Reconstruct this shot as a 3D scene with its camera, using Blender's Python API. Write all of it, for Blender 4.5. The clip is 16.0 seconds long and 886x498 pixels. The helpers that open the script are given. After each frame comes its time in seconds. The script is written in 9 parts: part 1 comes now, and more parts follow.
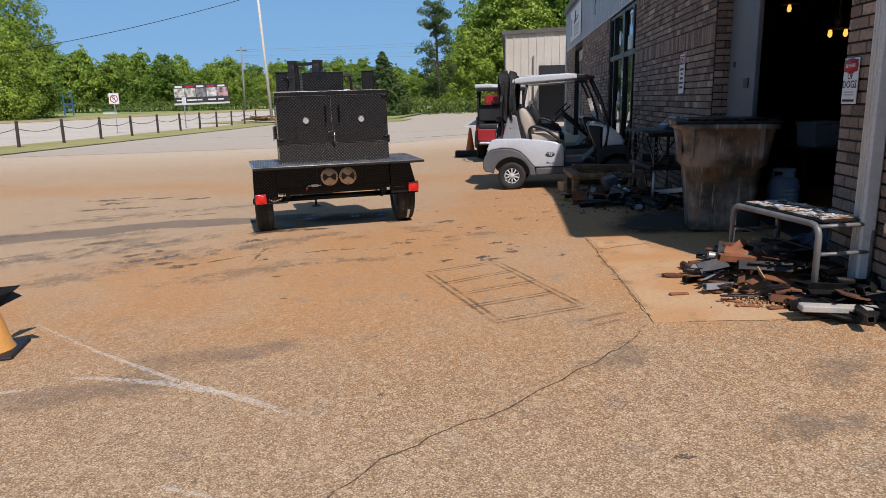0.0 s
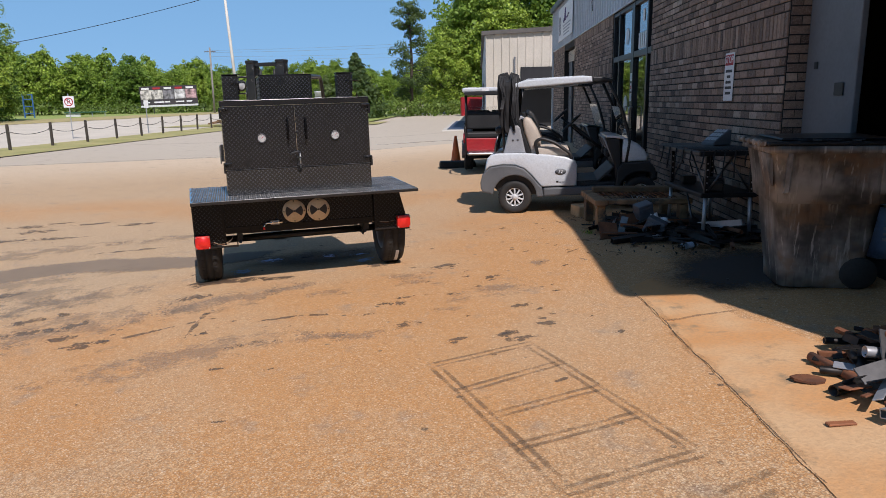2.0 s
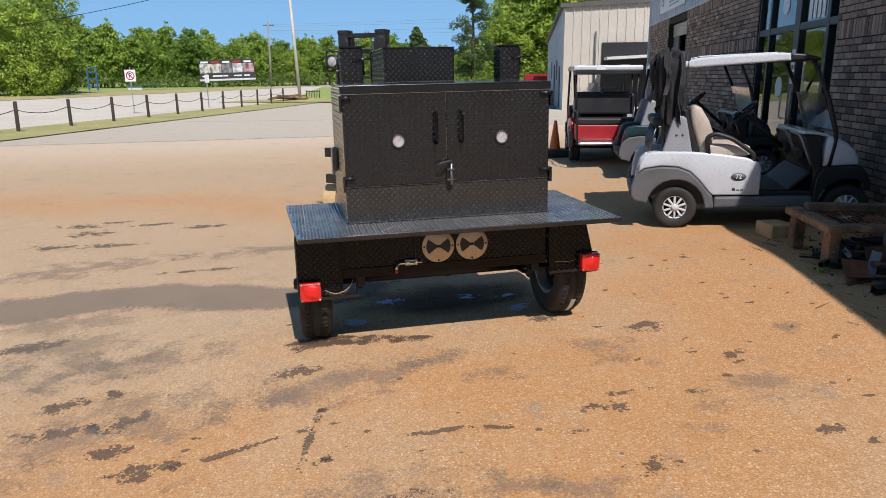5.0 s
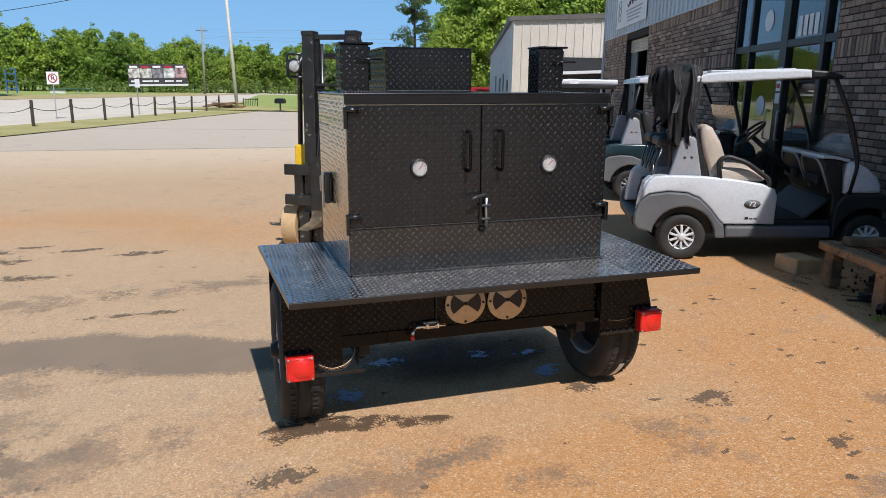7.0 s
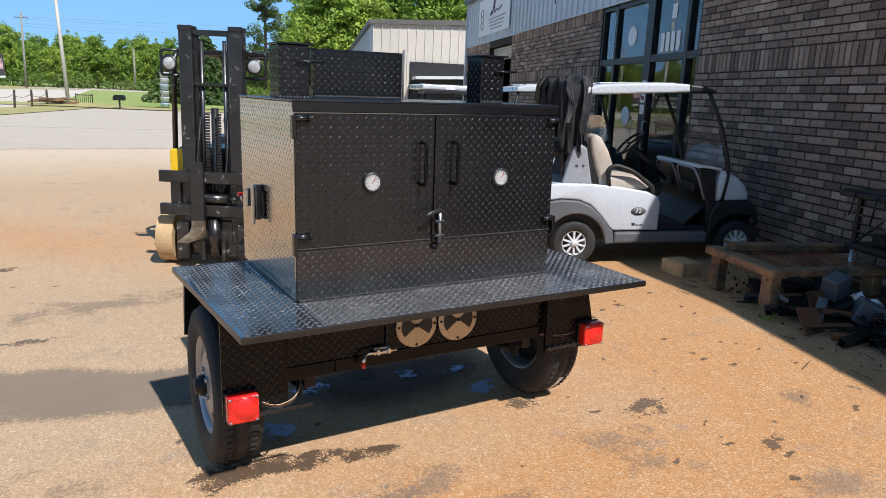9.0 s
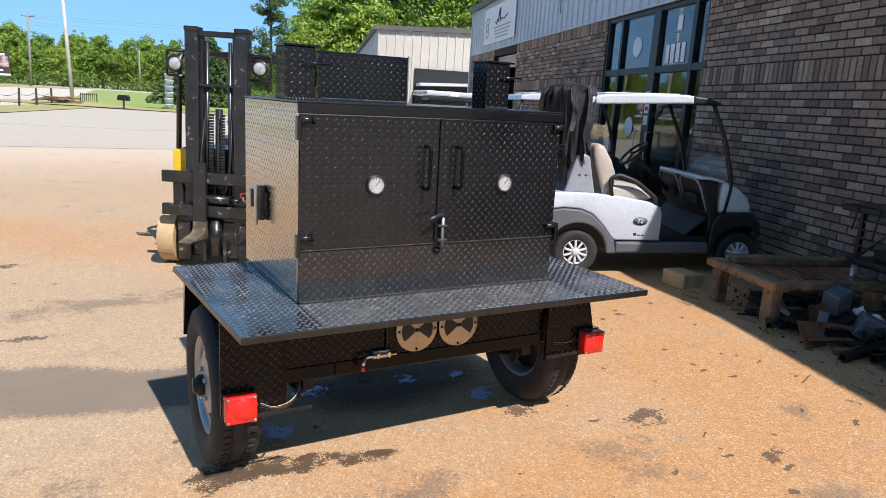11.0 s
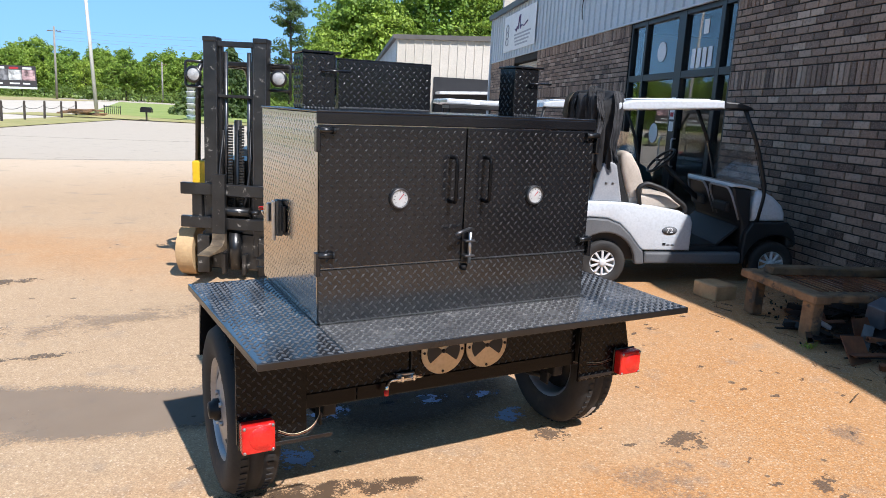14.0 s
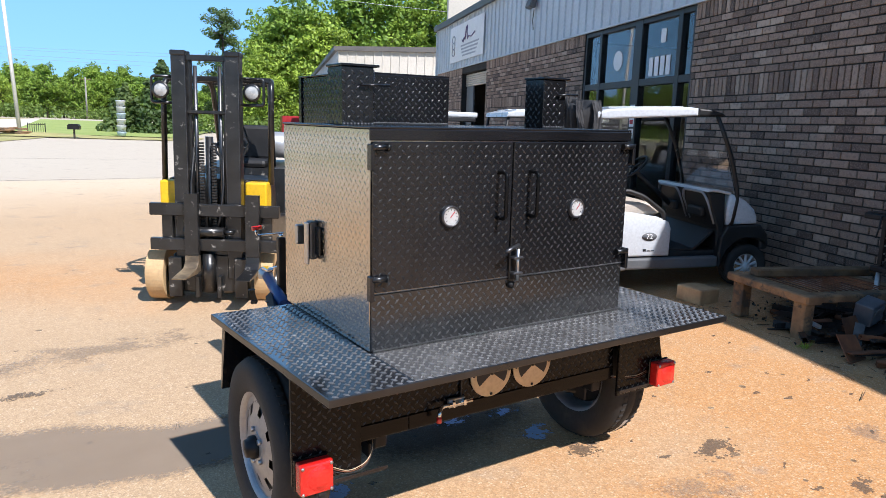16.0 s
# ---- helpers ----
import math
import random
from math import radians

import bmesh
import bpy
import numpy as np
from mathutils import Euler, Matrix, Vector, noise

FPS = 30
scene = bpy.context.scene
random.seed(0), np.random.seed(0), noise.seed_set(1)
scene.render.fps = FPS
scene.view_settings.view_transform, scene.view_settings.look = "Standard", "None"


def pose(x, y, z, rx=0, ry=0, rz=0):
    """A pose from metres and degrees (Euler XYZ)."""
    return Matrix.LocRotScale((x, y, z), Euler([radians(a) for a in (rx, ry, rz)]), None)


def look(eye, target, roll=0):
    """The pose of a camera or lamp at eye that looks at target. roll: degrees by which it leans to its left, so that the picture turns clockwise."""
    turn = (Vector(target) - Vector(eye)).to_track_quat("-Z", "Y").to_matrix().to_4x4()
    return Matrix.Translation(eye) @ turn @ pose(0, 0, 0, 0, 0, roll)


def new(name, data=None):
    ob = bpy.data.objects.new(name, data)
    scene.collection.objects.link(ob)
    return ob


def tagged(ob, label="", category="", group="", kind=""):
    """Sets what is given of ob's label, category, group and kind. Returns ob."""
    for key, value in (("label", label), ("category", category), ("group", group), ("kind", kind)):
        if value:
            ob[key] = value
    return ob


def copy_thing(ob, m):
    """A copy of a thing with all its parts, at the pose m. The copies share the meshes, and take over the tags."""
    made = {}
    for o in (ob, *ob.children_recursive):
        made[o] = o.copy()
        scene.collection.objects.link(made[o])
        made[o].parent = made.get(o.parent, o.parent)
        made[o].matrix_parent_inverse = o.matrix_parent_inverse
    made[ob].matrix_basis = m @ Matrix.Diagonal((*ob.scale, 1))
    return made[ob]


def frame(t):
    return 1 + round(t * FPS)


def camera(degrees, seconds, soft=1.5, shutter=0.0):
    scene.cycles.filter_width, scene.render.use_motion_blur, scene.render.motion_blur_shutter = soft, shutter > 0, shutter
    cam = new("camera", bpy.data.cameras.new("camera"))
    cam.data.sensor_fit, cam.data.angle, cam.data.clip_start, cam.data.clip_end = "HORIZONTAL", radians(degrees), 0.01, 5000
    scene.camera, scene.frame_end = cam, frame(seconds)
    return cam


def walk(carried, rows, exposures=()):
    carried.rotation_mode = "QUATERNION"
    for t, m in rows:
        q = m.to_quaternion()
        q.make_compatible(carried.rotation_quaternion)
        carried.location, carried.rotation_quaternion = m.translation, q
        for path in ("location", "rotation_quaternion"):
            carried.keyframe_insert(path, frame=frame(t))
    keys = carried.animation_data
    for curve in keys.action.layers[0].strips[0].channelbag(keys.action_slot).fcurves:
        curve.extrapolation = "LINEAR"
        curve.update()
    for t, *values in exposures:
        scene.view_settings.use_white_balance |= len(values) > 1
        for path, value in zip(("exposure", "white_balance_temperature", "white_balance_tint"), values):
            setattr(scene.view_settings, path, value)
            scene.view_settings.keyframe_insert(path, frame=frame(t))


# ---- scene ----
cam = camera(64.9, 16.0, soft=0.55)
PATH = [
    (0, (3.156, -1.027, 1.435), (2.975, 0.920, 1.016), -1.01),
    (0.5, (3.117, -0.567, 1.428), (3.100, 1.384, 0.992), -1.25),
    (1, (3.048, -0.088, 1.484), (2.994, 1.863, 1.048), -1.51),
    (1.5, (2.858, 0.366, 1.509), (2.759, 2.317, 1.079), -1.35),
    (2, (2.772, 0.798, 1.513), (2.665, 2.752, 1.097), -1.03),
    (2.5, (2.663, 1.164, 1.559), (2.466, 3.113, 1.155), -1.31),
    (3, (2.447, 1.523, 1.563), (2.230, 3.463, 1.128), -0.41),
    (3.5, (2.304, 1.861, 1.544), (2.072, 3.793, 1.083), -0.85),
    (4, (2.147, 2.160, 1.580), (1.900, 4.087, 1.106), -0.96),
    (4.5, (1.909, 2.445, 1.562), (1.654, 4.371, 1.087), -0.66),
    (4.7, (1.827, 2.530, 1.584), (1.572, 4.455, 1.105), -0.60),
    (6.8, (1.214, 3.490, 1.572), (1.135, 5.437, 1.124), 0.75),
    (7, (1.172, 3.585, 1.565), (1.106, 5.534, 1.119), 0.93),
    (7.5, (0.982, 3.691, 1.571), (0.927, 5.642, 1.135), 1.26),
    (8, (0.806, 3.758, 1.584), (0.871, 5.708, 1.144), 0.02),
    (8.5, (0.772, 3.804, 1.577), (1.033, 5.738, 1.139), 1.69),
    (8.7, (0.764, 3.811, 1.578), (1.103, 5.734, 1.147), 2.18),
    (11, (0.754, 3.820, 1.566), (1.102, 5.746, 1.159), 3.75),
    (11.5, (0.742, 3.815, 1.566), (1.080, 5.744, 1.159), 3.46),
    (12, (0.758, 3.804, 1.566), (1.090, 5.735, 1.165), 3.19),
    (12.5, (0.769, 3.798, 1.561), (1.096, 5.731, 1.162), 3.06),
    (13, (0.749, 3.798, 1.560), (1.068, 5.732, 1.159), 2.98),
    (13.5, (0.736, 3.831, 1.558), (1.041, 5.767, 1.160), 3.13),
    (14, (0.751, 3.988, 1.564), (1.043, 5.928, 1.176), 3.09),
    (14.5, (0.703, 4.090, 1.568), (0.983, 6.034, 1.192), 2.81),
    (15, (0.503, 4.141, 1.567), (0.840, 6.080, 1.213), 2.27),
    (15.5, (0.399, 4.161, 1.562), (0.840, 6.079, 1.208), 2.16),
    (16, (0.364, 4.171, 1.559), (0.826, 6.085, 1.207), 2.00),
]
walk(cam, [(t, look(eye, target, roll)) for t, eye, target, roll in PATH],
     [(0, -0.20, 6400, 18), (1.5, -0.13, 6400, 18), (3.5, -0.04, 6400, 17), (4.5, -0.01, 6400, 16), (7, 0.03, 6280, 14), (8, 0.08, 6250, 14), (8.7, 0.21, 6170, 13),
      (11, 0.42, 6100, 14), (13, 0.47, 6060, 14), (14.5, 0.52, 6040, 14), (15.5, 0.60, 6040, 14), (16, 0.63, 6040, 14)])

# ---- light ----
TO_SUN = Vector((0.338, -0.76, 1.0)).normalized()
sun = new("sun", bpy.data.lights.new("sun", "SUN"))
sun.data.energy, sun.data.angle, sun.data.color = 5.0, radians(0.55), (1.0, 0.955, 0.89)
sun.matrix_world = look(TO_SUN * 60, (0, 0, 0))
world = bpy.data.worlds.new("world")
scene.world = world
world.use_nodes = True
wt = world.node_tree
sky = wt.nodes.new("ShaderNodeTexSky")
sky.sky_type, sky.sun_disc = "NISHITA", False
sky.sun_elevation = math.asin(TO_SUN.z)
sky.sun_rotation = math.atan2(TO_SUN.x, TO_SUN.y)
sky.altitude, sky.air_density, sky.dust_density, sky.ozone_density = 100, 1.0, 0.4, 3.0
clear = wt.nodes.new("ShaderNodeMix")
clear.data_type, clear.inputs[0].default_value = "RGBA", 0.85
# the clear blue deepens from the horizon to the zenith
height = wt.nodes.new("ShaderNodeSeparateXYZ")
wt.links.new(wt.nodes.new("ShaderNodeTexCoord").outputs["Generated"], height.inputs[0])
deep = wt.nodes.new("ShaderNodeMix")
deep.data_type = "RGBA"
deep.inputs[6].default_value, deep.inputs[7].default_value = (3.05, 6.95, 11.6, 1), (0.80, 1.20, 2.15, 1)
wt.links.new(height.outputs[2], deep.inputs[0])
wt.links.new(deep.outputs[2], clear.inputs[7])
wt.links.new(sky.outputs[0], clear.inputs[6])
wt.links.new(clear.outputs[2], wt.nodes["Background"].inputs[0])
wt.nodes["Background"].inputs[1].default_value = 0.078


# ---- helpers ----
def geo_to(name, bm, material, parent=None, label="", smooth=False):
    me = bpy.data.meshes.new(name)
    bm.normal_update()
    bm.to_mesh(me)
    bm.free()
    for m in (material if isinstance(material, (list, tuple)) else [material]):
        me.materials.append(m)
    if smooth:
        for p in me.polygons:
            p.use_smooth = True
    ob = new(name, me)
    if parent is not None:
        ob.parent = parent
    if label:
        tagged(ob, label)
    return ob


def part(name, bm, material, parent, label="", smooth=False):
    return geo_to(name, bm, material, parent, label, smooth)


def thing(name, label, category, m=None, group="", kind=""):
    ob = new(name)
    ob.empty_display_size = 0.1
    if m is not None:
        ob.matrix_world = m
    return tagged(ob, label, category, group, kind)


def add(bm, verts, faces, mi=0):
    vs = [bm.verts.new(v) for v in verts]
    out = []
    for f in faces:
        face = bm.faces.new([vs[i] for i in f])
        face.material_index = mi
        out.append(face)
    return vs, out


def box(bm, lo, hi, bevel=0.0, m=None, seg=1, mi=0):
    """A box between two corners, with bevelled edges."""
    x0, y0, z0 = lo
    x1, y1, z1 = hi
    v = [Vector(p) for p in ((x0, y0, z0), (x1, y0, z0), (x1, y1, z0), (x0, y1, z0), (x0, y0, z1), (x1, y0, z1), (x1, y1, z1), (x0, y1, z1))]
    if m is not None:
        v = [m @ p for p in v]
    vs, fs = add(bm, v, ((0, 3, 2, 1), (4, 5, 6, 7), (0, 1, 5, 4), (1, 2, 6, 5), (2, 3, 7, 6), (3, 0, 4, 7)), mi)
    if bevel:
        es = list({e for f in fs for e in f.edges})
        bmesh.ops.bevel(bm, geom=es, offset=bevel, segments=seg, affect="EDGES", profile=0.5)
    return bm


def ring_frame(d):
    d = Vector(d).normalized()
    a = Vector((0, 0, 1)) if abs(d.z) < 0.9 else Vector((1, 0, 0))
    u = d.cross(a).normalized()
    return u, d.cross(u).normalized()


def rod(bm, p, q, r, r2=None, n=10, cap=True, mi=0):
    """A round bar or cone from p to q."""
    p, q = Vector(p), Vector(q)
    r2 = r if r2 is None else r2
    u, w = ring_frame(q - p)
    rings = []
    for c, rr in ((p, r), (q, r2)):
        rings.append([bm.verts.new(c + u * rr * math.cos(2 * math.pi * i / n) + w * rr * math.sin(2 * math.pi * i / n)) for i in range(n)])
    for i in range(n):
        f = bm.faces.new((rings[0][i], rings[0][(i + 1) % n], rings[1][(i + 1) % n], rings[1][i]))
        f.smooth, f.material_index = True, mi
    if cap:
        bm.faces.new(rings[0][::-1]).material_index = mi
        bm.faces.new(rings[1]).material_index = mi
    return bm


def tube(bm, pts, r, n=8, mi=0, cap=True):
    """A round bar along a run of points."""
    pts = [Vector(p) for p in pts]
    rings = []
    u = None
    for i, p in enumerate(pts):
        d = (pts[min(i + 1, len(pts) - 1)] - pts[max(i - 1, 0)]).normalized()
        if u is None:
            u, w = ring_frame(d)
        else:
            u = (u - d * u.dot(d)).normalized()
            w = d.cross(u)
        rr = r[i] if isinstance(r, (list, tuple)) else r
        rings.append([bm.verts.new(p + u * rr * math.cos(2 * math.pi * k / n) + w * rr * math.sin(2 * math.pi * k / n)) for k in range(n)])
    for a, b in zip(rings, rings[1:]):
        for k in range(n):
            f = bm.faces.new((a[k], a[(k + 1) % n], b[(k + 1) % n], b[k]))
            f.smooth, f.material_index = True, mi
    if cap:
        bm.faces.new(rings[0][::-1]).material_index = mi
        bm.faces.new(rings[-1]).material_index = mi
    return bm


def bend(pts, r=0.05, n=4):
    """The run of points with its corners rounded."""
    pts = [Vector(p) for p in pts]
    out = [pts[0]]
    for a, b, c in zip(pts, pts[1:], pts[2:]):
        k = min(r, (b - a).length * 0.45, (c - b).length * 0.45)
        p, q = b + (a - b).normalized() * k, b + (c - b).normalized() * k
        for i in range(n + 1):
            s = i / n
            out.append(p.lerp(b, s).lerp(b.lerp(q, s), s))
    out.append(pts[-1])
    return out


def lathe(bm, profile, n=24, m=None, mi=0, close=False):
    """Turns (radius, height) pairs round z."""
    rings = []
    for r, z in profile:
        ring = [Vector((r * math.cos(2 * math.pi * k / n), r * math.sin(2 * math.pi * k / n), z)) for k in range(n)]
        rings.append([bm.verts.new(m @ v if m is not None else v) for v in ring])
    for a, b in zip(rings, rings[1:]):
        for k in range(n):
            f = bm.faces.new((a[k], a[(k + 1) % n], b[(k + 1) % n], b[k]))
            f.smooth, f.material_index = True, mi
    if close:
        bm.faces.new(rings[0][::-1]).material_index = mi
        bm.faces.new(rings[-1]).material_index = mi
    return bm


def slab(bm, outline, y0, y1, bevel=0.0, m=None, seg=2, mi=0):
    """A side outline in x and z, drawn out from y0 to y1."""
    n = len(outline)
    v = [Vector((x, y0, z)) for x, z in outline] + [Vector((x, y1, z)) for x, z in outline]
    if m is not None:
        v = [m @ p for p in v]
    faces = [tuple(range(n)), tuple(range(2 * n - 1, n - 1, -1))] + [(i, i + n, (i + 1) % n + n, (i + 1) % n) for i in range(n)]
    vs, fs = add(bm, v, faces, mi)
    bmesh.ops.recalc_face_normals(bm, faces=fs)
    if bevel:
        es = list({e for f in fs[:2] for e in f.edges})
        bmesh.ops.bevel(bm, geom=es, offset=bevel, segments=seg, affect="EDGES", profile=0.5)
    return bm


def flat_text(words, size, material, parent, m, name="lettering", label="", align="CENTER"):
    """Lettering in the built-in font as a thin mesh."""
    cu = bpy.data.curves.new(name, "FONT")
    cu.body, cu.size, cu.align_x, cu.align_y, cu.extrude, cu.resolution_u = words, size, align, "CENTER", 0.0008, 2
    tmp = new(name, cu)
    me = bpy.data.meshes.new_from_object(tmp.evaluated_get(bpy.context.evaluated_depsgraph_get()))
    bpy.data.objects.remove(tmp)
    bpy.data.curves.remove(cu)
    me.materials.clear()
    me.materials.append(material)
    ob = new(name, me)
    ob.parent = parent
    ob.matrix_local = m
    return tagged(ob, label) if label else ob


def ground_z(x, y):
    """The lot falls away from the building and dips a little further up."""
    xc = min(x, 6.0)
    if xc > -2:
        h = 0.047 * (xc - 2)
    elif xc > -5:
        t = (xc + 5) / 3
        h = -0.2585 + 0.0705 * t * t
    else:
        h = -0.2585
    t = min(1, max(0, (y - 8.3) / 2.0)) * max(min(1, max(0, (x - 0.3) / 2.0)), 0.72 * min(1, max(0, (x + 4.0) / 3.0)))
    rise = 0.05 * math.exp(-((x - 0.2) / 1.2) ** 2 - ((y - 7.0) / 1.2) ** 2)
    return h + 0.006 * (max(min(y, 20), -20) - 5) - 0.1 * t * t * (3 - 2 * t) + rise


# ---- materials ----
def nodes_of(name):
    m = bpy.data.materials.new(name)
    m.use_nodes = True
    return m, m.node_tree.nodes, m.node_tree.links, m.node_tree.nodes["Principled BSDF"]


def noise_at(N, L, co, scale, detail=3, rough=0.55, dist=0.0):
    t = N.new("ShaderNodeTexNoise")
    t.inputs["Scale"].default_value, t.inputs["Detail"].default_value = scale, detail
    t.inputs["Roughness"].default_value, t.inputs["Distortion"].default_value = rough, dist
    L.new(co, t.inputs["Vector"])
    return t.outputs["Fac"]


def ramp(N, L, fac, lo, hi):
    r = N.new("ShaderNodeMapRange")
    r.interpolation_type = "SMOOTHSTEP"
    r.inputs["From Min"].default_value, r.inputs["From Max"].default_value = lo, hi
    L.new(fac, r.inputs["Value"])
    return r.outputs["Result"]


def mixc(N, L, fac, a, b, how="MIX"):
    x = N.new("ShaderNodeMix")
    x.data_type, x.blend_type = "RGBA", how
    for sock, v in ((x.inputs[0], fac), (x.inputs[6], a), (x.inputs[7], b)):
        if isinstance(v, (int, float)):
            sock.default_value = v
        elif isinstance(v, (tuple, list)):
            sock.default_value = (*v[:3], 1)
        else:
            L.new(v, sock)
    return x.outputs[2]


def mathn(N, L, op, a, b=0.0, c=0.0):
    x = N.new("ShaderNodeMath")
    x.operation = op
    for sock, v in zip(x.inputs, (a, b, c)):
        if isinstance(v, (int, float)):
            sock.default_value = v
        else:
            L.new(v, sock)
    return x.outputs[0]


def surf(name, a, b, scale=3.0, rough=0.6, rough2=None, metal=0.0, grain=40.0, bump=0.15, bdist=0.003, wear=None, wear_at=(0.6, 0.72), wear_scale=6.0, coat=0.0, per_object=0.0, per_island=0.0, spec=0.5):
    """A surface: two tones at a large scale, grain at a small one, a fine relief, and patches of wear."""
    m, N, L, P = nodes_of(name)
    co = N.new("ShaderNodeTexCoord").outputs["Object"]
    big, fine = noise_at(N, L, co, scale, 4), noise_at(N, L, co, grain, 3)
    col = mixc(N, L, ramp(N, L, big, 0.32, 0.68), a, b)
    col = mixc(N, L, mathn(N, L, "MULTIPLY", ramp(N, L, fine, 0.35, 0.75), 0.35), col, tuple(c * 0.6 for c in a))
    if per_object or per_island:
        src = N.new("ShaderNodeObjectInfo").outputs["Random"] if per_object else N.new("ShaderNodeNewGeometry").outputs["Random Per Island"]
        k = per_object or per_island
        h = N.new("ShaderNodeHueSaturation")
        L.new(mathn(N, L, "MULTIPLY_ADD", src, 2 * k, 1 - k), h.inputs["Value"])
        L.new(col, h.inputs["Color"])
        col = h.outputs[0]
    if wear:
        w = ramp(N, L, noise_at(N, L, co, wear_scale, 6, 0.65), *wear_at)
        col = mixc(N, L, w, col, wear)
    L.new(col, P.inputs["Base Color"])
    r2 = rough if rough2 is None else rough2
    rr = N.new("ShaderNodeMapRange")
    rr.inputs["To Min"].default_value, rr.inputs["To Max"].default_value = rough, r2
    L.new(big, rr.inputs["Value"])
    L.new(rr.outputs[0], P.inputs["Roughness"])
    P.inputs["Metallic"].default_value = metal
    P.inputs["Coat Weight"].default_value = coat
    P.inputs["Coat Roughness"].default_value = 0.08
    P.inputs["Specular IOR Level"].default_value = spec
    if bump:
        bp = N.new("ShaderNodeBump")
        bp.inputs["Strength"].default_value, bp.inputs["Distance"].default_value = bump, bdist
        L.new(fine, bp.inputs["Height"])
        L.new(bp.outputs[0], P.inputs["Normal"])
    return m


def glass(name, tint=(1, 1, 1), rough=0.0):
    m, N, L, P = nodes_of(name)
    P.inputs["Base Color"].default_value = (*tint, 1)
    P.inputs["Roughness"].default_value = rough
    P.inputs["Transmission Weight"].default_value = 1.0
    P.inputs["IOR"].default_value = 1.45
    return m


def glow(name, col, strength):
    m, N, L, P = nodes_of(name)
    P.inputs["Base Color"].default_value = (*col, 1)
    P.inputs["Emission Color"].default_value = (*col, 1)
    P.inputs["Emission Strength"].default_value = strength
    return m


BLACK_PAINT = surf("glossy_black_paint", (0.0066, 0.0067, 0.0078), (0.011, 0.0112, 0.0128), 2.0, 0.15, 0.26, grain=60, bump=0.05, coat=0.0, spec=0.50)
MAST_PAINT = surf("scratched_black_mast_paint", (0.007, 0.007, 0.0075), (0.018, 0.0175, 0.017), 7.0, 0.22, 0.42, grain=45, bump=0.15, wear=(0.26, 0.245, 0.22), wear_at=(0.60, 0.70), wear_scale=13.0, spec=0.75)
DULL_BLACK = surf("dull_black_steel", (0.0022, 0.0022, 0.0025), (0.004, 0.004, 0.0045), 2.0, 0.18, 0.30, grain=60, bump=0.05, spec=0.2)
GREASE = surf("greasy_dark_chain", (0.022, 0.020, 0.018), (0.05, 0.047, 0.043), 30.0, 0.25, 0.4, metal=0.3, grain=50, bump=0.1)
# black side plates and lugs; their ground reflection is put in as pale metal
SIDE_REFLECT = surf("black_side_with_reflection", (0.46, 0.44, 0.41), (0.54, 0.52, 0.48), 3.0, 0.12, 0.19, metal=1.0, grain=60, bump=0.05)
# lower panel paler than the doors: light off the deck is painted in
PANEL_PAINT = surf("black_panel_with_deck_bounce", (0.0075, 0.0075, 0.008), (0.0145, 0.0145, 0.015), 4.0, 0.16, 0.28, grain=60, bump=0.06, spec=0.8)
PANEL_LUGS = surf("panel_lugs_with_deck_bounce", (0.017, 0.017, 0.018), (0.036, 0.036, 0.038), 9.0, 0.28, 0.42, grain=50, bump=0.08, wear=(0.12, 0.12, 0.12), wear_at=(0.60, 0.78), wear_scale=18.0, spec=0.9)
DULL_LUGS = surf("dull_black_lugs", (0.003, 0.003, 0.0033), (0.006, 0.006, 0.0065), 9.0, 0.24, 0.36, grain=50, bump=0.08, spec=0.48)
SIDE_REFLECT_LUGS = surf("side_lugs_with_reflection", (0.36, 0.34, 0.31), (0.46, 0.44, 0.40), 9.0, 0.16, 0.26, metal=1.0, grain=50, bump=0.06)
LUG_PAINT = surf("worn_black_lugs", (0.0052, 0.0052, 0.0057), (0.0095, 0.0095, 0.010), 9.0, 0.23, 0.35, grain=50, bump=0.08, wear=(0.05, 0.05, 0.05), wear_at=(0.70, 0.84), wear_scale=22.0, spec=0.70)
# worn deck lugs, made paler still: sun glints are put into the colour
DECK_LUGS = surf("scuffed_lugs_with_glint", (0.13, 0.13, 0.132), (0.24, 0.24, 0.24), 6.0, 0.30, 0.44, metal=0.5, grain=50, bump=0.08, wear=(0.38, 0.38, 0.38), wear_at=(0.54, 0.70), wear_scale=16.0, coat=0.6, spec=0.8)
DECK_PLATE = surf("scuffed_black_deck_paint", (0.009, 0.009, 0.010), (0.018, 0.018, 0.019), 3.0, 0.11, 0.20, grain=60, bump=0.06, wear=(0.045, 0.045, 0.045), wear_at=(0.60, 0.80), wear_scale=9.0, coat=1.0, spec=1.0)
BLACK_METAL = surf("worn_black_metal", (0.007, 0.007, 0.008), (0.016, 0.015, 0.015), 4.0, 0.3, 0.5, grain=50, bump=0.12, wear=(0.06, 0.052, 0.045), wear_at=(0.64, 0.8), spec=0.3)
SCRAP_METAL = surf("burnt_scrap_steel", (0.010, 0.009, 0.009), (0.035, 0.031, 0.029), 6.0, 0.35, 0.65, metal=0.4, grain=40, bump=0.4, wear=(0.12, 0.05, 0.024), wear_at=(0.58, 0.72), per_object=0.4)
RUST = surf("rusty_steel", (0.23, 0.085, 0.035), (0.11, 0.045, 0.025), 7.0, 0.75, 0.9, grain=60, bump=0.4, per_object=0.3)
RUBBER = surf("black_tyre_rubber", (0.014, 0.014, 0.014), (0.03, 0.028, 0.026), 5.0, 0.65, 0.85, grain=60, bump=0.2, wear=(0.07, 0.055, 0.04), wear_at=(0.58, 0.8))
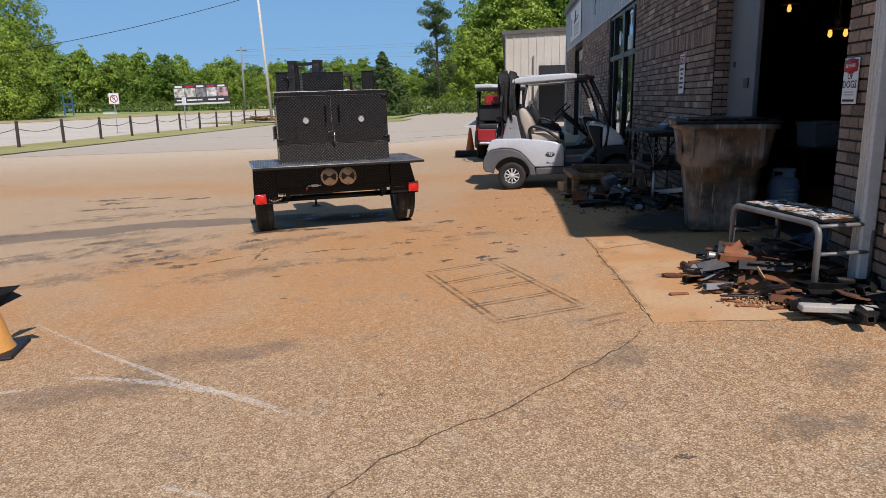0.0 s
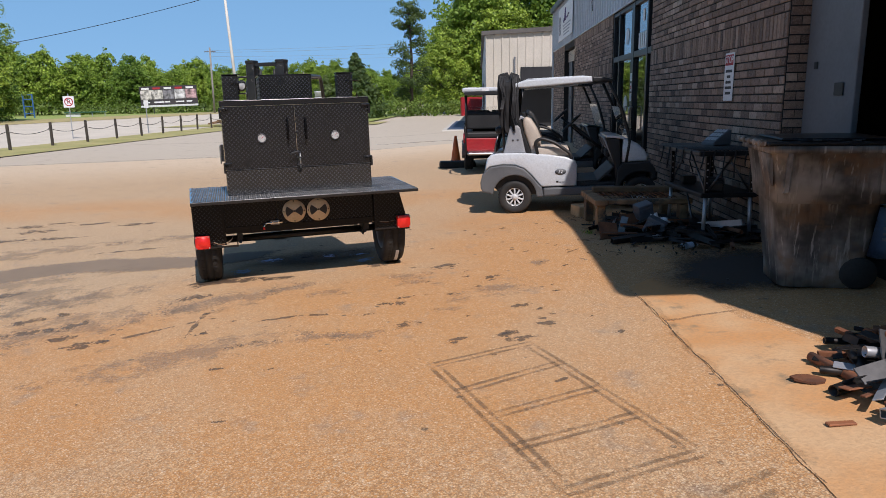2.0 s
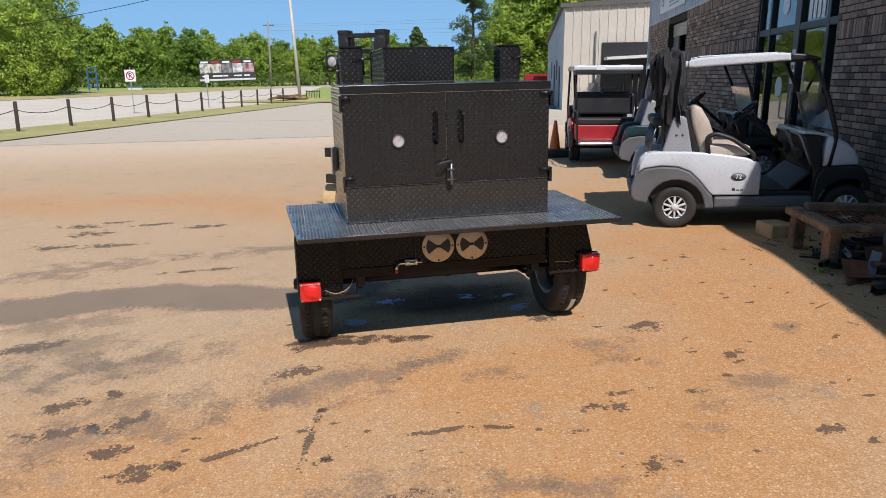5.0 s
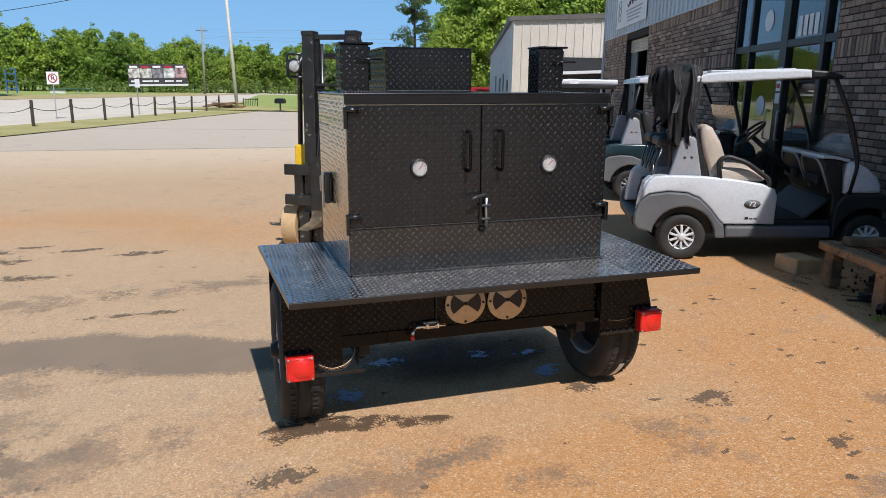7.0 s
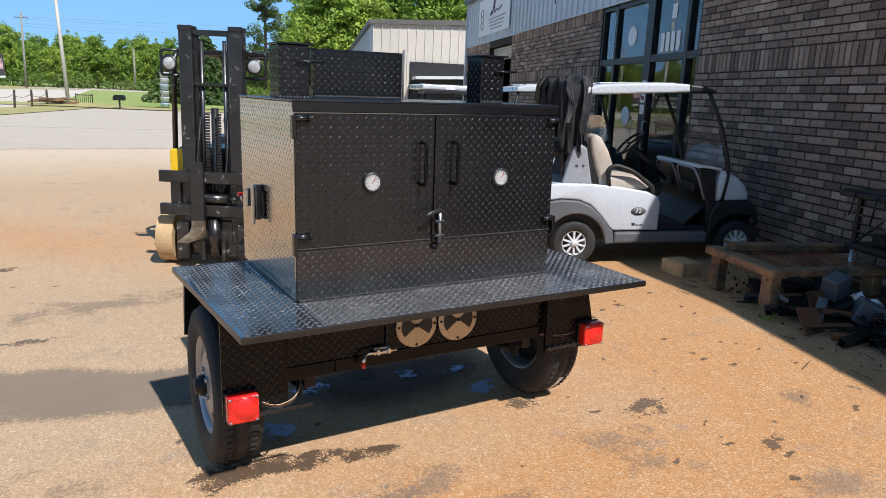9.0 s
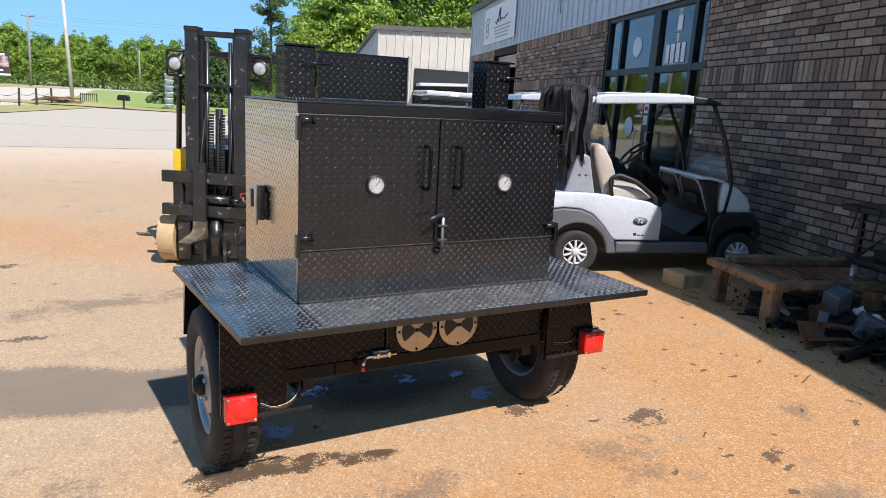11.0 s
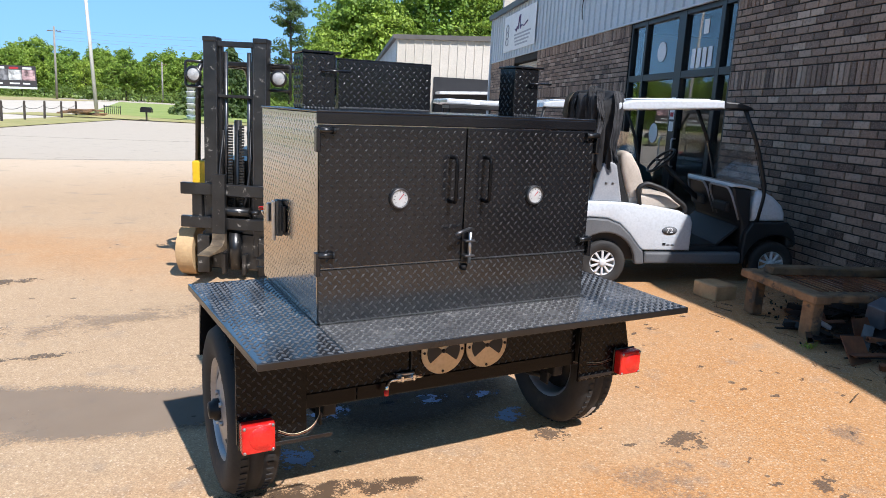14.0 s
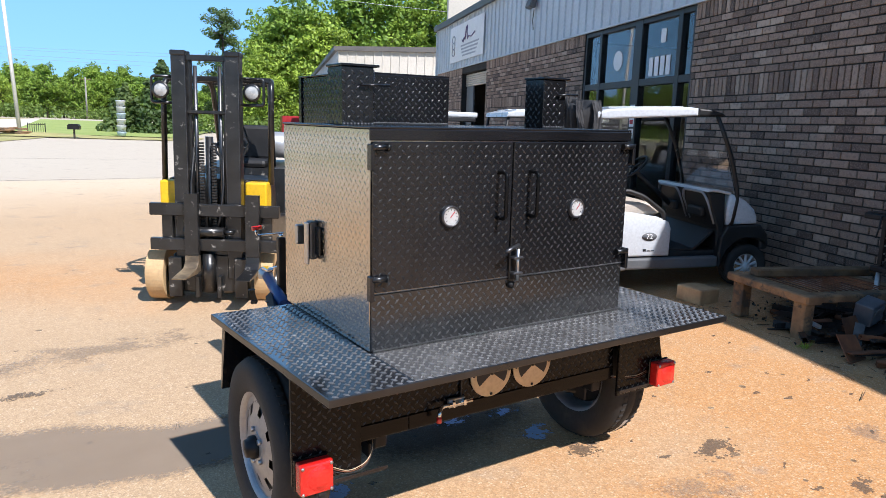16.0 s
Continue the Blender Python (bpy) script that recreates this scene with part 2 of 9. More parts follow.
PLASTIC = surf("black_plastic", (0.008, 0.008, 0.009), (0.015, 0.015, 0.016), 4.0, 0.45, 0.6, grain=80, bump=0.1)
STEEL = surf("bare_bright_steel", (0.55, 0.55, 0.56), (0.42, 0.42, 0.43), 6.0, 0.25, 0.4, metal=1.0, grain=60, bump=0.08)
GALV = surf("silver_painted_steel", (0.46, 0.47, 0.49), (0.36, 0.37, 0.39), 5.0, 0.35, 0.5, metal=0.55, grain=60, bump=0.08, wear=(0.3, 0.26, 0.2), wear_at=(0.62, 0.8))
WHITE_PAINT = surf("white_cart_paint", (0.58, 0.61, 0.64), (0.53, 0.56, 0.59), 2.0, 0.22, 0.32, grain=40, bump=0.0, coat=0.3, wear=(0.5, 0.47, 0.42), wear_at=(0.66, 0.85))
GREY_PLASTIC = surf("grey_moulded_plastic", (0.085, 0.09, 0.097), (0.115, 0.12, 0.127), 3.0, 0.5, 0.65, grain=80, bump=0.1)
BEIGE = surf("beige_vinyl", (0.50, 0.43, 0.36), (0.42, 0.36, 0.30), 4.0, 0.5, 0.6, grain=60, bump=0.15)
BLACK_VINYL = surf("black_vinyl", (0.009, 0.009, 0.0095), (0.016, 0.016, 0.017), 4.0, 0.5, 0.65, grain=60, bump=0.15)
CLOTH = surf("black_bag_cloth", (0.008, 0.008, 0.009), (0.024, 0.024, 0.026), 8.0, 0.85, 0.95, grain=120, bump=0.3)
YELLOW = surf("forklift_yellow_paint", (0.80, 0.50, 0.015), (0.70, 0.42, 0.012), 3.0, 0.3, 0.45, grain=40, bump=0.05, wear=(0.15, 0.1, 0.05), wear_at=(0.64, 0.75))
TAN_TYRE = surf("tan_solid_tyre", (0.55, 0.38, 0.20), (0.45, 0.30, 0.15), 4.0, 0.8, 0.9, grain=50, bump=0.2)
RED_LENS = surf("red_lamp_lens", (0.70, 0.022, 0.014), (0.52, 0.010, 0.008), 14.0, 0.12, 0.22, grain=95, bump=0.9, bdist=0.004, coat=0.3)
RED_PAINT = surf("red_paint", (0.36, 0.02, 0.025), (0.28, 0.015, 0.02), 3.0, 0.3, 0.4, grain=40, bump=0.03, coat=0.2)
SILVER = surf("silver_wheel_paint", (0.40, 0.40, 0.41), (0.32, 0.32, 0.33), 6.0, 0.30, 0.42, metal=0.6, grain=60, bump=0.05)
BRASS = surf("bare_tan_steel_plate", (0.50, 0.40, 0.27), (0.58, 0.47, 0.33), 6.0, 0.35, 0.5, metal=0.45, grain=60, bump=0.1)
CONE_ORANGE = surf("faded_orange_plastic", (0.75, 0.16, 0.03), (0.68, 0.13, 0.025), 4.0, 0.5, 0.6, grain=40, bump=0.1)
WOOD_GREY = surf("weathered_timber", (0.27, 0.160, 0.080), (0.13, 0.076, 0.040), 7.0, 0.8, 0.9, grain=35, bump=0.5, bdist=0.012, wear=(0.06, 0.05, 0.04), wear_at=(0.52, 0.64), per_object=0.25)
WOOD_NEW = surf("pale_timber", (0.46, 0.30, 0.155), (0.36, 0.22, 0.11), 5.0, 0.75, 0.85, grain=35, bump=0.3, per_object=0.2)
CREAM_PANEL = surf("cream_metal_siding", (0.55, 0.50, 0.43), (0.49, 0.45, 0.38), 0.8, 0.45, 0.55, grain=20, bump=0.03)
BLUE_PANEL = surf("pale_blue_grey_metal_siding", (0.52, 0.575, 0.63), (0.46, 0.51, 0.56), 0.8, 0.4, 0.5, grain=20, bump=0.03)
DARK_TRIM = surf("dark_grey_trim", (0.05, 0.055, 0.06), (0.07, 0.075, 0.08), 2.0, 0.4, 0.5, grain=40, bump=0.03)
DIAL = surf("dull_white_dial", (0.46, 0.46, 0.45), (0.40, 0.40, 0.39), 30.0, 0.35, 0.45, grain=80, bump=0.0)
SEAT_SHELL = surf("grey_seat_shell", (0.30, 0.31, 0.33), (0.25, 0.26, 0.28), 4.0, 0.45, 0.55, grain=60, bump=0.08)
DARK_STEEL = surf("dull_dark_steel", (0.16, 0.16, 0.165), (0.10, 0.10, 0.105), 8.0, 0.3, 0.42, metal=0.9, grain=50, bump=0.08)
WHITE_TRIM = surf("white_painted_metal", (0.62, 0.63, 0.64), (0.54, 0.55, 0.56), 3.0, 0.4, 0.5, grain=40, bump=0.05, wear=(0.35, 0.30, 0.24), wear_at=(0.62, 0.8))
ALU_DARK = surf("dark_bronze_aluminium", (0.014, 0.014, 0.016), (0.022, 0.022, 0.025), 3.0, 0.35, 0.45, metal=0.2, grain=40, bump=0.02)
SIGN_WHITE = surf("white_sign_face", (0.74, 0.74, 0.75), (0.68, 0.68, 0.69), 3.0, 0.4, 0.5, grain=40, bump=0.02)
INK = surf("black_ink", (0.012, 0.012, 0.014), (0.016, 0.016, 0.018), 4.0, 0.5, 0.6, bump=0.0)
RED_INK = surf("red_ink", (0.42, 0.02, 0.03), (0.36, 0.015, 0.025), 4.0, 0.5, 0.6, bump=0.0)
PURPLE_INK = surf("purple_ink", (0.09, 0.05, 0.16), (0.11, 0.07, 0.18), 4.0, 0.5, 0.6, bump=0.0)
GREY_INK = surf("grey_ink", (0.30, 0.31, 0.35), (0.36, 0.37, 0.40), 4.0, 0.5, 0.6, bump=0.0)
GLASS = glass("clear_glass")
SHIELD = glass("scratched_clear_plastic", (0.93, 0.94, 0.94), 0.05)
LAMP_GLASS = surf("lamp_glass", (0.48, 0.48, 0.47), (0.30, 0.31, 0.31), 20.0, 0.12, 0.25, grain=60, bump=0.3, bdist=0.004, metal=0.0)


def streaked(name, a, b, drip, pale):
    """Plastic with long dirt runs down its sides."""
    m, N, L, P = nodes_of(name)
    co = N.new("ShaderNodeTexCoord").outputs["Object"]
    mp = N.new("ShaderNodeMapping")
    mp.inputs["Scale"].default_value = (1.0, 1.0, 0.055)
    L.new(co, mp.inputs[0])
    runs, big, fine = noise_at(N, L, mp.outputs[0], 26.0, 4, 0.6), noise_at(N, L, co, 2.6, 4), noise_at(N, L, co, 50.0, 2)
    col = mixc(N, L, ramp(N, L, big, 0.35, 0.65), a, b)
    col = mixc(N, L, mathn(N, L, "MULTIPLY", ramp(N, L, noise_at(N, L, co, 3.4, 5, 0.6), 0.50, 0.64), 0.7), col, (0.20, 0.115, 0.062))
    col = mixc(N, L, mathn(N, L, "MULTIPLY", ramp(N, L, runs, 0.54, 0.70), 0.45), col, drip)
    col = mixc(N, L, mathn(N, L, "MULTIPLY", ramp(N, L, runs, 0.42, 0.32), 0.6), col, pale)
    L.new(col, P.inputs["Base Color"])
    P.inputs["Roughness"].default_value = 0.6
    bp = N.new("ShaderNodeBump")
    bp.inputs["Strength"].default_value, bp.inputs["Distance"].default_value = 0.2, 0.003
    L.new(fine, bp.inputs["Height"])
    L.new(bp.outputs[0], P.inputs["Normal"])
    return m


BIN_PLASTIC = streaked("stained_grey_bin_plastic", (0.045, 0.040, 0.036), (0.30, 0.265, 0.23), (0.030, 0.023, 0.018), (0.46, 0.42, 0.37))
BLUE_TANK = surf("pale_blue_enamel", (0.42, 0.52, 0.66), (0.52, 0.61, 0.72), 4.0, 0.35, 0.5, grain=40, bump=0.05, wear=(0.15, 0.11, 0.09), wear_at=(0.6, 0.75))
GREEN_PAINT = surf("dark_green_gate_paint", (0.02, 0.09, 0.05), (0.03, 0.11, 0.06), 4.0, 0.4, 0.5, grain=40, bump=0.1, wear=(0.2, 0.08, 0.03), wear_at=(0.6, 0.72))
FRAME_BLUE = surf("blue_frame_paint", (0.02, 0.085, 0.23), (0.035, 0.12, 0.29), 2.0, 0.45, 0.6, grain=30, bump=0.08)
CHROME = surf("chrome", (0.8, 0.8, 0.8), (0.75, 0.75, 0.75), 5.0, 0.08, 0.15, metal=1.0, bump=0.0)
# mortar darkened: shade in the recessed joints is put into its colour
MORTAR = surf("mortar_with_joint_shade", (0.014, 0.0125, 0.0115), (0.028, 0.025, 0.023), 2.0, 0.9, 0.95, grain=60, bump=0.4)
# near-black all round: the unlit room's gloom is put into this colour
INTERIOR = surf("lining_with_painted_gloom", (0.012, 0.0115, 0.011), (0.008, 0.0075, 0.007), 0.8, 0.8, 0.9, grain=12, bump=0.1)
BARK = surf("tree_bark", (0.10, 0.075, 0.055), (0.06, 0.045, 0.035), 3.0, 0.9, 0.95, grain=14, bump=0.6, bdist=0.02)


def brick_material(name, island):
    m, N, L, P = nodes_of(name)
    co = N.new("ShaderNodeTexCoord").outputs["Object"]
    pos = N.new("ShaderNodeNewGeometry")
    src = pos.outputs["Random Per Island"] if island else N.new("ShaderNodeObjectInfo").outputs["Random"]
    cr = N.new("ShaderNodeValToRGB")
    for i, (p, c) in enumerate(((0.0, (0.072, 0.048, 0.037)), (0.25, (0.18, 0.118, 0.088)), (0.5, (0.30, 0.210, 0.158)), (0.75, (0.20, 0.132, 0.096)), (1.0, (0.44, 0.335, 0.262)))):
        e = cr.color_ramp.elements[i] if i < 2 else cr.color_ramp.elements.new(p)
        e.position, e.color = p, (*c, 1)
    L.new(src, cr.inputs[0])
    patch = noise_at(N, L, pos.outputs["Position"], 26.0, 4)
    grain = noise_at(N, L, pos.outputs["Position"], 110.0, 3)
    col = mixc(N, L, mathn(N, L, "MULTIPLY", ramp(N, L, patch, 0.45, 0.7), 0.5), cr.outputs[0], (0.07, 0.053, 0.047))
    col = mixc(N, L, mathn(N, L, "MULTIPLY", ramp(N, L, grain, 0.48, 0.70), 0.5), col, (0.40, 0.31, 0.255))
    L.new(col, P.inputs["Base Color"])
    P.inputs["Roughness"].default_value = 0.85
    bp = N.new("ShaderNodeBump")
    bp.inputs["Strength"].default_value, bp.inputs["Distance"].default_value = 0.5, 0.004
    L.new(grain, bp.inputs["Height"])
    L.new(bp.outputs[0], P.inputs["Normal"])
    return m


BRICK = brick_material("brown_brick", False)
BRICK_ROW = brick_material("brown_brick_rows", True)


def ground_material():
    """Exposed-aggregate paving: orange with rust near the building, pale grey concrete further out, with oil spots."""
    m, N, L, P = nodes_of("exposed_aggregate_paving")
    co = N.new("ShaderNodeTexCoord").outputs["Object"]
    sep = N.new("ShaderNodeSeparateXYZ")
    L.new(co, sep.inputs[0])
    X, Y = sep.outputs[0], sep.outputs[1]
    huge, big, mid, fine = noise_at(N, L, co, 0.16, 3), noise_at(N, L, co, 0.7, 5, 0.6), noise_at(N, L, co, 3.2, 5, 0.62), noise_at(N, L, co, 55.0, 2)
    tan_, orange, grey = (0.485, 0.336, 0.200), (0.525, 0.238, 0.066), (0.485, 0.425, 0.34)
    # rust washed out from the scrap: strongest between the walls and the trailer
    diag = mathn(N, L, "MULTIPLY_ADD", mathn(N, L, "SUBTRACT", Y, 5.5), -1.2, X)
    diag = mathn(N, L, "ADD", diag, mathn(N, L, "MULTIPLY_ADD", big, 2.4, -1.2))
    near = mathn(N, L, "MULTIPLY", mathn(N, L, "MAXIMUM", ramp(N, L, diag, -2.6, 1.2), ramp(N, L, X, 1.2, 2.8)), ramp(N, L, Y, 0.6, 3.6))
    near = mathn(N, L, "MULTIPLY", near, ramp(N, L, mathn(N, L, "MULTIPLY", Y, -1.0), -17.0, -10.0))
    line = mathn(N, L, "ABSOLUTE", mathn(N, L, "SUBTRACT", mathn(N, L, "MULTIPLY_ADD", huge, 3.0, Y), 13.6))
    band = mathn(N, L, "SUBTRACT", 1.0, ramp(N, L, line, 0.1, 1.8))
    rust = mathn(N, L, "MAXIMUM", near, mathn(N, L, "MULTIPLY", band, 0.70))
    rust = mathn(N, L, "MULTIPLY", rust, mathn(N, L, "MULTIPLY_ADD", ramp(N, L, big, 0.3, 0.65), 0.6, 0.4))
    col = mixc(N, L, rust, tan_, orange)
    col = mixc(N, L, mathn(N, L, "MULTIPLY", ramp(N, L, big, 0.5, 0.75), 0.35), col, (0.40, 0.29, 0.18))
    # concrete beyond a slanting joint
    s = mathn(N, L, "SUBTRACT", mathn(N, L, "MULTIPLY_ADD", X, -0.40, Y), 25.5)
    s = mathn(N, L, "ADD", s, mathn(N, L, "MULTIPLY_ADD", huge, 1.2, -0.6))
    col = mixc(N, L, mathn(N, L, "MULTIPLY", ramp(N, L, s, -9.0, -1.0), 0.6), col, (0.68, 0.57, 0.43))
    far = ramp(N, L, s, -0.12, 0.12)
    col = mixc(N, L, far, col, grey)
    # tyre dirt and damp patches
    col = mixc(N, L, mathn(N, L, "MULTIPLY", ramp(N, L, mid, 0.56, 0.74), 0.55), col, (0.235, 0.20, 0.17))
    wet = noise_at(N, L, co, 5.5, 3, 0.5)
    blot = mathn(N, L, "MULTIPLY", ramp(N, L, wet, 0.70, 0.74), ramp(N, L, big, 0.45, 0.6))
    col = mixc(N, L, mathn(N, L, "MULTIPLY", blot, 0.7), col, (0.09, 0.07, 0.055))
    # small tar spots
    v3 = N.new("ShaderNodeTexVoronoi")
    v3.inputs["Scale"].default_value = 5.5
    L.new(co, v3.inputs["Vector"])
    s3 = N.new("ShaderNodeSeparateColor")
    L.new(v3.outputs["Color"], s3.inputs[0])
    size = mathn(N, L, "MULTIPLY_ADD", s3.outputs[1], 0.10, 0.02)
    spot = ramp(N, L, mathn(N, L, "SUBTRACT", size, mathn(N, L, "MULTIPLY_ADD", mid, 0.10, v3.outputs["Distance"])), -0.055, -0.040)
    spot = mathn(N, L, "MULTIPLY", spot, ramp(N, L, s3.outputs[0], 0.45, 0.55))
    col = mixc(N, L, mathn(N, L, "MULTIPLY", spot, 0.8), col, (0.055, 0.042, 0.032))
    # stones set in darker matrix: pale, tan and brown, plainest where rust and tyre dirt have filled the joints
    vo = N.new("ShaderNodeTexVoronoi")
    vo.inputs["Scale"].default_value = 128.0
    L.new(co, vo.inputs["Vector"])
    v2 = N.new("ShaderNodeTexVoronoi")
    v2.inputs["Scale"].default_value = 34.0
    L.new(co, v2.inputs["Vector"])
    s2 = N.new("ShaderNodeSeparateColor")
    L.new(v2.outputs["Color"], s2.inputs[0])
    sv = N.new("ShaderNodeSeparateColor")
    L.new(vo.outputs["Color"], sv.inputs[0])
    close = mathn(N, L, "SUBTRACT", 1.0, ramp(N, L, Y, 14.0, 30.0))
    close = mathn(N, L, "MULTIPLY", close, mathn(N, L, "MULTIPLY_ADD", ramp(N, L, mathn(N, L, "MULTIPLY_ADD", big, 1.6, Y), 2.8, 5.2), -0.64, 1.0))
    col = mixc(N, L, mathn(N, L, "MULTIPLY", ramp(N, L, sv.outputs[0], 0.55, 0.70), mathn(N, L, "MULTIPLY", close, 0.50)), col, (0.80, 0.62, 0.38))
    col = mixc(N, L, mathn(N, L, "MULTIPLY", ramp(N, L, sv.outputs[1], 0.66, 0.78), mathn(N, L, "MULTIPLY", close, 0.60)), col, (0.17, 0.095, 0.045))
    col = mixc(N, L, mathn(N, L, "MULTIPLY", ramp(N, L, vo.outputs["Distance"], 0.42, 0.66), mathn(N, L, "MULTIPLY", close, 0.62)), col, (0.16, 0.088, 0.042))
    col = mixc(N, L, mathn(N, L, "MULTIPLY", ramp(N, L, s2.outputs[0], 0.55, 1.0), mathn(N, L, "MULTIPLY", close, 0.20)), col, (0.24, 0.15, 0.08))
    col = mixc(N, L, mathn(N, L, "MULTIPLY", ramp(N, L, s2.outputs[1], 0.6, 1.0), mathn(N, L, "MULTIPLY", close, 0.22)), col, (0.80, 0.62, 0.40))
    worn = mathn(N, L, "SUBTRACT", 1.0, ramp(N, L, Y, 9.0, 20.0))
    col = mixc(N, L, mathn(N, L, "MULTIPLY", ramp(N, L, sv.outputs[2], 0.93, 0.96), mathn(N, L, "MULTIPLY", worn, 0.30)), col, (0.88, 0.74, 0.56))
    col = mixc(N, L, mathn(N, L, "MULTIPLY", ramp(N, L, sv.outputs[2], 0.08, 0.05), mathn(N, L, "MULTIPLY", worn, 0.28)), col, (0.15, 0.09, 0.05))
    col = mixc(N, L, mathn(N, L, "MULTIPLY", ramp(N, L, fine, 0.45, 0.7), 0.22), col, (0.27, 0.17, 0.10))
    L.new(col, P.inputs["Base Color"])
    P.inputs["Roughness"].default_value = 0.88
    bp = N.new("ShaderNodeBump")
    bp.inputs["Strength"].default_value, bp.inputs["Distance"].default_value = 0.32, 0.005
    L.new(mathn(N, L, "ADD", vo.outputs["Distance"], fine), bp.inputs["Height"])
    L.new(bp.outputs[0], P.inputs["Normal"])
    return m


PAVING = ground_material()
CONCRETE = surf("rust_stained_concrete", (0.57, 0.365, 0.195), (0.545, 0.262, 0.092), 1.6, 0.85, 0.92, grain=45, bump=0.7, bdist=0.006, wear=(0.27, 0.19, 0.11), wear_at=(0.56, 0.72), wear_scale=4.0)
ROAD = surf("pale_road_surface", (0.56, 0.50, 0.41), (0.62, 0.555, 0.46), 0.25, 0.85, 0.9, grain=4, bump=0.05)
GRASS = surf("mown_grass", (0.30, 0.29, 0.095), (0.41, 0.355, 0.15), 0.5, 0.9, 0.95, grain=6, bump=0.6, bdist=0.03, wear=(0.36, 0.27, 0.15), wear_at=(0.58, 0.75), wear_scale=0.7)
MEADOW = surf("green_field", (0.24, 0.31, 0.07), (0.31, 0.36, 0.10), 0.2, 0.9, 0.95, grain=3, bump=0.5, bdist=0.03)
CLAY = surf("dry_grass_bank", (0.34, 0.30, 0.12), (0.46, 0.36, 0.18), 0.4, 0.9, 0.95, grain=5, bump=0.3)


def leaf_material(name, a, b):
    m, N, L, P = nodes_of(name)
    geo = N.new("ShaderNodeNewGeometry")
    big = noise_at(N, L, geo.outputs["Position"], 0.55, 3)
    col = mixc(N, L, geo.outputs["Random Per Island"], a, b)
    col = mixc(N, L, mathn(N, L, "MULTIPLY", ramp(N, L, big, 0.4, 0.7), 0.5), col, tuple(c * 1.35 for c in b))
    h = N.new("ShaderNodeHueSaturation")
    rnd = N.new("ShaderNodeObjectInfo").outputs["Random"]
    L.new(mathn(N, L, "MULTIPLY_ADD", rnd, 0.5, 0.75), h.inputs["Value"])
    L.new(mathn(N, L, "MULTIPLY_ADD", rnd, -0.03, 0.515), h.inputs["Hue"])
    L.new(col, h.inputs["Color"])
    L.new(h.outputs[0], P.inputs["Base Color"])
    P.inputs["Roughness"].default_value = 0.6
    tr = N.new("ShaderNodeBsdfTranslucent")
    L.new(mixc(N, L, 0.5, h.outputs[0], (0.25, 0.32, 0.03)), tr.inputs[0])
    mx = N.new("ShaderNodeMixShader")
    mx.inputs[0].default_value = 0.35
    L.new(P.outputs[0], mx.inputs[1])
    L.new(tr.outputs[0], mx.inputs[2])
    L.new(mx.outputs[0], N["Material Output"].inputs[0])
    return m


LEAVES = leaf_material("broad_leaves", (0.062, 0.130, 0.016), (0.30, 0.43, 0.056))
# darker copy of the leaves: shade at the wood's foot is painted in
SHADED_LEAVES = leaf_material("leaves_with_painted_shade", (0.045, 0.088, 0.014), (0.135, 0.21, 0.036))
DARK_LEAVES = leaf_material("conifer_needles", (0.042, 0.085, 0.024), (0.115, 0.165, 0.045))


# ---- ground, road and verge ----
def axis(near0, near1, step, far0, far1):
    a = list(np.arange(near0, near1 + 1e-6, step))
    lo, hi, d = near0, near1, step
    while hi < far1 or lo > far0:
        d *= 1.35
        if hi < far1:
            hi += d
            a.append(hi)
        if lo > far0:
            lo -= d
            a.insert(0, lo)
    return a


def sheet(bm, xs, ys, zf):
    grid = [[bm.verts.new((x, y, zf(x, y))) for x in xs] for y in ys]
    for j in range(len(ys) - 1):
        for i in range(len(xs) - 1):
            bm.faces.new((grid[j][i], grid[j][i + 1], grid[j + 1][i + 1], grid[j + 1][i])).smooth = True
    return bm


bm = bmesh.new()
sheet(bm, axis(-8.0, 7.0, 0.5, -900, 900), axis(-4.0, 14.0, 0.5, -900, 1200), lambda x, y: ground_z(x, y) + 0.004 * noise.noise((x * 0.6, y * 0.6, 0)))
tagged(geo_to("ground", bm, PAVING), "orange-stained exposed aggregate paving with oil spots", "ground", kind="structure")


def strip(name, xs, ys, lift, material, label, category):
    b = bmesh.new()
    sheet(b, xs, ys, lambda x, y: ground_z(x, y) + lift)
    return tagged(geo_to(name, b, material), label, category, kind="structure")


# the verge with its posts, the road and what lies beyond
strip("verge", np.linspace(-17.6, -14.0, 9), np.linspace(-30, 54, 60), 0.032, GRASS, "strip of mown yellow-green grass beside the road", "grass")
b = bmesh.new()
sheet(b, np.linspace(-22, -5.0, 14), np.linspace(54, 61, 8), lambda x, y: ground_z(x, y) + 0.05 + 0.25 * math.exp(-((x + 15.5) / 2.6) ** 2 - ((y - 57) / 2.2) ** 2))
tagged(geo_to("verge", b, GRASS, smooth=True), "mown grass bank at the foot of the leaning pole", "grass", kind="structure")
b = bmesh.new()
rows = []
for y in np.linspace(59, 152, 24):
    x0, x1 = -17.7 - 0.27 * (y - 58), -6.5
    rows.append([b.verts.new((x0 + (x1 - x0) * k / 8, y, ground_z(x0 + (x1 - x0) * k / 8, y) + 0.10)) for k in range(9)])
for p, q in zip(rows, rows[1:]):
    for k in range(8):
        b.faces.new((p[k], p[k + 1], q[k + 1], q[k]))
tagged(geo_to("field", b, MEADOW), "bright green mown lawn between the road and the lot", "grass", kind="structure")
strip("road", np.linspace(-46, -17.6, 8), np.linspace(-60, 160, 60), 0.025, ROAD, "pale grey tarmac road", "road")
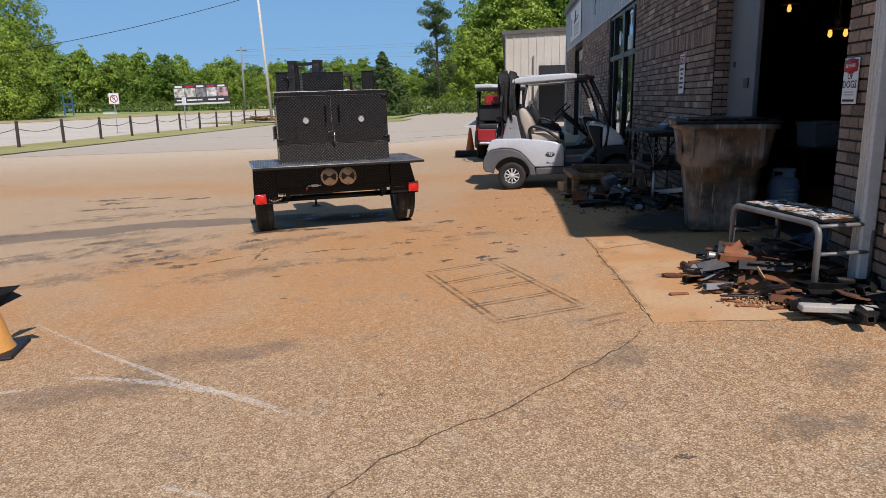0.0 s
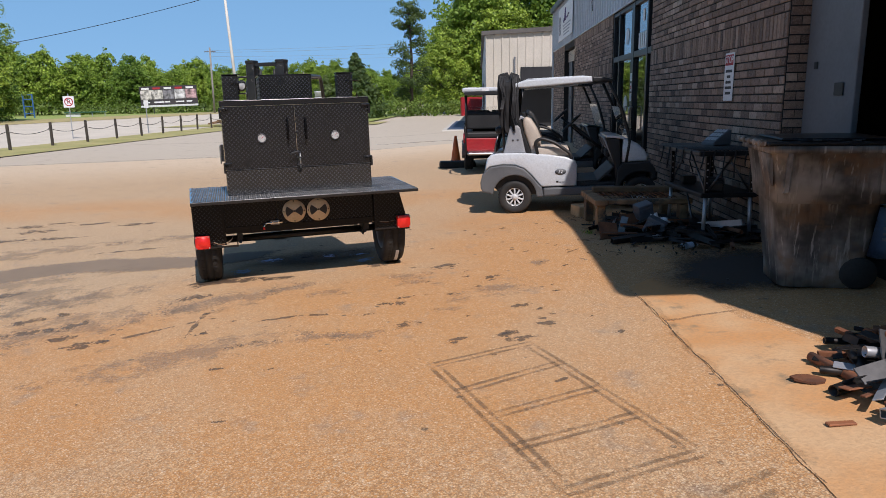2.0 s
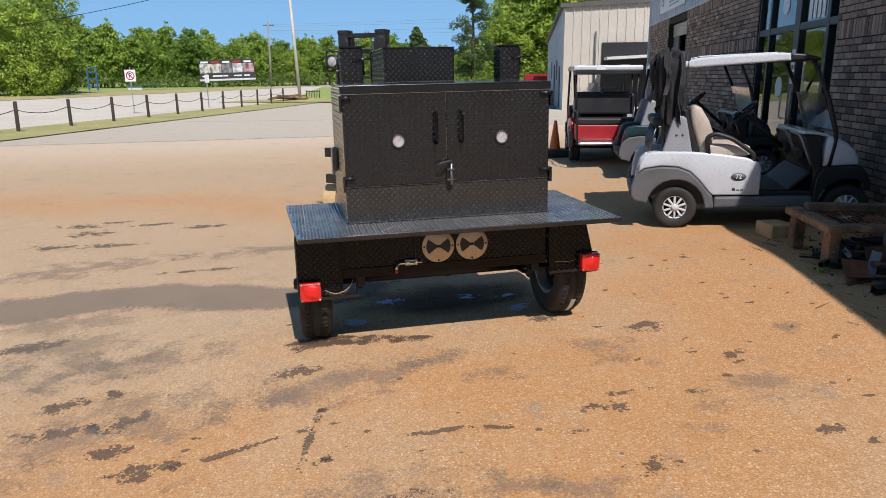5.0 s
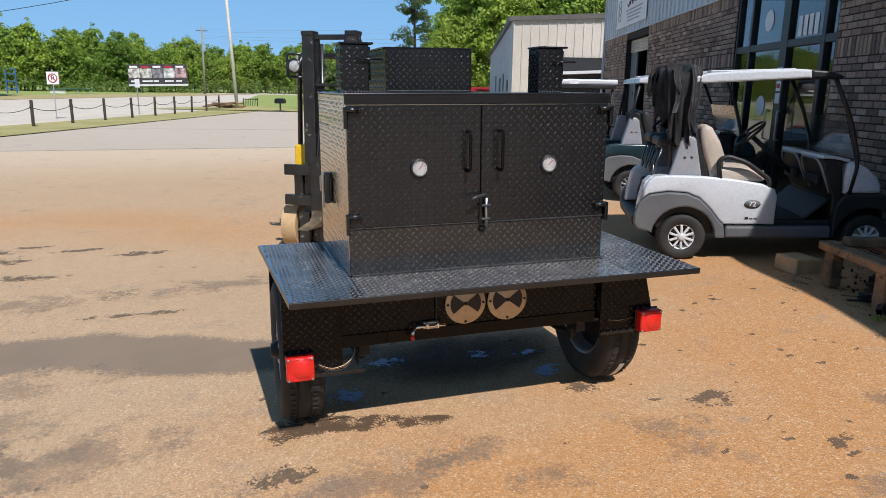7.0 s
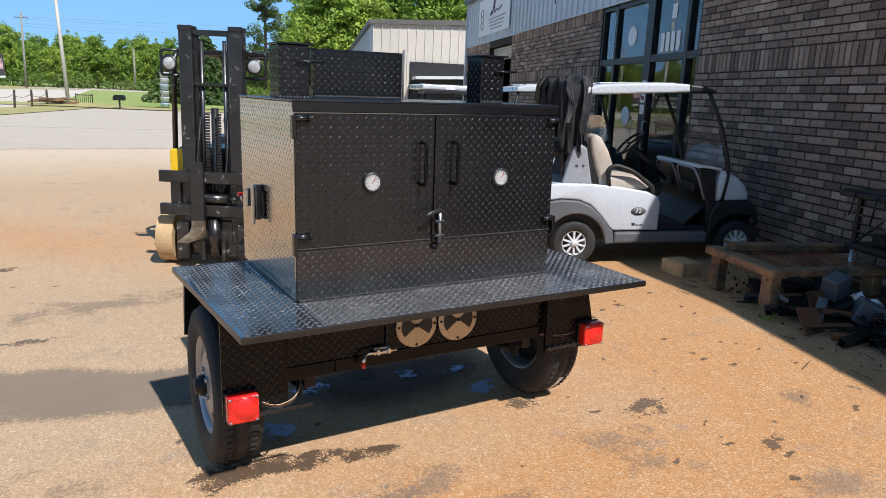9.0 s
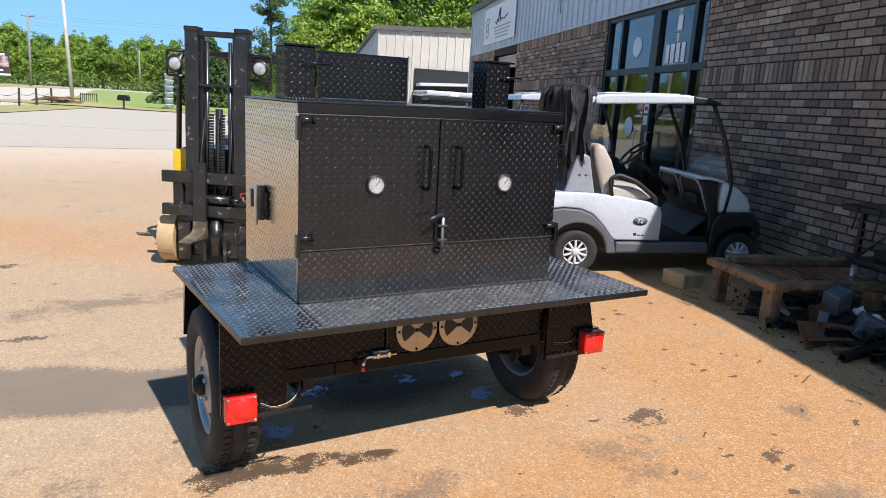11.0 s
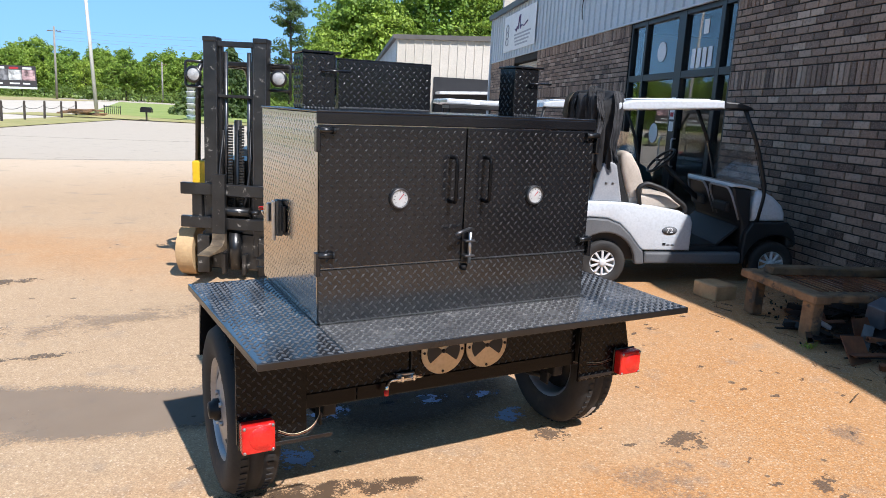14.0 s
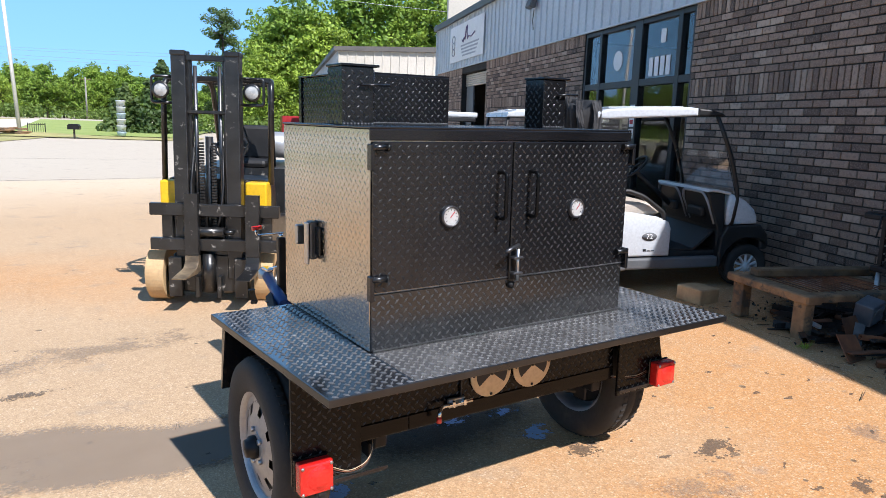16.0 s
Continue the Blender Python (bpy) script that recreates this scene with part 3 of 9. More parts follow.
strip("clay_bank", np.linspace(-62, -46, 6), np.linspace(-60, 160, 60), 0.05, CLAY, "dry yellowish grass shoulder of the road", "ground")
strip("far_meadow", np.linspace(-260, -62, 14), np.linspace(-60, 400, 40), 0.04, MEADOW, "rough grass in front of the woods", "grass")

# the concrete apron in front of the workshop door
b = bmesh.new()
apron = [(4.05, 3.12), (5.2, 3.12), (6.6, 3.12), (6.6, 7.3), (5.2, 7.3), (3.90, 6.0), (3.99, 4.4)]
edge = []
for i, (x, y) in enumerate(apron):
    x1, y1 = apron[(i + 1) % len(apron)]
    n = 24 if i in (0, 4, 5, 6) else 1
    for k in range(n):
        p = Vector((x + (x1 - x) * k / n, y + (y1 - y) * k / n, 0))
        if n > 1 and k:
            p += Vector((noise.noise(p * 9.0), noise.noise(p * 6.0 + Vector((7, 3, 1))), 0)) * 0.012
        edge.append((p.x, p.y))
apron = edge
vs = [b.verts.new((x, y, ground_z(x, y) + 0.0045)) for x, y in apron]
base = [b.verts.new((x, y, ground_z(x, y) - 0.05)) for x, y in apron]
b.faces.new(vs)
for i in range(len(apron)):
    j = (i + 1) % len(apron)
    b.faces.new((vs[j], vs[i], base[i], base[j]))
bmesh.ops.recalc_face_normals(b, faces=b.faces[:])
tagged(geo_to("concrete_apron", b, CONCRETE), "rust-stained concrete apron with a broken edge", "pavement", kind="structure")

# ---- workshop building ----
WX = 5.46            # brick face
EAVE = 4.50
Y0, Y1 = 3.20, 26.9  # ends of the building
JAMB = 7.28          # workshop door from PIER to JAMB
PIER = 4.12
DOOR = (12.28, 15.55)
ROLL = (21.35, 23.75)
BAND = 3.17
b = bmesh.new()
for y0, y1, z0, z1 in ((Y0, PIER, -0.2, EAVE), (JAMB, DOOR[0], -0.2, EAVE), (DOOR[1], ROLL[0], -0.2, EAVE), (ROLL[1], Y1, -0.2, EAVE), (PIER, JAMB, 3.45, EAVE), (DOOR[0], DOOR[1], 3.15, EAVE), (ROLL[0], ROLL[1], 2.98, EAVE)):
    box(b, (WX + 0.012, y0, z0), (WX + 0.24, y1, z1))
wall_west = tagged(geo_to("wall_west", b, MORTAR), "brown brick wall with a soldier course, in shade", "wall", kind="structure")
b = bmesh.new()
box(b, (WX + 0.25, Y1 - 0.2, -0.2), (15.0, Y1, 6.2))
tagged(geo_to("wall_north", b, CREAM_PANEL), "plain metal end wall", "wall", kind="structure")
b = bmesh.new()
box(b, (WX + 0.25, Y0, -0.2), (15.0, Y0 + 0.2, EAVE))
tagged(geo_to("wall_south", b, MORTAR), "brown brick end wall", "wall", kind="structure")
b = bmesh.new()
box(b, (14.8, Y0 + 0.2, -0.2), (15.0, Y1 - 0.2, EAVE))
tagged(geo_to("wall_east", b, INTERIOR), "workshop back wall, gloom put into its colour", "wall", kind="structure")
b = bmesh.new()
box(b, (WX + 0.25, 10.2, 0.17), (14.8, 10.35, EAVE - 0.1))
tagged(geo_to("partition", b, INTERIOR), "workshop partition wall, gloom put into its colour", "wall", kind="structure")
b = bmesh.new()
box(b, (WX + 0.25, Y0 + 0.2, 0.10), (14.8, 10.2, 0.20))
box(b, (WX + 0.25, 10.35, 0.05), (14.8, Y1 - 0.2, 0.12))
tagged(geo_to("floor", b, INTERIOR), "concrete workshop floor, gloom put into its colour", "floor", kind="structure")
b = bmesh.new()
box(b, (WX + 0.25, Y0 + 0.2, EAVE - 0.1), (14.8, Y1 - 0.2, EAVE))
tagged(geo_to("ceiling", b, INTERIOR), "workshop ceiling, gloom put into its colour", "ceiling", kind="structure")
# shallow-pitched roof
b = bmesh.new()
slab(b, [(WX - 0.05, EAVE), (WX - 0.05, EAVE + 0.14), (10.2, EAVE + 0.95), (15.1, EAVE + 0.14), (15.1, EAVE)], Y0 - 0.80, Y1 + 0.15)
tagged(geo_to("roof", b, DARK_TRIM), "low metal roof with dark eaves trim", "roof", kind="structure")


def siding(name, y0, y1, x, z0, z1, pitch, material, label, normal=-1):
    """Metal sheet with upright ribs on a wall along y."""
    bb = bmesh.new()
    box(bb, (min(x, x - normal * 0.012), y0, z0), (max(x, x - normal * 0.012), y1, z1))
    y = y0 + pitch / 2
    while y < y1 - 0.03:
        a, c, h = y - 0.028, y + 0.028, 0.028
        xo = x + normal * h
        v = [(x, a, z0), (xo, a + 0.014, z0), (xo, c - 0.014, z0), (x, c, z0)]
        v += [(p[0], p[1], z1) for p in v]
        add(bb, v, ((0, 1, 5, 4), (1, 2, 6, 5), (2, 3, 7, 6), (0, 3, 2, 1)))
        y += pitch
    return tagged(geo_to(name, bb, material), label, "siding", kind="structure")


siding("siding", Y0, Y1, WX - 0.006, BAND, EAVE, 0.305, BLUE_PANEL, "pale blue-grey ribbed metal siding above the brick")
b = bmesh.new()
box(b, (WX - 0.035, Y0, BAND - 0.03), (WX + 0.008, Y1, BAND - 0.002), 0.004)
tagged(geo_to("trim", b, BLUE_PANEL), "metal drip edge above the brick", "trim", kind="structure")
b = bmesh.new()
slab(b, [(WX - 0.13, EAVE - 0.02), (WX - 0.15, EAVE + 0.12), (WX - 0.06, EAVE + 0.12), (WX - 0.055, EAVE - 0.02)], Y0 - 0.78, Y1 + 0.1)
tagged(geo_to("gutter", b, DARK_TRIM), "grey metal gutter along the eaves", "gutter", kind="structure")
b = bmesh.new()
box(b, (WX - 0.06, Y1 - 0.02, 0.0), (WX + 0.02, Y1 + 0.06, EAVE), 0.01)
tagged(geo_to("corner_trim", b, BLUE_PANEL), "metal corner trim", "trim", kind="structure")


def downspout():
    t = thing("downspout", "white corrugated metal downspout at the brick corner", "downspout", pose(WX - 0.05, 3.53, 0.16))
    bb = bmesh.new()
    box(bb, (-0.045, -0.065, 0.0), (0.045, 0.065, EAVE - 0.28), 0.012)
    part("pipe", bb, WHITE_TRIM, t)
    for k in range(3):
        bb = bmesh.new()
        rod(bb, (-0.046, -0.035 + k * 0.035, 0.02), (-0.046, -0.035 + k * 0.035, EAVE - 0.3), 0.008, n=6)
        part("rib", bb, WHITE_TRIM, t)
    return t


downspout()


# storefront: two doors, side lights and a transom in one dark frame
def storefront():
    y0, y1 = DOOR
    zb, zt, bar = 0.09, 3.14, 2.25
    t = tagged(thing("door_1", "glazed double door with transom in a dark bronze aluminium frame", "door"), kind="structure")
    x0, x1 = WX + 0.02, WX + 0.13
    stiles = [(y0, y0 + 0.06), (12.60, 12.70), (13.64, 13.86), (14.93, 15.01), (y1 - 0.06, y1)]
    for a, c in stiles:
        bb = bmesh.new()
        box(bb, (x0, a, zb), (x1, c, zt), 0.006)
        part("stile", bb, ALU_DARK, t)
    for (a, c), (d, e) in zip(stiles, stiles[1:]):
        for z0, z1 in ((zb, zb + 0.18), (bar - 0.05, bar + 0.05), (zt - 0.07, zt)):
            bb = bmesh.new()
            box(bb, (x0 + 0.004, c, z0), (x1 - 0.004, d, z1), 0.005)
            part("rail", bb, ALU_DARK, t)
        for z0, z1 in ((zb + 0.18, bar - 0.05), (bar + 0.05, zt - 0.07)):
            bb = bmesh.new()
            box(bb, (x0 + 0.05, c, z0), (x0 + 0.058, d, z1))
            p = part("pane", bb, GLASS, t, "reflecting clear glass pane")
            p.visible_shadow = False
    for y in (13.95, 13.56):
        bb = bmesh.new()
        tube(bb, bend([(x0, y, 0.95), (x0 - 0.06, y, 0.95), (x0 - 0.06, y, 1.35), (x0, y, 1.35)], 0.03), 0.012)
        part("handle", bb, STEEL, t)
    for y, z, r in ((14.42, 2.62, 0.15), (14.42, 1.40, 0.15)):
        bb = bmesh.new()
        lathe(bb, [(r, 0.0), (r, 0.003)], 28, pose(x0 + 0.046, y, z, 0, -90, 0), close=True)
        part("round_sticker", bb, SIGN_WHITE, t, "round white sticker")
    # lettering that is an address stays as plain bars
    for y, z, w, h in ((13.12, 2.86, 0.13, 0.19), (13.40, 2.46, 0.11, 0.26), (13.25, 2.46, 0.11, 0.26), (13.10, 2.46, 0.11, 0.26), (12.95, 2.46, 0.11, 0.26)):
        bb = bmesh.new()
        box(bb, (x0 + 0.042, y - w / 2, z - h / 2), (x0 + 0.046, y + w / 2, z + h / 2), 0.0015)
        part("white_bar", bb, SIGN_WHITE, t, "white vinyl bar on the glass")
    for z in (1.45, 1.62, 1.80):
        bb = bmesh.new()
        box(bb, (x0 - 0.004, 13.68, z), (x0 - 0.001, 13.82, z + 0.14), 0.001)
        part("notice", bb, SIGN_WHITE, t, "small white notice")
    bb = bmesh.new()
    box(bb, (x0 - 0.006, 13.70, 1.66), (x0 - 0.0045, 13.80, 1.72))
    part("red_bar", bb, RED_INK, t)


storefront()


# workshop doorway: open steel door leaf, brick pier, dark room behind
def leaf(name, y0, y1, x, z0, z1, material, label):
    t = tagged(thing(name, label, "door"), kind="structure")
    bb = bmesh.new()
    box(bb, (x, y0, z0), (x + 0.05, y1, z1), 0.006)
    part("leaf", bb, material, t)
    bb = bmesh.new()
    box(bb, (x - 0.012, y0 + 0.16, 1.50), (x - 0.001, y0 + 0.30, 1.60), 0.004)
    part("lock_plate", bb, BLACK_METAL, t)
    bb = bmesh.new()
    box(bb, (x - 0.010, y0 + 0.62, 1.72), (x - 0.001, y0 + 0.68, 1.78), 0.004)
    part("lock_plate", bb, BLACK_METAL, t)


GREY_DOOR = surf("grey_primed_steel", (0.13, 0.135, 0.145), (0.10, 0.105, 0.115), 1.5, 0.5, 0.6, grain=30, bump=0.05)
leaf("door_2", 6.38, 7.22, 5.62, 0.21, 3.40, GREY_DOOR, "open grey steel door leaf at the workshop doorway")
leaf("door_3", 23.02, 23.7, WX + 0.15, 0.12, 2.95, GREY_DOOR, "open grey steel door leaf in the far doorway")
b = bmesh.new()
for k in range(6):
    rod(b, (WX + 0.16, ROLL[0], 2.93 - k * 0.055), (WX + 0.16, ROLL[1], 2.93 - k * 0.055), 0.03, n=8)
tagged(geo_to("roller_shutter", b, CREAM_PANEL), "rolled-up cream metal shutter", "shutter", kind="structure")


# ---- smoker trailer ----
def tread(bm, o, u, v, w, h, step=0.036, length=0.0250, width=0.0090, high=0.0031, skip=None):
    """Raised lugs of chequer plate over a rectangle from o along u and v."""
    o, u, v = Vector(o), Vector(u).normalized(), Vector(v).normalized()
    n = u.cross(v)
    for k in (0, 1):
        d = (u + v * (1 if k else -1)).normalized()
        s = n.cross(d)
        a = step * (0.25 + 0.5 * k)
        while a < w - 0.012:
            c = step * (0.25 + 0.5 * k)
            while c < h - 0.012:
                if not (skip and skip(a, c)):
                    p = o + u * a + v * c
                    L, W = d * length / 2, s * width / 2
                    t = n * high
                    vs, fs = add(bm, (p - L, p - W, p + L, p + W, p - L * 0.45 + t, p + L * 0.45 + t), ((0, 1, 4), (1, 5, 4), (1, 2, 5), (2, 3, 5), (3, 4, 5), (3, 0, 4)))
                    for f in fs:
                        f.smooth = True
                c += step
            a += step
    return bm


def plate(name, parent, lo, hi, faces, bevel=0.003, label="", material=None, step=0.036, lugs=None, high=0.0031):
    """A steel part with lugs on the faces named in faces (-x, +x, -y, +y, +z)."""
    bb = bmesh.new()
    box(bb, lo, hi, bevel)
    ob = part(name, bb, material or BLACK_PAINT, parent, label)
    x0, y0, z0 = lo
    x1, y1, z1 = hi
    bb = bmesh.new()
    for f in faces:
        if f == "-y":
            tread(bb, (x0, y0, z0), (1, 0, 0), (0, 0, 1), x1 - x0, z1 - z0, step, high=high)
        if f == "+y":
            tread(bb, (x1, y1, z0), (-1, 0, 0), (0, 0, 1), x1 - x0, z1 - z0, step, high=high)
        if f == "-x":
            tread(bb, (x0, y1, z0), (0, -1, 0), (0, 0, 1), y1 - y0, z1 - z0, step, high=high)
        if f == "+x":
            tread(bb, (x1, y0, z0), (0, 1, 0), (0, 0, 1), y1 - y0, z1 - z0, step, high=high)
        if f == "+z":
            tread(bb, (x0, y0, z1), (1, 0, 0), (0, 1, 0), x1 - x0, y1 - y0, step, high=high)
    if faces:
        tagged(part("tread", bb, lugs or LUG_PAINT, ob), "raised chequer-plate lugs", kind="stuff")
    return ob


def wheel(parent, at, r, width, rim_r, side, tyre_mat, rim_mat, spokes=0, holes=0, hub=True, tread_n=0, disc_in=0.35, plain=False):
    """A wheel with its axle along y, its outer face towards side; tyre with tread, rim with holes or spokes."""
    w = part("wheel", bmesh.new(), tyre_mat, parent)
    w.matrix_local = at
    hw = width / 2
    bb = bmesh.new()
    prof = [(rim_r, -hw * 0.78), (rim_r + 0.015, -hw * 0.9), (r * 0.86, -hw), (r * 0.96, -hw * 0.88), (r, -hw * 0.62), (r, -hw * 0.33), (r - 0.008, -hw * 0.30), (r - 0.008, -hw * 0.24), (r, -hw * 0.21), (r, hw * 0.21), (r - 0.008, hw * 0.24), (r - 0.008, hw * 0.30), (r, hw * 0.33), (r, hw * 0.62), (r * 0.96, hw * 0.88), (r * 0.86, hw), (rim_r + 0.015, hw * 0.9), (rim_r, hw * 0.78)]
    if plain:
        prof = [(rim_r, -hw * 0.9), (r * 0.97, -hw), (r, -hw * 0.94), (r, hw * 0.94), (r * 0.97, hw), (rim_r, hw * 0.9)]
    lathe(bb, prof, 48, pose(0, 0, 0, 90, 0, 0))
    for k in range(tread_n):
        a = 2 * math.pi * k / tread_n
        for s in (-1, 1):
            m = Matrix.Rotation(-a, 4, "Y")
            box(bb, (-0.006, s * hw * 0.5 - hw * 0.13, r - 0.004), (0.006, s * hw * 0.5 + hw * 0.13, r + 0.004), m=m)
    if plain:
        for f in bb.faces:
            f.smooth = False
    part("tyre", bb, tyre_mat, w)
    bb = bmesh.new()
    f = side * hw
    lathe(bb, [(rim_r, -hw * 0.78), (rim_r * 0.93, -hw * 0.7), (rim_r * 0.90, 0), (rim_r * 0.93, hw * 0.7), (rim_r, hw * 0.78), (rim_r + 0.012, hw * 0.80), (rim_r + 0.012, hw * 0.86)], 40, pose(0, 0, 0, 90, 0, 0))
    yd = f * disc_in
    if spokes:
        for k in range(spokes):
            a = 2 * math.pi * k / spokes
            m = Matrix.Rotation(a, 4, "Y")
            box(bb, (-0.011, yd - 0.012, rim_r * 0.22), (0.011, yd + 0.012, rim_r * 0.95), 0.004, m=m)
        lathe(bb, [(0.0, -0.02), (rim_r * 0.3, -0.02), (rim_r * 0.3, 0.02), (rim_r * 0.16, 0.03), (0.0, 0.03)], 20, pose(0, yd, 0, 90 if side < 0 else -90, 0, 0))
    else:
        n = max(holes, 8) * 3
        ring = [rim_r * q for q in (0.30, 0.60, 0.79, 0.93)]
        rows = [[bb.verts.new((q * math.cos(2 * math.pi * k / n), yd + (0.02 * side if i == 0 else (0.012 * side if i == 1 else 0)), q * math.sin(2 * math.pi * k / n))) for k in range(n)] for i, q in enumerate(ring)]
        for i in range(3):
            for k in range(n):
                if i == 1 and k % 3 == 0:
                    continue
                bb.faces.new((rows[i][k], rows[i][(k + 1) % n], rows[i + 1][(k + 1) % n], rows[i + 1][k])).smooth = True
        lathe(bb, [(rim_r * 0.31, -0.04), (rim_r * 0.31, 0.022)], 20, pose(0, yd, 0, 90 if side < 0 else -90, 0, 0), close=True)
    part("rim", bb, rim_mat, w)
    if hub:
        # dark disc added behind the rim so that its holes read as shaded
        bb = bmesh.new()
        lathe(bb, [(0.0, -0.035), (rim_r * 0.82, -0.035), (rim_r * 0.82, -0.012), (0.0, -0.012)], 24, pose(0, yd - side * 0.035, 0, 90, 0, 0))
        part("rim_backing", bb, BLACK_METAL, w)
        bb = bmesh.new()
        lathe(bb, [(0.045, 0.0), (0.045, 0.022), (0.036, 0.03), (0.034, 0.042), (0.0, 0.046)], 16, pose(0, yd + side * 0.02, 0, -90 if side > 0 else 90, 0, 0), close=False)
        part("hub", bb, BLACK_METAL, w)
        for k in range(5):
            a = 2 * math.pi * k / 5
            bb = bmesh.new()
            rod(bb, (0.068 * math.cos(a), yd + side * 0.015, 0.068 * math.sin(a)), (0.068 * math.cos(a), yd + side * 0.032, 0.068 * math.sin(a)), 0.010, n=6)
            part("lug_nut", bb, STEEL, w)
    return w


TILT_DEG = 0.8
TM = pose(0.681, 6.488, 0, 0, -TILT_DEG, 19.6)
trailer = thing("smoker_trailer", "black chequer-plate barbecue smoker on a two-wheeled trailer", "trailer", TM)
BX, BY = 1.22, 0.80
Z0, Z1 = 0.770, 1.545
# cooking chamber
# side plates are black paint, brightened to carry the reflected ground
plate("chamber", trailer, (0, 0, Z0), (BX, BY, Z1 - 0.008), ("-x", "+x"), label="black steel cooking chamber", material=SIDE_REFLECT, lugs=SIDE_REFLECT_LUGS, high=0.0015)
bb = bmesh.new()
box(bb, (-0.004, -0.010, Z1 - 0.0075), (BX + 0.004, BY + 0.004, Z1), 0.003, seg=2)
box(bb, (-0.004, -0.013, Z1 - 0.046), (BX + 0.004, -0.001, Z1 - 0.0078), 0.003)
part("lid", bb, BLACK_PAINT, trailer, "smooth black top plate with a folded lip")
plate("lower_panel", trailer, (0.004, -0.010, Z0 + 0.002), (BX - 0.004, -0.001, Z0 + 0.205), ("-y",), material=PANEL_PAINT, lugs=PANEL_LUGS)
for x0, x1, hx, gx in ((0.006, 0.592, 0.527, 0.312), (0.598, BX - 0.006, 0.676, 0.921)):
    d = plate("door", trailer, (x0, -0.014, Z0 + 0.212), (x1, -0.002, Z1 - 0.05), ("-y",), label="black chequer-plate door")
    bb = bmesh.new()
    tube(bb, bend([(hx, -0.012, 1.385), (hx, -0.065, 1.385), (hx, -0.065, 1.215), (hx, -0.012, 1.215)], 0.02), 0.0075)
    part("handle", bb, DULL_BLACK, d)
    g = part("gauge", lathe(bmesh.new(), [(0.0, 0.0), (0.040, 0.0), (0.040, 0.010), (0.037, 0.015), (0.033, 0.016), (0.031, 0.0085)], 28, pose(gx, -0.014, 1.232, 90, 0, 0)), DARK_STEEL, d, "round steel thermometer")
    bb = bmesh.new()
    lathe(bb, [(0.0, 0.0), (0.0315, 0.0), (0.0315, 0.002), (0.0, 0.002)], 24, pose(gx, -0.0235, 1.232, 90, 0, 0))
    for f in bb.faces:
        f.smooth = False
    part("dial", bb, DIAL, g, "white dial")
    bb = bmesh.new()
    box(bb, (-0.0011, -0.002, -0.006), (0.0011, 0.0, 0.022), m=pose(gx, -0.0257, 1.232, 0, 40, 0))
    part("needle", bb, RED_INK, g)
    for k in range(9):
        bb = bmesh.new()
        a = radians(-130 + k * 32)
        box(bb, (-0.0009, -0.0015, 0.021), (0.0009, 0.0, 0.027), m=pose(gx, -0.0257, 1.232, 0, math.degrees(a), 0))
        part("tick", bb, INK, g)
    right = x0 > 0.3
    hx0 = BX + 0.004 if right else -0.004
    for hz in (Z1 - 0.068, Z0 + 0.262):
        bb = bmesh.new()
        rod(bb, (hx0 - (0.062 if right else 0), -0.026, hz), (hx0 + (0 if right else 0.062), -0.026, hz), 0.011, n=12)
        rod(bb, (hx0 - (0.058 if right else -0.058) - 0.004, -0.026, hz), (hx0 - (0.058 if right else -0.058) + 0.004, -0.026, hz), 0.0135, n=12)
        hinge = part("hinge", bb, LUG_PAINT, d)
        bb = bmesh.new()
        box(bb, (hx0 - 0.008, -0.034, hz - 0.075), (hx0 + 0.008, -0.003, hz + 0.012), 0.003)
        part("hinge_plate", bb, BLACK_PAINT, hinge)
# weld beads along the seams
bb = bmesh.new()
for k in range(150):
    x = 0.012 + k * 0.0080
    rod(bb, (x, -0.0105, Z0 + 0.2085), (x + 0.0085, -0.0105, Z0 + 0.2088), (0.0016 if x < 0.56 else 0.0032) + 0.0006 * (k % 3), n=5)
part("weld", bb, DARK_STEEL, trailer)
bb = bmesh.new()
for k in range(150):
    x = 0.01 + k * 0.0081
    rod(bb, (x, -0.011, Z0 + 0.004), (x + 0.0085, -0.0115, Z0 + 0.003), 0.0036 + 0.0009 * (k % 3), n=5)
part("weld", bb, DARK_STEEL, trailer)
# door latch
bb = bmesh.new()
box(bb, (0.588, -0.024, Z0 + 0.20), (0.618, -0.012, Z0 + 0.33), 0.003)
latch = part("latch", bb, LUG_PAINT, trailer)
for z in (Z0 + 0.225, Z0 + 0.285):
    bb = bmesh.new()
    box(bb, (0.585, -0.056, z), (0.630, -0.022, z + 0.010), 0.003)
    part("latch_lug", bb, DARK_STEEL, latch)
bb = bmesh.new()
rod(bb, (0.612, -0.042, Z0 + 0.20), (0.612, -0.042, Z0 + 0.335), 0.008)
part("latch_bolt", bb, STEEL, latch, "bare steel bolt")
bb = bmesh.new()
tube(bb, bend([(0.612, -0.042, Z0 + 0.325), (0.608, -0.05, Z0 + 0.34), (0.55, -0.075, Z0 + 0.332), (0.53, -0.07, Z0 + 0.322)], 0.02), 0.008)
part("latch_lever", bb, DARK_STEEL, latch)
bb = bmesh.new()
rod(bb, (0.603, -0.012, Z0 + 0.17), (0.603, -0.018, Z0 + 0.19), 0.014)
part("padlock_eye", bb, BLACK_METAL, latch)
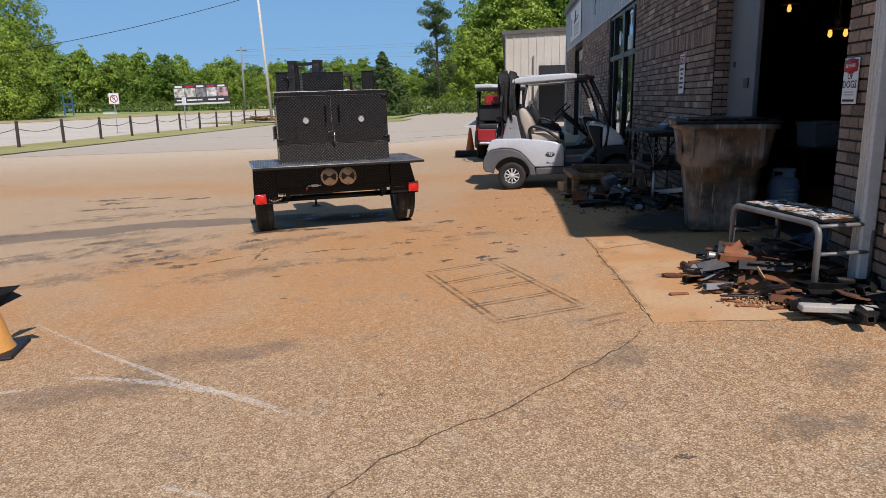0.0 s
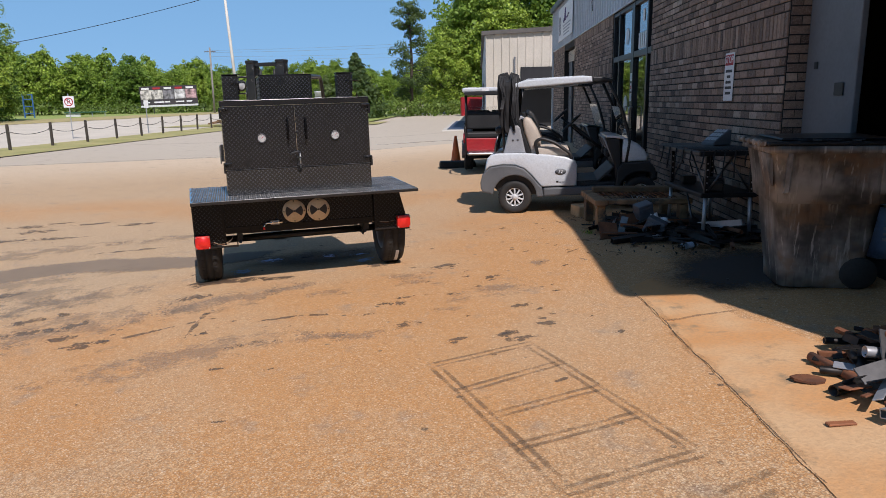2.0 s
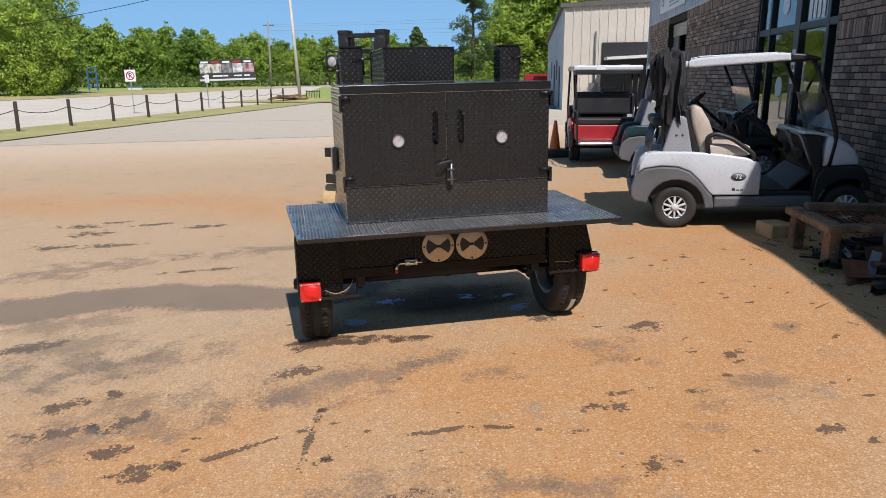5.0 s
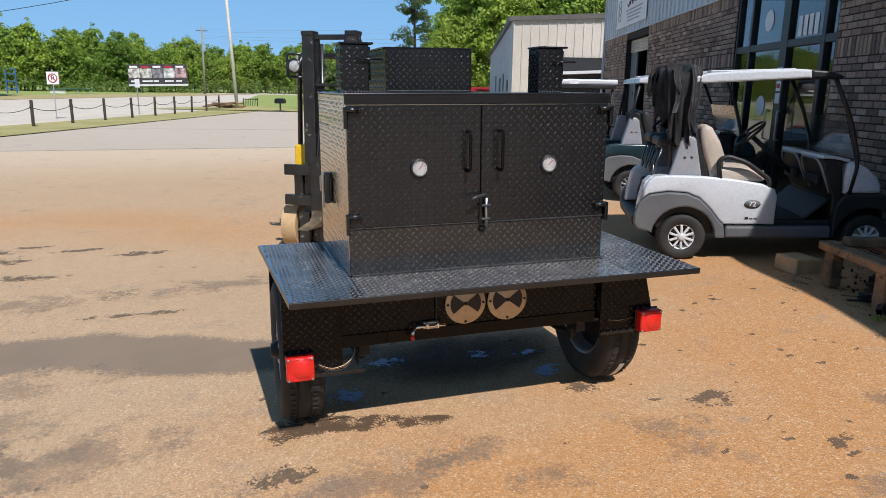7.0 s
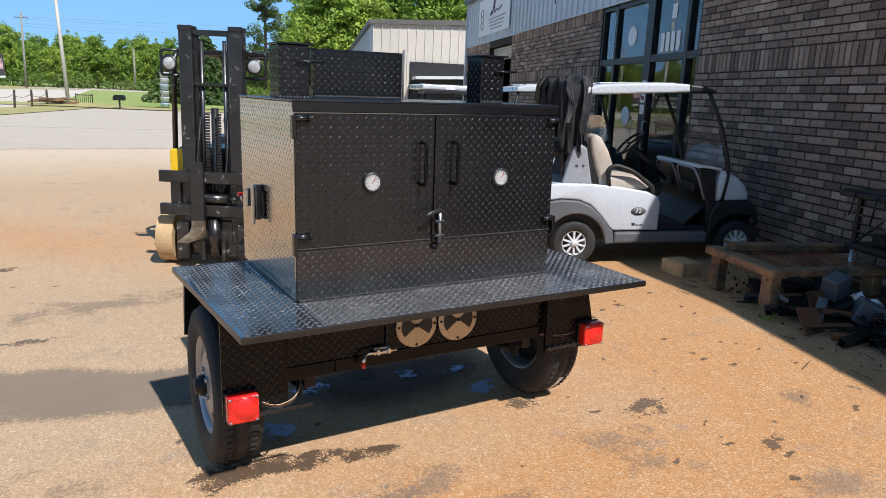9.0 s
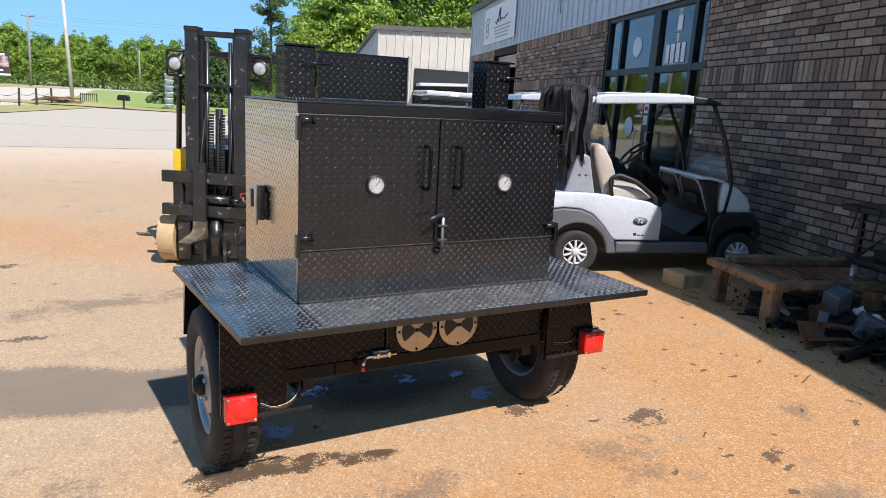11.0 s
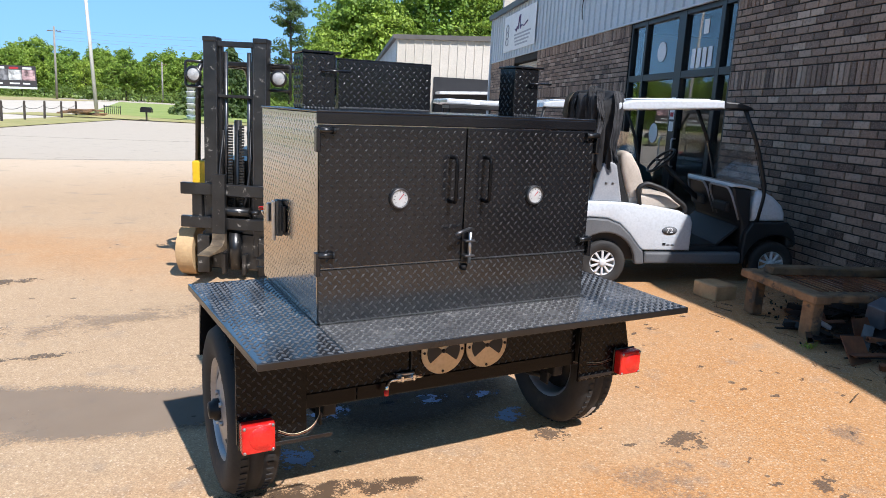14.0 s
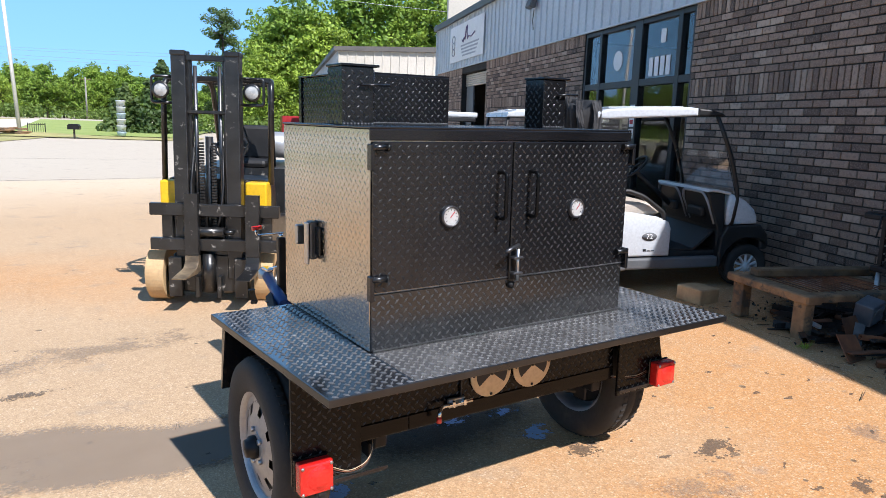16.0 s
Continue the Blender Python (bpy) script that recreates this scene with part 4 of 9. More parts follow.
# side draught slide on the left plate
bb = bmesh.new()
box(bb, (-0.030, 0.445, 1.02), (-0.002, 0.49, 1.17), 0.004)
draught = part("side_latch", bb, DARK_STEEL, trailer, "bare steel sliding latch")
bb = bmesh.new()
box(bb, (-0.012, 0.40, 1.04), (-0.001, 0.56, 1.15), 0.003)
part("latch_plate", bb, BLACK_PAINT, draught)
bb = bmesh.new()
box(bb, (-0.042, 0.452, 1.00), (-0.031, 0.484, 1.165), 0.003)
part("latch_tongue", bb, STEEL, draught)
bb = bmesh.new()
box(bb, (-0.036, 0.575, 1.06), (-0.002, 0.60, 1.14), 0.004)
part("latch_keep", bb, STEEL, draught)

# stacks and the firebox tower
for sx, sy in ((0.035, 0.290), (1.015, 0.320)):
    st = plate("chimney", trailer, (sx, sy, Z1), (sx + 0.128, sy + 0.128, 1.755), ("-x", "-y", "+x"), step=0.036, label="square chequer-plate smoke stack")
    bb = bmesh.new()
    box(bb, (sx - 0.006, sy - 0.006, 1.755), (sx + 0.15, sy + 0.132, 1.764), 0.002)
    part("damper_lid", bb, BLACK_PAINT, st)
    bb = bmesh.new()
    rod(bb, (sx + 0.07, sy - 0.012, 1.69), (sx + 0.19, sy - 0.012, 1.692), 0.005)
    rod(bb, (sx + 0.128, sy + 0.02, 1.60), (sx + 0.128, sy + 0.02, 1.745), 0.012)
    part("damper_rod", bb, BLACK_PAINT, st)
    bb = bmesh.new()
    for k in range(9):
        rod(bb, (sx + k * 0.0142, sy - 0.004, Z1 + 0.003), (sx + k * 0.0142 + 0.010, sy - 0.005, Z1 + 0.003), 0.006, n=5)
    part("weld", bb, DARK_STEEL, st)
tower = plate("firebox", trailer, (0.36, 0.815, 0.55), (0.842, 1.52, 1.768), ("-x", "-y", "+x"), step=0.036, label="tall chequer-plate firebox behind the chamber")
bb = bmesh.new()
box(bb, (0.352, 1.49, 0.56), (0.358, 1.525, 1.775), 0.001)
box(bb, (0.352, 0.83, 1.7685), (0.85, 1.525, 1.776), 0.002)
part("flange", bb, BLACK_PAINT, tower)
bb = bmesh.new()
for k in range(44):
    rod(bb, (0.365 + k * 0.0107, 0.812, Z1 + 0.003), (0.365 + k * 0.0107 + 0.009, 0.811, Z1 + 0.004), 0.0045 + 0.0012 * (k % 3), n=5)
part("weld", bb, DARK_STEEL, tower)

# deck
DX0, DX1, DY0, DY1 = -0.345, 1.560, -0.313, 0.745
DXF = -0.288         # left edge set askew to fit the camera's view
bb = bmesh.new()
slab(bb, [(DXF, DY0), (DX1, DY0), (DX1, DY1), (DX0, DY1)], Z0 - 0.030, Z0 - 0.002, 0.004, m=Matrix(((1, 0, 0, 0), (0, 0, 1, 0), (0, 1, 0, 0), (0, 0, 0, 1))))
for f in bb.faces:
    f.normal_update()
    f.material_index = 0 if f.normal.z > 0.7 else 1
deck = part("deck", bb, [DECK_PLATE, LUG_PAINT], trailer, "chequer-plate steel shelf round the chamber")
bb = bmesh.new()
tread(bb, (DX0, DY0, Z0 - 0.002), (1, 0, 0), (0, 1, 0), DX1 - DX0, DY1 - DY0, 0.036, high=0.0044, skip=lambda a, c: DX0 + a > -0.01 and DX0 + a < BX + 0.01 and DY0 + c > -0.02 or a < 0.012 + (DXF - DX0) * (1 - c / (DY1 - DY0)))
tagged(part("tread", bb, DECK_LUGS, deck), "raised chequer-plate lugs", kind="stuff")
# scuffed front sheet; the sun's sheen is put into its greyer colour
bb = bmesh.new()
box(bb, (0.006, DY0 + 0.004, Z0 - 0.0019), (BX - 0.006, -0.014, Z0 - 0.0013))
part("front_sheet", bb, surf("scuffed_deck_paint_with_sheen", (0.060, 0.060, 0.061), (0.105, 0.105, 0.105), 4.0, 0.20, 0.32, grain=60, bump=0.08, wear=(0.19, 0.185, 0.18), wear_at=(0.54, 0.72), wear_scale=11.0, coat=0.6, spec=0.8), deck, "scuffed front sheet of the shelf, sun sheen painted in")
for x in (0.0, BX):
    bb = bmesh.new()
    box(bb, (x - 0.003, DY0 + 0.002, Z0 - 0.0025), (x + 0.003, -0.015, Z0 + 0.0005), 0.001)
    part("seam", bb, DARK_STEEL, deck, "ground-down weld seam")
# drawer box under the deck
plate("ash_box", trailer, (-0.045, 0.0, 0.445), (BX, 0.74, Z0 - 0.031), ("-y", "-x"), label="black steel ash box under the deck", material=DULL_BLACK, lugs=DULL_LUGS)
bb = bmesh.new()
box(bb, (-0.043, -0.0065, 0.446), (0.16, -0.001, 0.503), 0.002)
box(bb, (0.1625, -0.0065, 0.446), (BX - 0.002, -0.001, 0.503), 0.002)
part("bottom_rail", bb, DULL_BLACK, trailer)
# the drawer's gap as a black strip, its shade painted rather than cut
bb = bmesh.new()
box(bb, (0.386, -0.012, 0.51), (0.392, -0.003, Z0 - 0.03), 0.001)
part("drawer_gap_strip", bb, INK, trailer)
for cx in (0.530, 0.737):
    disc = part("damper", lathe(bmesh.new(), [(0.098, 0.0), (0.098, 0.006), (0.095, 0.008), (0.0, 0.008)], 40, pose(cx, -0.005, 0.602, 90, 0, 0)), BRASS, trailer, "round bare steel air damper")
    # slots laid on as black patches: the darkness inside is painted
    for a0 in (-45, 135):
        bb = bmesh.new()
        pts = [(0.012 * math.cos(radians(a0 + 8)), 0.012 * math.sin(radians(a0 + 8)))]
        pts += [(0.074 * math.cos(radians(a0 + 8 + k * 10.6)), 0.074 * math.sin(radians(a0 + 8 + k * 10.6))) for k in range(8)]
        pts.append((0.012 * math.cos(radians(a0 + 82)), 0.012 * math.sin(radians(a0 + 82))))
        slab(bb, [(cx + p, 0.602 + q) for p, q in pts], -0.0165, -0.0135)
        part("air_slot_patch", bb, INK, disc)
    for k in range(4):
        bb = bmesh.new()
        a = radians(k * 90 + 90)
        lathe(bb, [(0.006, 0.0), (0.006, 0.003), (0.0, 0.004)], 8, pose(cx + 0.086 * math.cos(a), -0.013, 0.602 + 0.086 * math.sin(a), 90, 0, 0))
        part("screw", bb, BLACK_METAL, disc)
    bb = bmesh.new()
    lathe(bb, [(0.009, 0.0), (0.009, 0.005), (0.0, 0.007)], 8, pose(cx, -0.013, 0.602, 90, 0, 0))
    part("pivot", bb, BLACK_METAL, disc)
# slide bolt
bb = bmesh.new()
box(bb, (0.325, -0.024, 0.50), (0.40, -0.006, 0.535), 0.003)
bolt = part("slide_bolt", bb, STEEL, trailer, "shiny zinc slide bolt")
bb = bmesh.new()
tube(bb, bend([(0.425, -0.030, 0.518), (0.285, -0.030, 0.518), (0.27, -0.045, 0.50), (0.268, -0.045, 0.485)], 0.015), 0.008)
part("bolt_rod", bb, CHROME, bolt)
bb = bmesh.new()
rod(bb, (0.268, -0.045, 0.487), (0.268, -0.045, 0.465), 0.010)
part("bolt_knob", bb, RED_LENS, bolt, "red knob")
for x in (0.335, 0.385):
    bb = bmesh.new()
    box(bb, (x, -0.040, 0.505), (x + 0.012, -0.022, 0.531), 0.003)
    part("bolt_guide", bb, CHROME, bolt)

# fenders: plates in front of and behind each wheel
for x0, x1, out in ((-0.30, 0.0, -1), (BX, BX + 0.30, 1)):
    if out < 0:
        plate("fender", trailer, (x0, -0.035, 0.36), (x1 - 0.046, -0.022, Z0 - 0.024), ("-y",), label="black chequer-plate fender", material=DULL_BLACK, lugs=DULL_LUGS)
    else:
        bb = bmesh.new()
        slab(bb, [(x0, 0.37), (x1 + 0.02, 0.37), (x1 - 0.075, Z0 - 0.024), (x0, Z0 - 0.024)], -0.035, -0.022, 0.002)
        fr = part("fender", bb, DULL_BLACK, trailer, "black chequer-plate fender with a slanting edge")
        bb = bmesh.new()
        tread(bb, (x0, -0.035, 0.37), (1, 0, 0), (0, 0, 1), 0.32, Z0 - 0.40, 0.036, skip=lambda a, c: a > 0.305 - 0.26 * c)
        tagged(part("tread", bb, DULL_LUGS, fr), "raised chequer-plate lugs", kind="stuff")
    bb = bmesh.new()
    slab(bb, [(0.70, Z0 - 0.038), (0.745, Z0 - 0.038), (0.80, 0.42), (0.786, 0.42)], x0, x1, m=Matrix(((0, 1, 0, 0), (1, 0, 0, 0), (0, 0, 1, 0), (0, 0, 0, 1))))
    part("rear_fender", bb, BLACK_PAINT, trailer)
    bb = bmesh.new()
    box(bb, (x0 + 0.02, -0.02, Z0 - 0.06), (x1 - 0.02, 0.70, Z0 - 0.04), 0.003)
    part("fender_top", bb, BLACK_PAINT, trailer)
# axle and frame rails
bb = bmesh.new()
rod(bb, (-0.14, 0.385, 0.33), (1.38, 0.385, 0.335), 0.032, n=14)
part("axle", bb, BLACK_METAL, trailer)
for x in (0.04, BX - 0.09):
    bb = bmesh.new()
    box(bb, (x, 0.03, 0.385), (x + 0.05, 1.0, 0.4445), 0.004)
    rail = part("frame_rail", bb, BLACK_METAL, trailer)
    bb = bmesh.new()
    tube(bb, [(x + 0.025, 0.10, 0.36), (x + 0.025, 0.25, 0.325), (x + 0.025, 0.42, 0.315), (x + 0.025, 0.60, 0.325), (x + 0.025, 0.74, 0.36)], 0.016, 6)
    part("leaf_spring", bb, BLACK_METAL, rail)
    for y in (0.10, 0.74):
        bb = bmesh.new()
        box(bb, (x - 0.004, y - 0.03, 0.33), (x + 0.006, y + 0.03, 0.39), 0.003)
        part("shackle", bb, BLACK_METAL, rail)
bb = bmesh.new()
box(bb, (0.092, 0.30, 0.385), (BX - 0.092, 0.35, 0.440), 0.004)
part("cross_member", bb, BLACK_METAL, trailer)
for cx, side, gx, gy in ((-0.208, -1, 0.35, 6.83), (1.425, 1, 1.90, 7.35)):
    wz = ground_z(gx, gy) + 0.34 - cx * math.sin(radians(TILT_DEG))
    wheel(trailer, pose(cx, 0.385, wz, 0, 0, 90), 0.340, 0.20, 0.210, 1 if side < 0 else -1, RUBBER, SILVER, holes=8, tread_n=60, disc_in=0.58)
    if side > 0:
        bb = bmesh.new()
        for k in range(6):
            a0, a1 = radians(-62 + k * 5), radians(-57 + k * 5)
            y0, y1 = 0.385 - 0.343 * math.cos(a0), 0.385 - 0.343 * math.cos(a1)
            add(bb, [(cx + 0.005, y0, wz + 0.343 * math.sin(a0)), (cx + 0.035, y0, wz + 0.343 * math.sin(a0)), (cx + 0.035, y1, wz + 0.343 * math.sin(a1)), (cx + 0.005, y1, wz + 0.343 * math.sin(a1))], ((0, 1, 2, 3),))
        part("tyre_label", bb, WHITE_TRIM, trailer, "white paper label on the tyre tread")
# tail lamps
for cx, cz in ((-0.235, 0.403), (1.474, 0.447)):
    bb = bmesh.new()
    box(bb, (cx - 0.059, -0.094, cz - 0.055), (cx + 0.059, -0.045, cz + 0.055), 0.008, seg=2)
    tl = part("tail_lamp", bb, RED_LENS, trailer, "square red tail lamp")
    bb = bmesh.new()
    box(bb, (cx - 0.062, -0.046, cz - 0.058), (cx + 0.062, -0.038, cz + 0.058), 0.003)
    part("lamp_back", bb, BLACK_PAINT, tl)
    bb = bmesh.new()
    lathe(bb, [(0.045, 0.0), (0.040, 0.004), (0.0, 0.005)], 24, pose(cx + 0.010, -0.094, cz, 90, 0, 0))
    part("lens_ring", bb, RED_LENS, tl)
    for dx in (-0.05, 0.05):
        for dz in (-0.046, 0.046):
            bb = bmesh.new()
            lathe(bb, [(0.006, 0.0), (0.006, 0.003), (0.0, 0.004)], 8, pose(cx + dx, -0.094, cz + dz, 90, 0, 0))
            part("screw", bb, STEEL, tl)
    bb = bmesh.new()
    bx = (cx + 0.06, 0.05) if cx < 0.5 else (BX, cx - 0.07)
    box(bb, (min(bx), -0.050, cz - 0.062), (max(bx), -0.046, cz - 0.046), 0.001)
    part("lamp_bracket", bb, BLACK_PAINT, tl)
for k, (dz, c) in enumerate(((0.0, INK), (0.010, RUST), (0.018, BRASS))):
    for s in (0, 1):
        bb = bmesh.new()
        if s == 0:
            tube(bb, bend([(-0.17, -0.030, 0.385 + dz), (-0.10, -0.045, 0.358 + dz * 0.6), (-0.03, -0.042, 0.366 + dz), (0.01, -0.02, 0.42), (0.02, 0.03, 0.47)], 0.03), 0.0015, 6)
        else:
            tube(bb, bend([(1.40, -0.037, 0.44 + dz), (1.33, -0.045, 0.432 + dz), (1.24, -0.03, 0.44 + dz), (1.17, 0.02, 0.46)], 0.03), 0.0015, 6)
        part("cable", bb, c, trailer)
# tongue, jack and winch strap
bb = bmesh.new()
for x in (0.06, BX - 0.06):
    tube(bb, [(x, 0.98, 0.39), (0.44, 2.30, 0.39)], 0.035, 4)
part("tongue", bb, BLACK_METAL, trailer)
BLUE_STEEL = surf("blue_tongue_paint", (0.02, 0.06, 0.20), (0.03, 0.08, 0.25), 5, 0.25, 0.4, grain=60, bump=0.1, wear=(0.2, 0.2, 0.2), wear_at=(0.62, 0.72))
bb = bmesh.new()
tube(bb, [(0.425, 2.00, 0.405), (0.475, 2.30, 0.425), (0.528, 2.62, 0.455)], 0.038, 8)
coupler = part("coupler", bb, BLUE_STEEL, trailer, "blue painted coupler")
bb = bmesh.new()
lathe(bb, [(0.0, 0.045), (0.03, 0.042), (0.05, 0.02), (0.055, -0.02), (0.05, -0.035)], 18, pose(0.54, 2.70, 0.46))
part("ball_socket", bb, STEEL, coupler)
bb = bmesh.new()
box(bb, (0.505, 2.56, 0.492), (0.555, 2.68, 0.515), 0.006, m=pose(0, 0, 0, 0, 0, 0))
rod(bb, (0.53, 2.60, 0.51), (0.60, 2.52, 0.545), 0.009)
part("coupler_latch", bb, CHROME, coupler)
for k in range(2):
    bb = bmesh.new()
    for q in range(9):
        a = q / 8 * math.pi
        lathe(bb, [(0.012, -0.004), (0.016, 0.0), (0.012, 0.004)], 8, pose(0.385 - 0.02 * k, 2.50 - 0.35 * q / 8, 0.40 - 0.20 * math.sin(a), 90 * (q % 2), 0, 0), close=True)
    part("safety_chain", bb, DARK_STEEL, trailer)
bb = bmesh.new()
box(bb, (0.490, 2.27, 0.18), (0.540, 2.32, 0.785), 0.006)
jack = part("jack", bb, BLACK_METAL, trailer)
bb = bmesh.new()
rod(bb, (0.515, 2.295, ground_z(0.35, 8.7) + 0.02), (0.515, 2.295, 0.20), 0.018)
lathe(bb, [(0.0, 0.0), (0.08, 0.0), (0.075, 0.012), (0.02, 0.02)], 16, pose(0.515, 2.295, ground_z(0.35, 8.7) + 0.004))
part("jack_foot", bb, DARK_STEEL, jack)
bb = bmesh.new()
rod(bb, (0.515, 2.295, 0.775), (0.515, 2.295, 0.81), 0.014)
tube(bb, bend([(0.535, 2.295, 0.81), (0.350, 2.285, 0.81), (0.340, 2.285, 0.855)], 0.015), 0.0075, 8)
crank = part("jack_crank", bb, CHROME, jack)
bb = bmesh.new()
rod(bb, (0.380, 2.285, 0.861), (0.320, 2.285, 0.855), 0.014)
part("crank_grip", bb, RED_LENS, crank, "red plastic grip")


# ---- golf carts ----
def golf_cart(name, m, body, label, number=None, bag=False, dash=PLASTIC, seat_mat=BEIGE, roof_mat=None):
    """A two-seat golf cart facing +x; the rear axle's middle on the ground at the origin."""
    t = thing(name, label, "golf cart", m, group="parked golf carts")
    H = 0.60
    swing = lambda cx, cz, r, a0, a1, n: [(cx + r * math.cos(radians(a0 + (a1 - a0) * k / n)), cz + r * math.sin(radians(a0 + (a1 - a0) * k / n))) for k in range(n + 1)]
    # dark chassis between the wheels
    bb = bmesh.new()
    slab(bb, [(-0.28, 0.36), (-0.18, 0.25), (1.30, 0.23), (1.36, 0.38), (0.84, 0.385), (0.82, 0.60), (-0.28, 0.60)], -0.52, 0.52, 0.012)
    part("tub", bb, PLASTIC, t, "black moulded floor pan")
    for s in (-1, 1):
        lo, hi = min(s * 0.53, s * H), max(s * 0.53, s * H)
        crest = [(-0.38, 0.60), (-0.32, 0.645), (-0.15, 0.668), (0.02, 0.655), (0.14, 0.605), (0.24, 0.505), (0.33, 0.388), (0.37, 0.350)]
        bb = bmesh.new()
        slab(bb, [(0.83, 0.350), (0.84, 0.62), (0.815, 0.685), (0.70, 0.735), (0.45, 0.780), (0.15, 0.812), (-0.18, 0.822), (-0.27, 0.812), (-0.325, 0.775), (-0.365, 0.70)] + crest, lo, hi, 0.022, seg=3)
        shell = part("side_panel", bb, body, t, "glossy white side panel" if body is WHITE_PAINT else "glossy body side panel", smooth=True)
        bb = bmesh.new()
        rise = [(-0.455, 0.36), (-0.455, 0.45), (-0.425, 0.545)] + [(x, z - 0.004) for x, z in crest]
        slab(bb, rise + [(0.385, 0.225), (0.315, 0.222)] + swing(0, 0.23, 0.295, 0, 172, 12) + [(-0.33, 0.29), (-0.42, 0.31)], min(s * 0.545, s * 0.628), max(s * 0.545, s * 0.628), 0.016, seg=2)
        part("wheel_arch", bb, GREY_PLASTIC, shell, "grey moulded wheel arch flare")
        bb = bmesh.new()
        box(bb, (0.385, min(s * 0.54, s * 0.615), 0.225), (1.33, max(s * 0.54, s * 0.615), 0.338), 0.022, seg=2)
        part("rocker", bb, GREY_PLASTIC, t)
        bb = bmesh.new()
        slab(bb, [(-0.42, 0.44), (-0.40, 0.60), (-0.36, 0.75), (-0.31, 0.80), (-0.18, 0.815), (0.50, 0.775), (0.50, 0.60), (-0.28, 0.60), (-0.30, 0.44)], min(s * 0.36, s * 0.535), max(s * 0.36, s * 0.535), 0.02, seg=2)
        part("rear_fin", bb, body, t)
    bb = bmesh.new()
    slab(bb, [(-0.33, 0.40), (-0.27, 0.70), (0.14, 0.74), (0.14, 0.42)], -0.355, 0.355, 0.02)
    part("bag_well", bb, BLACK_VINYL, t, "black moulded bag well")
    bb = bmesh.new()
    box(bb, (-0.465, -0.50, 0.32), (-0.34, 0.50, 0.43), 0.035, seg=3)
    part("rear_bumper", bb, PLASTIC, t)
    # nose: white cowl over black fenders
    bb = bmesh.new()
    slab(bb, [(1.42, 0.635), (1.44, 0.945), (1.53, 0.920), (1.63, 0.862), (1.71, 0.785), (1.745, 0.715), (1.75, 0.635)], -0.575, 0.575, 0.04, seg=3)
    cowl = part("front_cowl", bb, body, t, smooth=True)
    bb = bmesh.new()
    slab(bb, [(1.215, 0.962), (1.225, 0.990), (1.32, 0.985), (1.455, 0.955), (1.455, 0.925), (1.32, 0.955)], -0.57, 0.57, 0.012, seg=2)
    part("cowl_lip", bb, body, cowl)
    bb = bmesh.new()
    slab(bb, [(1.34, 0.36), (1.36, 0.63), (1.76, 0.63), (1.79, 0.50), (1.77, 0.36)], -0.385, 0.385, 0.03, seg=2)
    part("front_body", bb, PLASTIC, t)
    for s in (-1, 1):
        bb = bmesh.new()
        slab(bb, [(1.86, 0.42), (1.84, 0.54), (1.77, 0.630), (1.42, 0.632), (1.35, 0.52), (1.335, 0.36), (1.335, 0.226), (1.372, 0.226)] + swing(1.655, 0.222, 0.283, 176, 42, 10), min(s * 0.40, s * 0.605), max(s * 0.40, s * 0.605), 0.018, seg=2)
        part("front_fender", bb, PLASTIC, t)
        bb = bmesh.new()
        box(bb, (1.70, s * 0.40 - 0.09, 0.655), (1.765, s * 0.40 + 0.09, 0.725), 0.02, seg=2)
        part("head_lamp", bb, LAMP_GLASS, t)
    bb = bmesh.new()
    box(bb, (1.78, -0.58, 0.38), (1.875, 0.58, 0.50), 0.035, seg=3)
    part("front_bumper", bb, PLASTIC, t)
    # dash: two deep black bays, each in a pale rim
    bb = bmesh.new()
    slab(bb, [(1.335, 0.40), (1.33, 0.60), (1.24, 0.84), (1.22, 0.955), (1.40, 0.940), (1.415, 0.64), (1.415, 0.40)], -0.555, 0.555, 0.02, seg=2)
    d = part("dash", bb, dash, t, "black moulded dashboard")
    for y in (-0.285, 0.285):
        bb = bmesh.new()
        loop = [(1.315, -0.24, 0.645), (1.225, -0.25, 0.88), (1.200, -0.20, 0.955), (1.200, 0.20, 0.955), (1.225, 0.25, 0.88), (1.315, 0.24, 0.645)]
        tube(bb, bend([(a, y + c, z) for a, c, z in loop], 0.07, 4), 0.013, 8)
        part("bay_rim", bb, SEAT_SHELL, d)
        bb = bmesh.new()
        box(bb, (1.215, y - 0.15, 0.70), (1.275, y + 0.15, 0.80), 0.02, seg=2)
        part("glove_box", bb, BLACK_VINYL, d)
    bb = bmesh.new()
    slab(bb, [(0.50, 0.388), (1.12, 0.388), (1.32, 0.56), (1.31, 0.58), (1.11, 0.405), (0.50, 0.405)], -0.52, 0.52)
    part("floor_mat", bb, BLACK_VINYL, t)
    # seat
    bb = bmesh.new()
    box(bb, (0.16, -0.53, 0.60), (0.70, 0.53, 0.735), 0.02)
    part("seat_base", bb, PLASTIC, t)
    bb = bmesh.new()
    slab(bb, [(0.24, 0.74), (0.24, 0.855), (0.34, 0.885), (0.60, 0.875), (0.73, 0.845), (0.755, 0.775), (0.70, 0.735)], -0.53, 0.53, 0.035, seg=3)
    part("seat", bb, seat_mat, t, "padded vinyl bench seat", smooth=True)
    for y in (-0.27, 0.27):
        bb = bmesh.new()
        slab(bb, [(0.245, 0.80), (0.155, 1.08), (0.135, 1.20), (0.150, 1.265), (0.190, 1.285), (0.245, 1.255), (0.325, 1.12), (0.375, 0.985), (0.360, 0.85)], y - 0.255, y + 0.255, 0.045, seg=3)
        part("backrest", bb, seat_mat, t, "padded vinyl backrest", smooth=True)
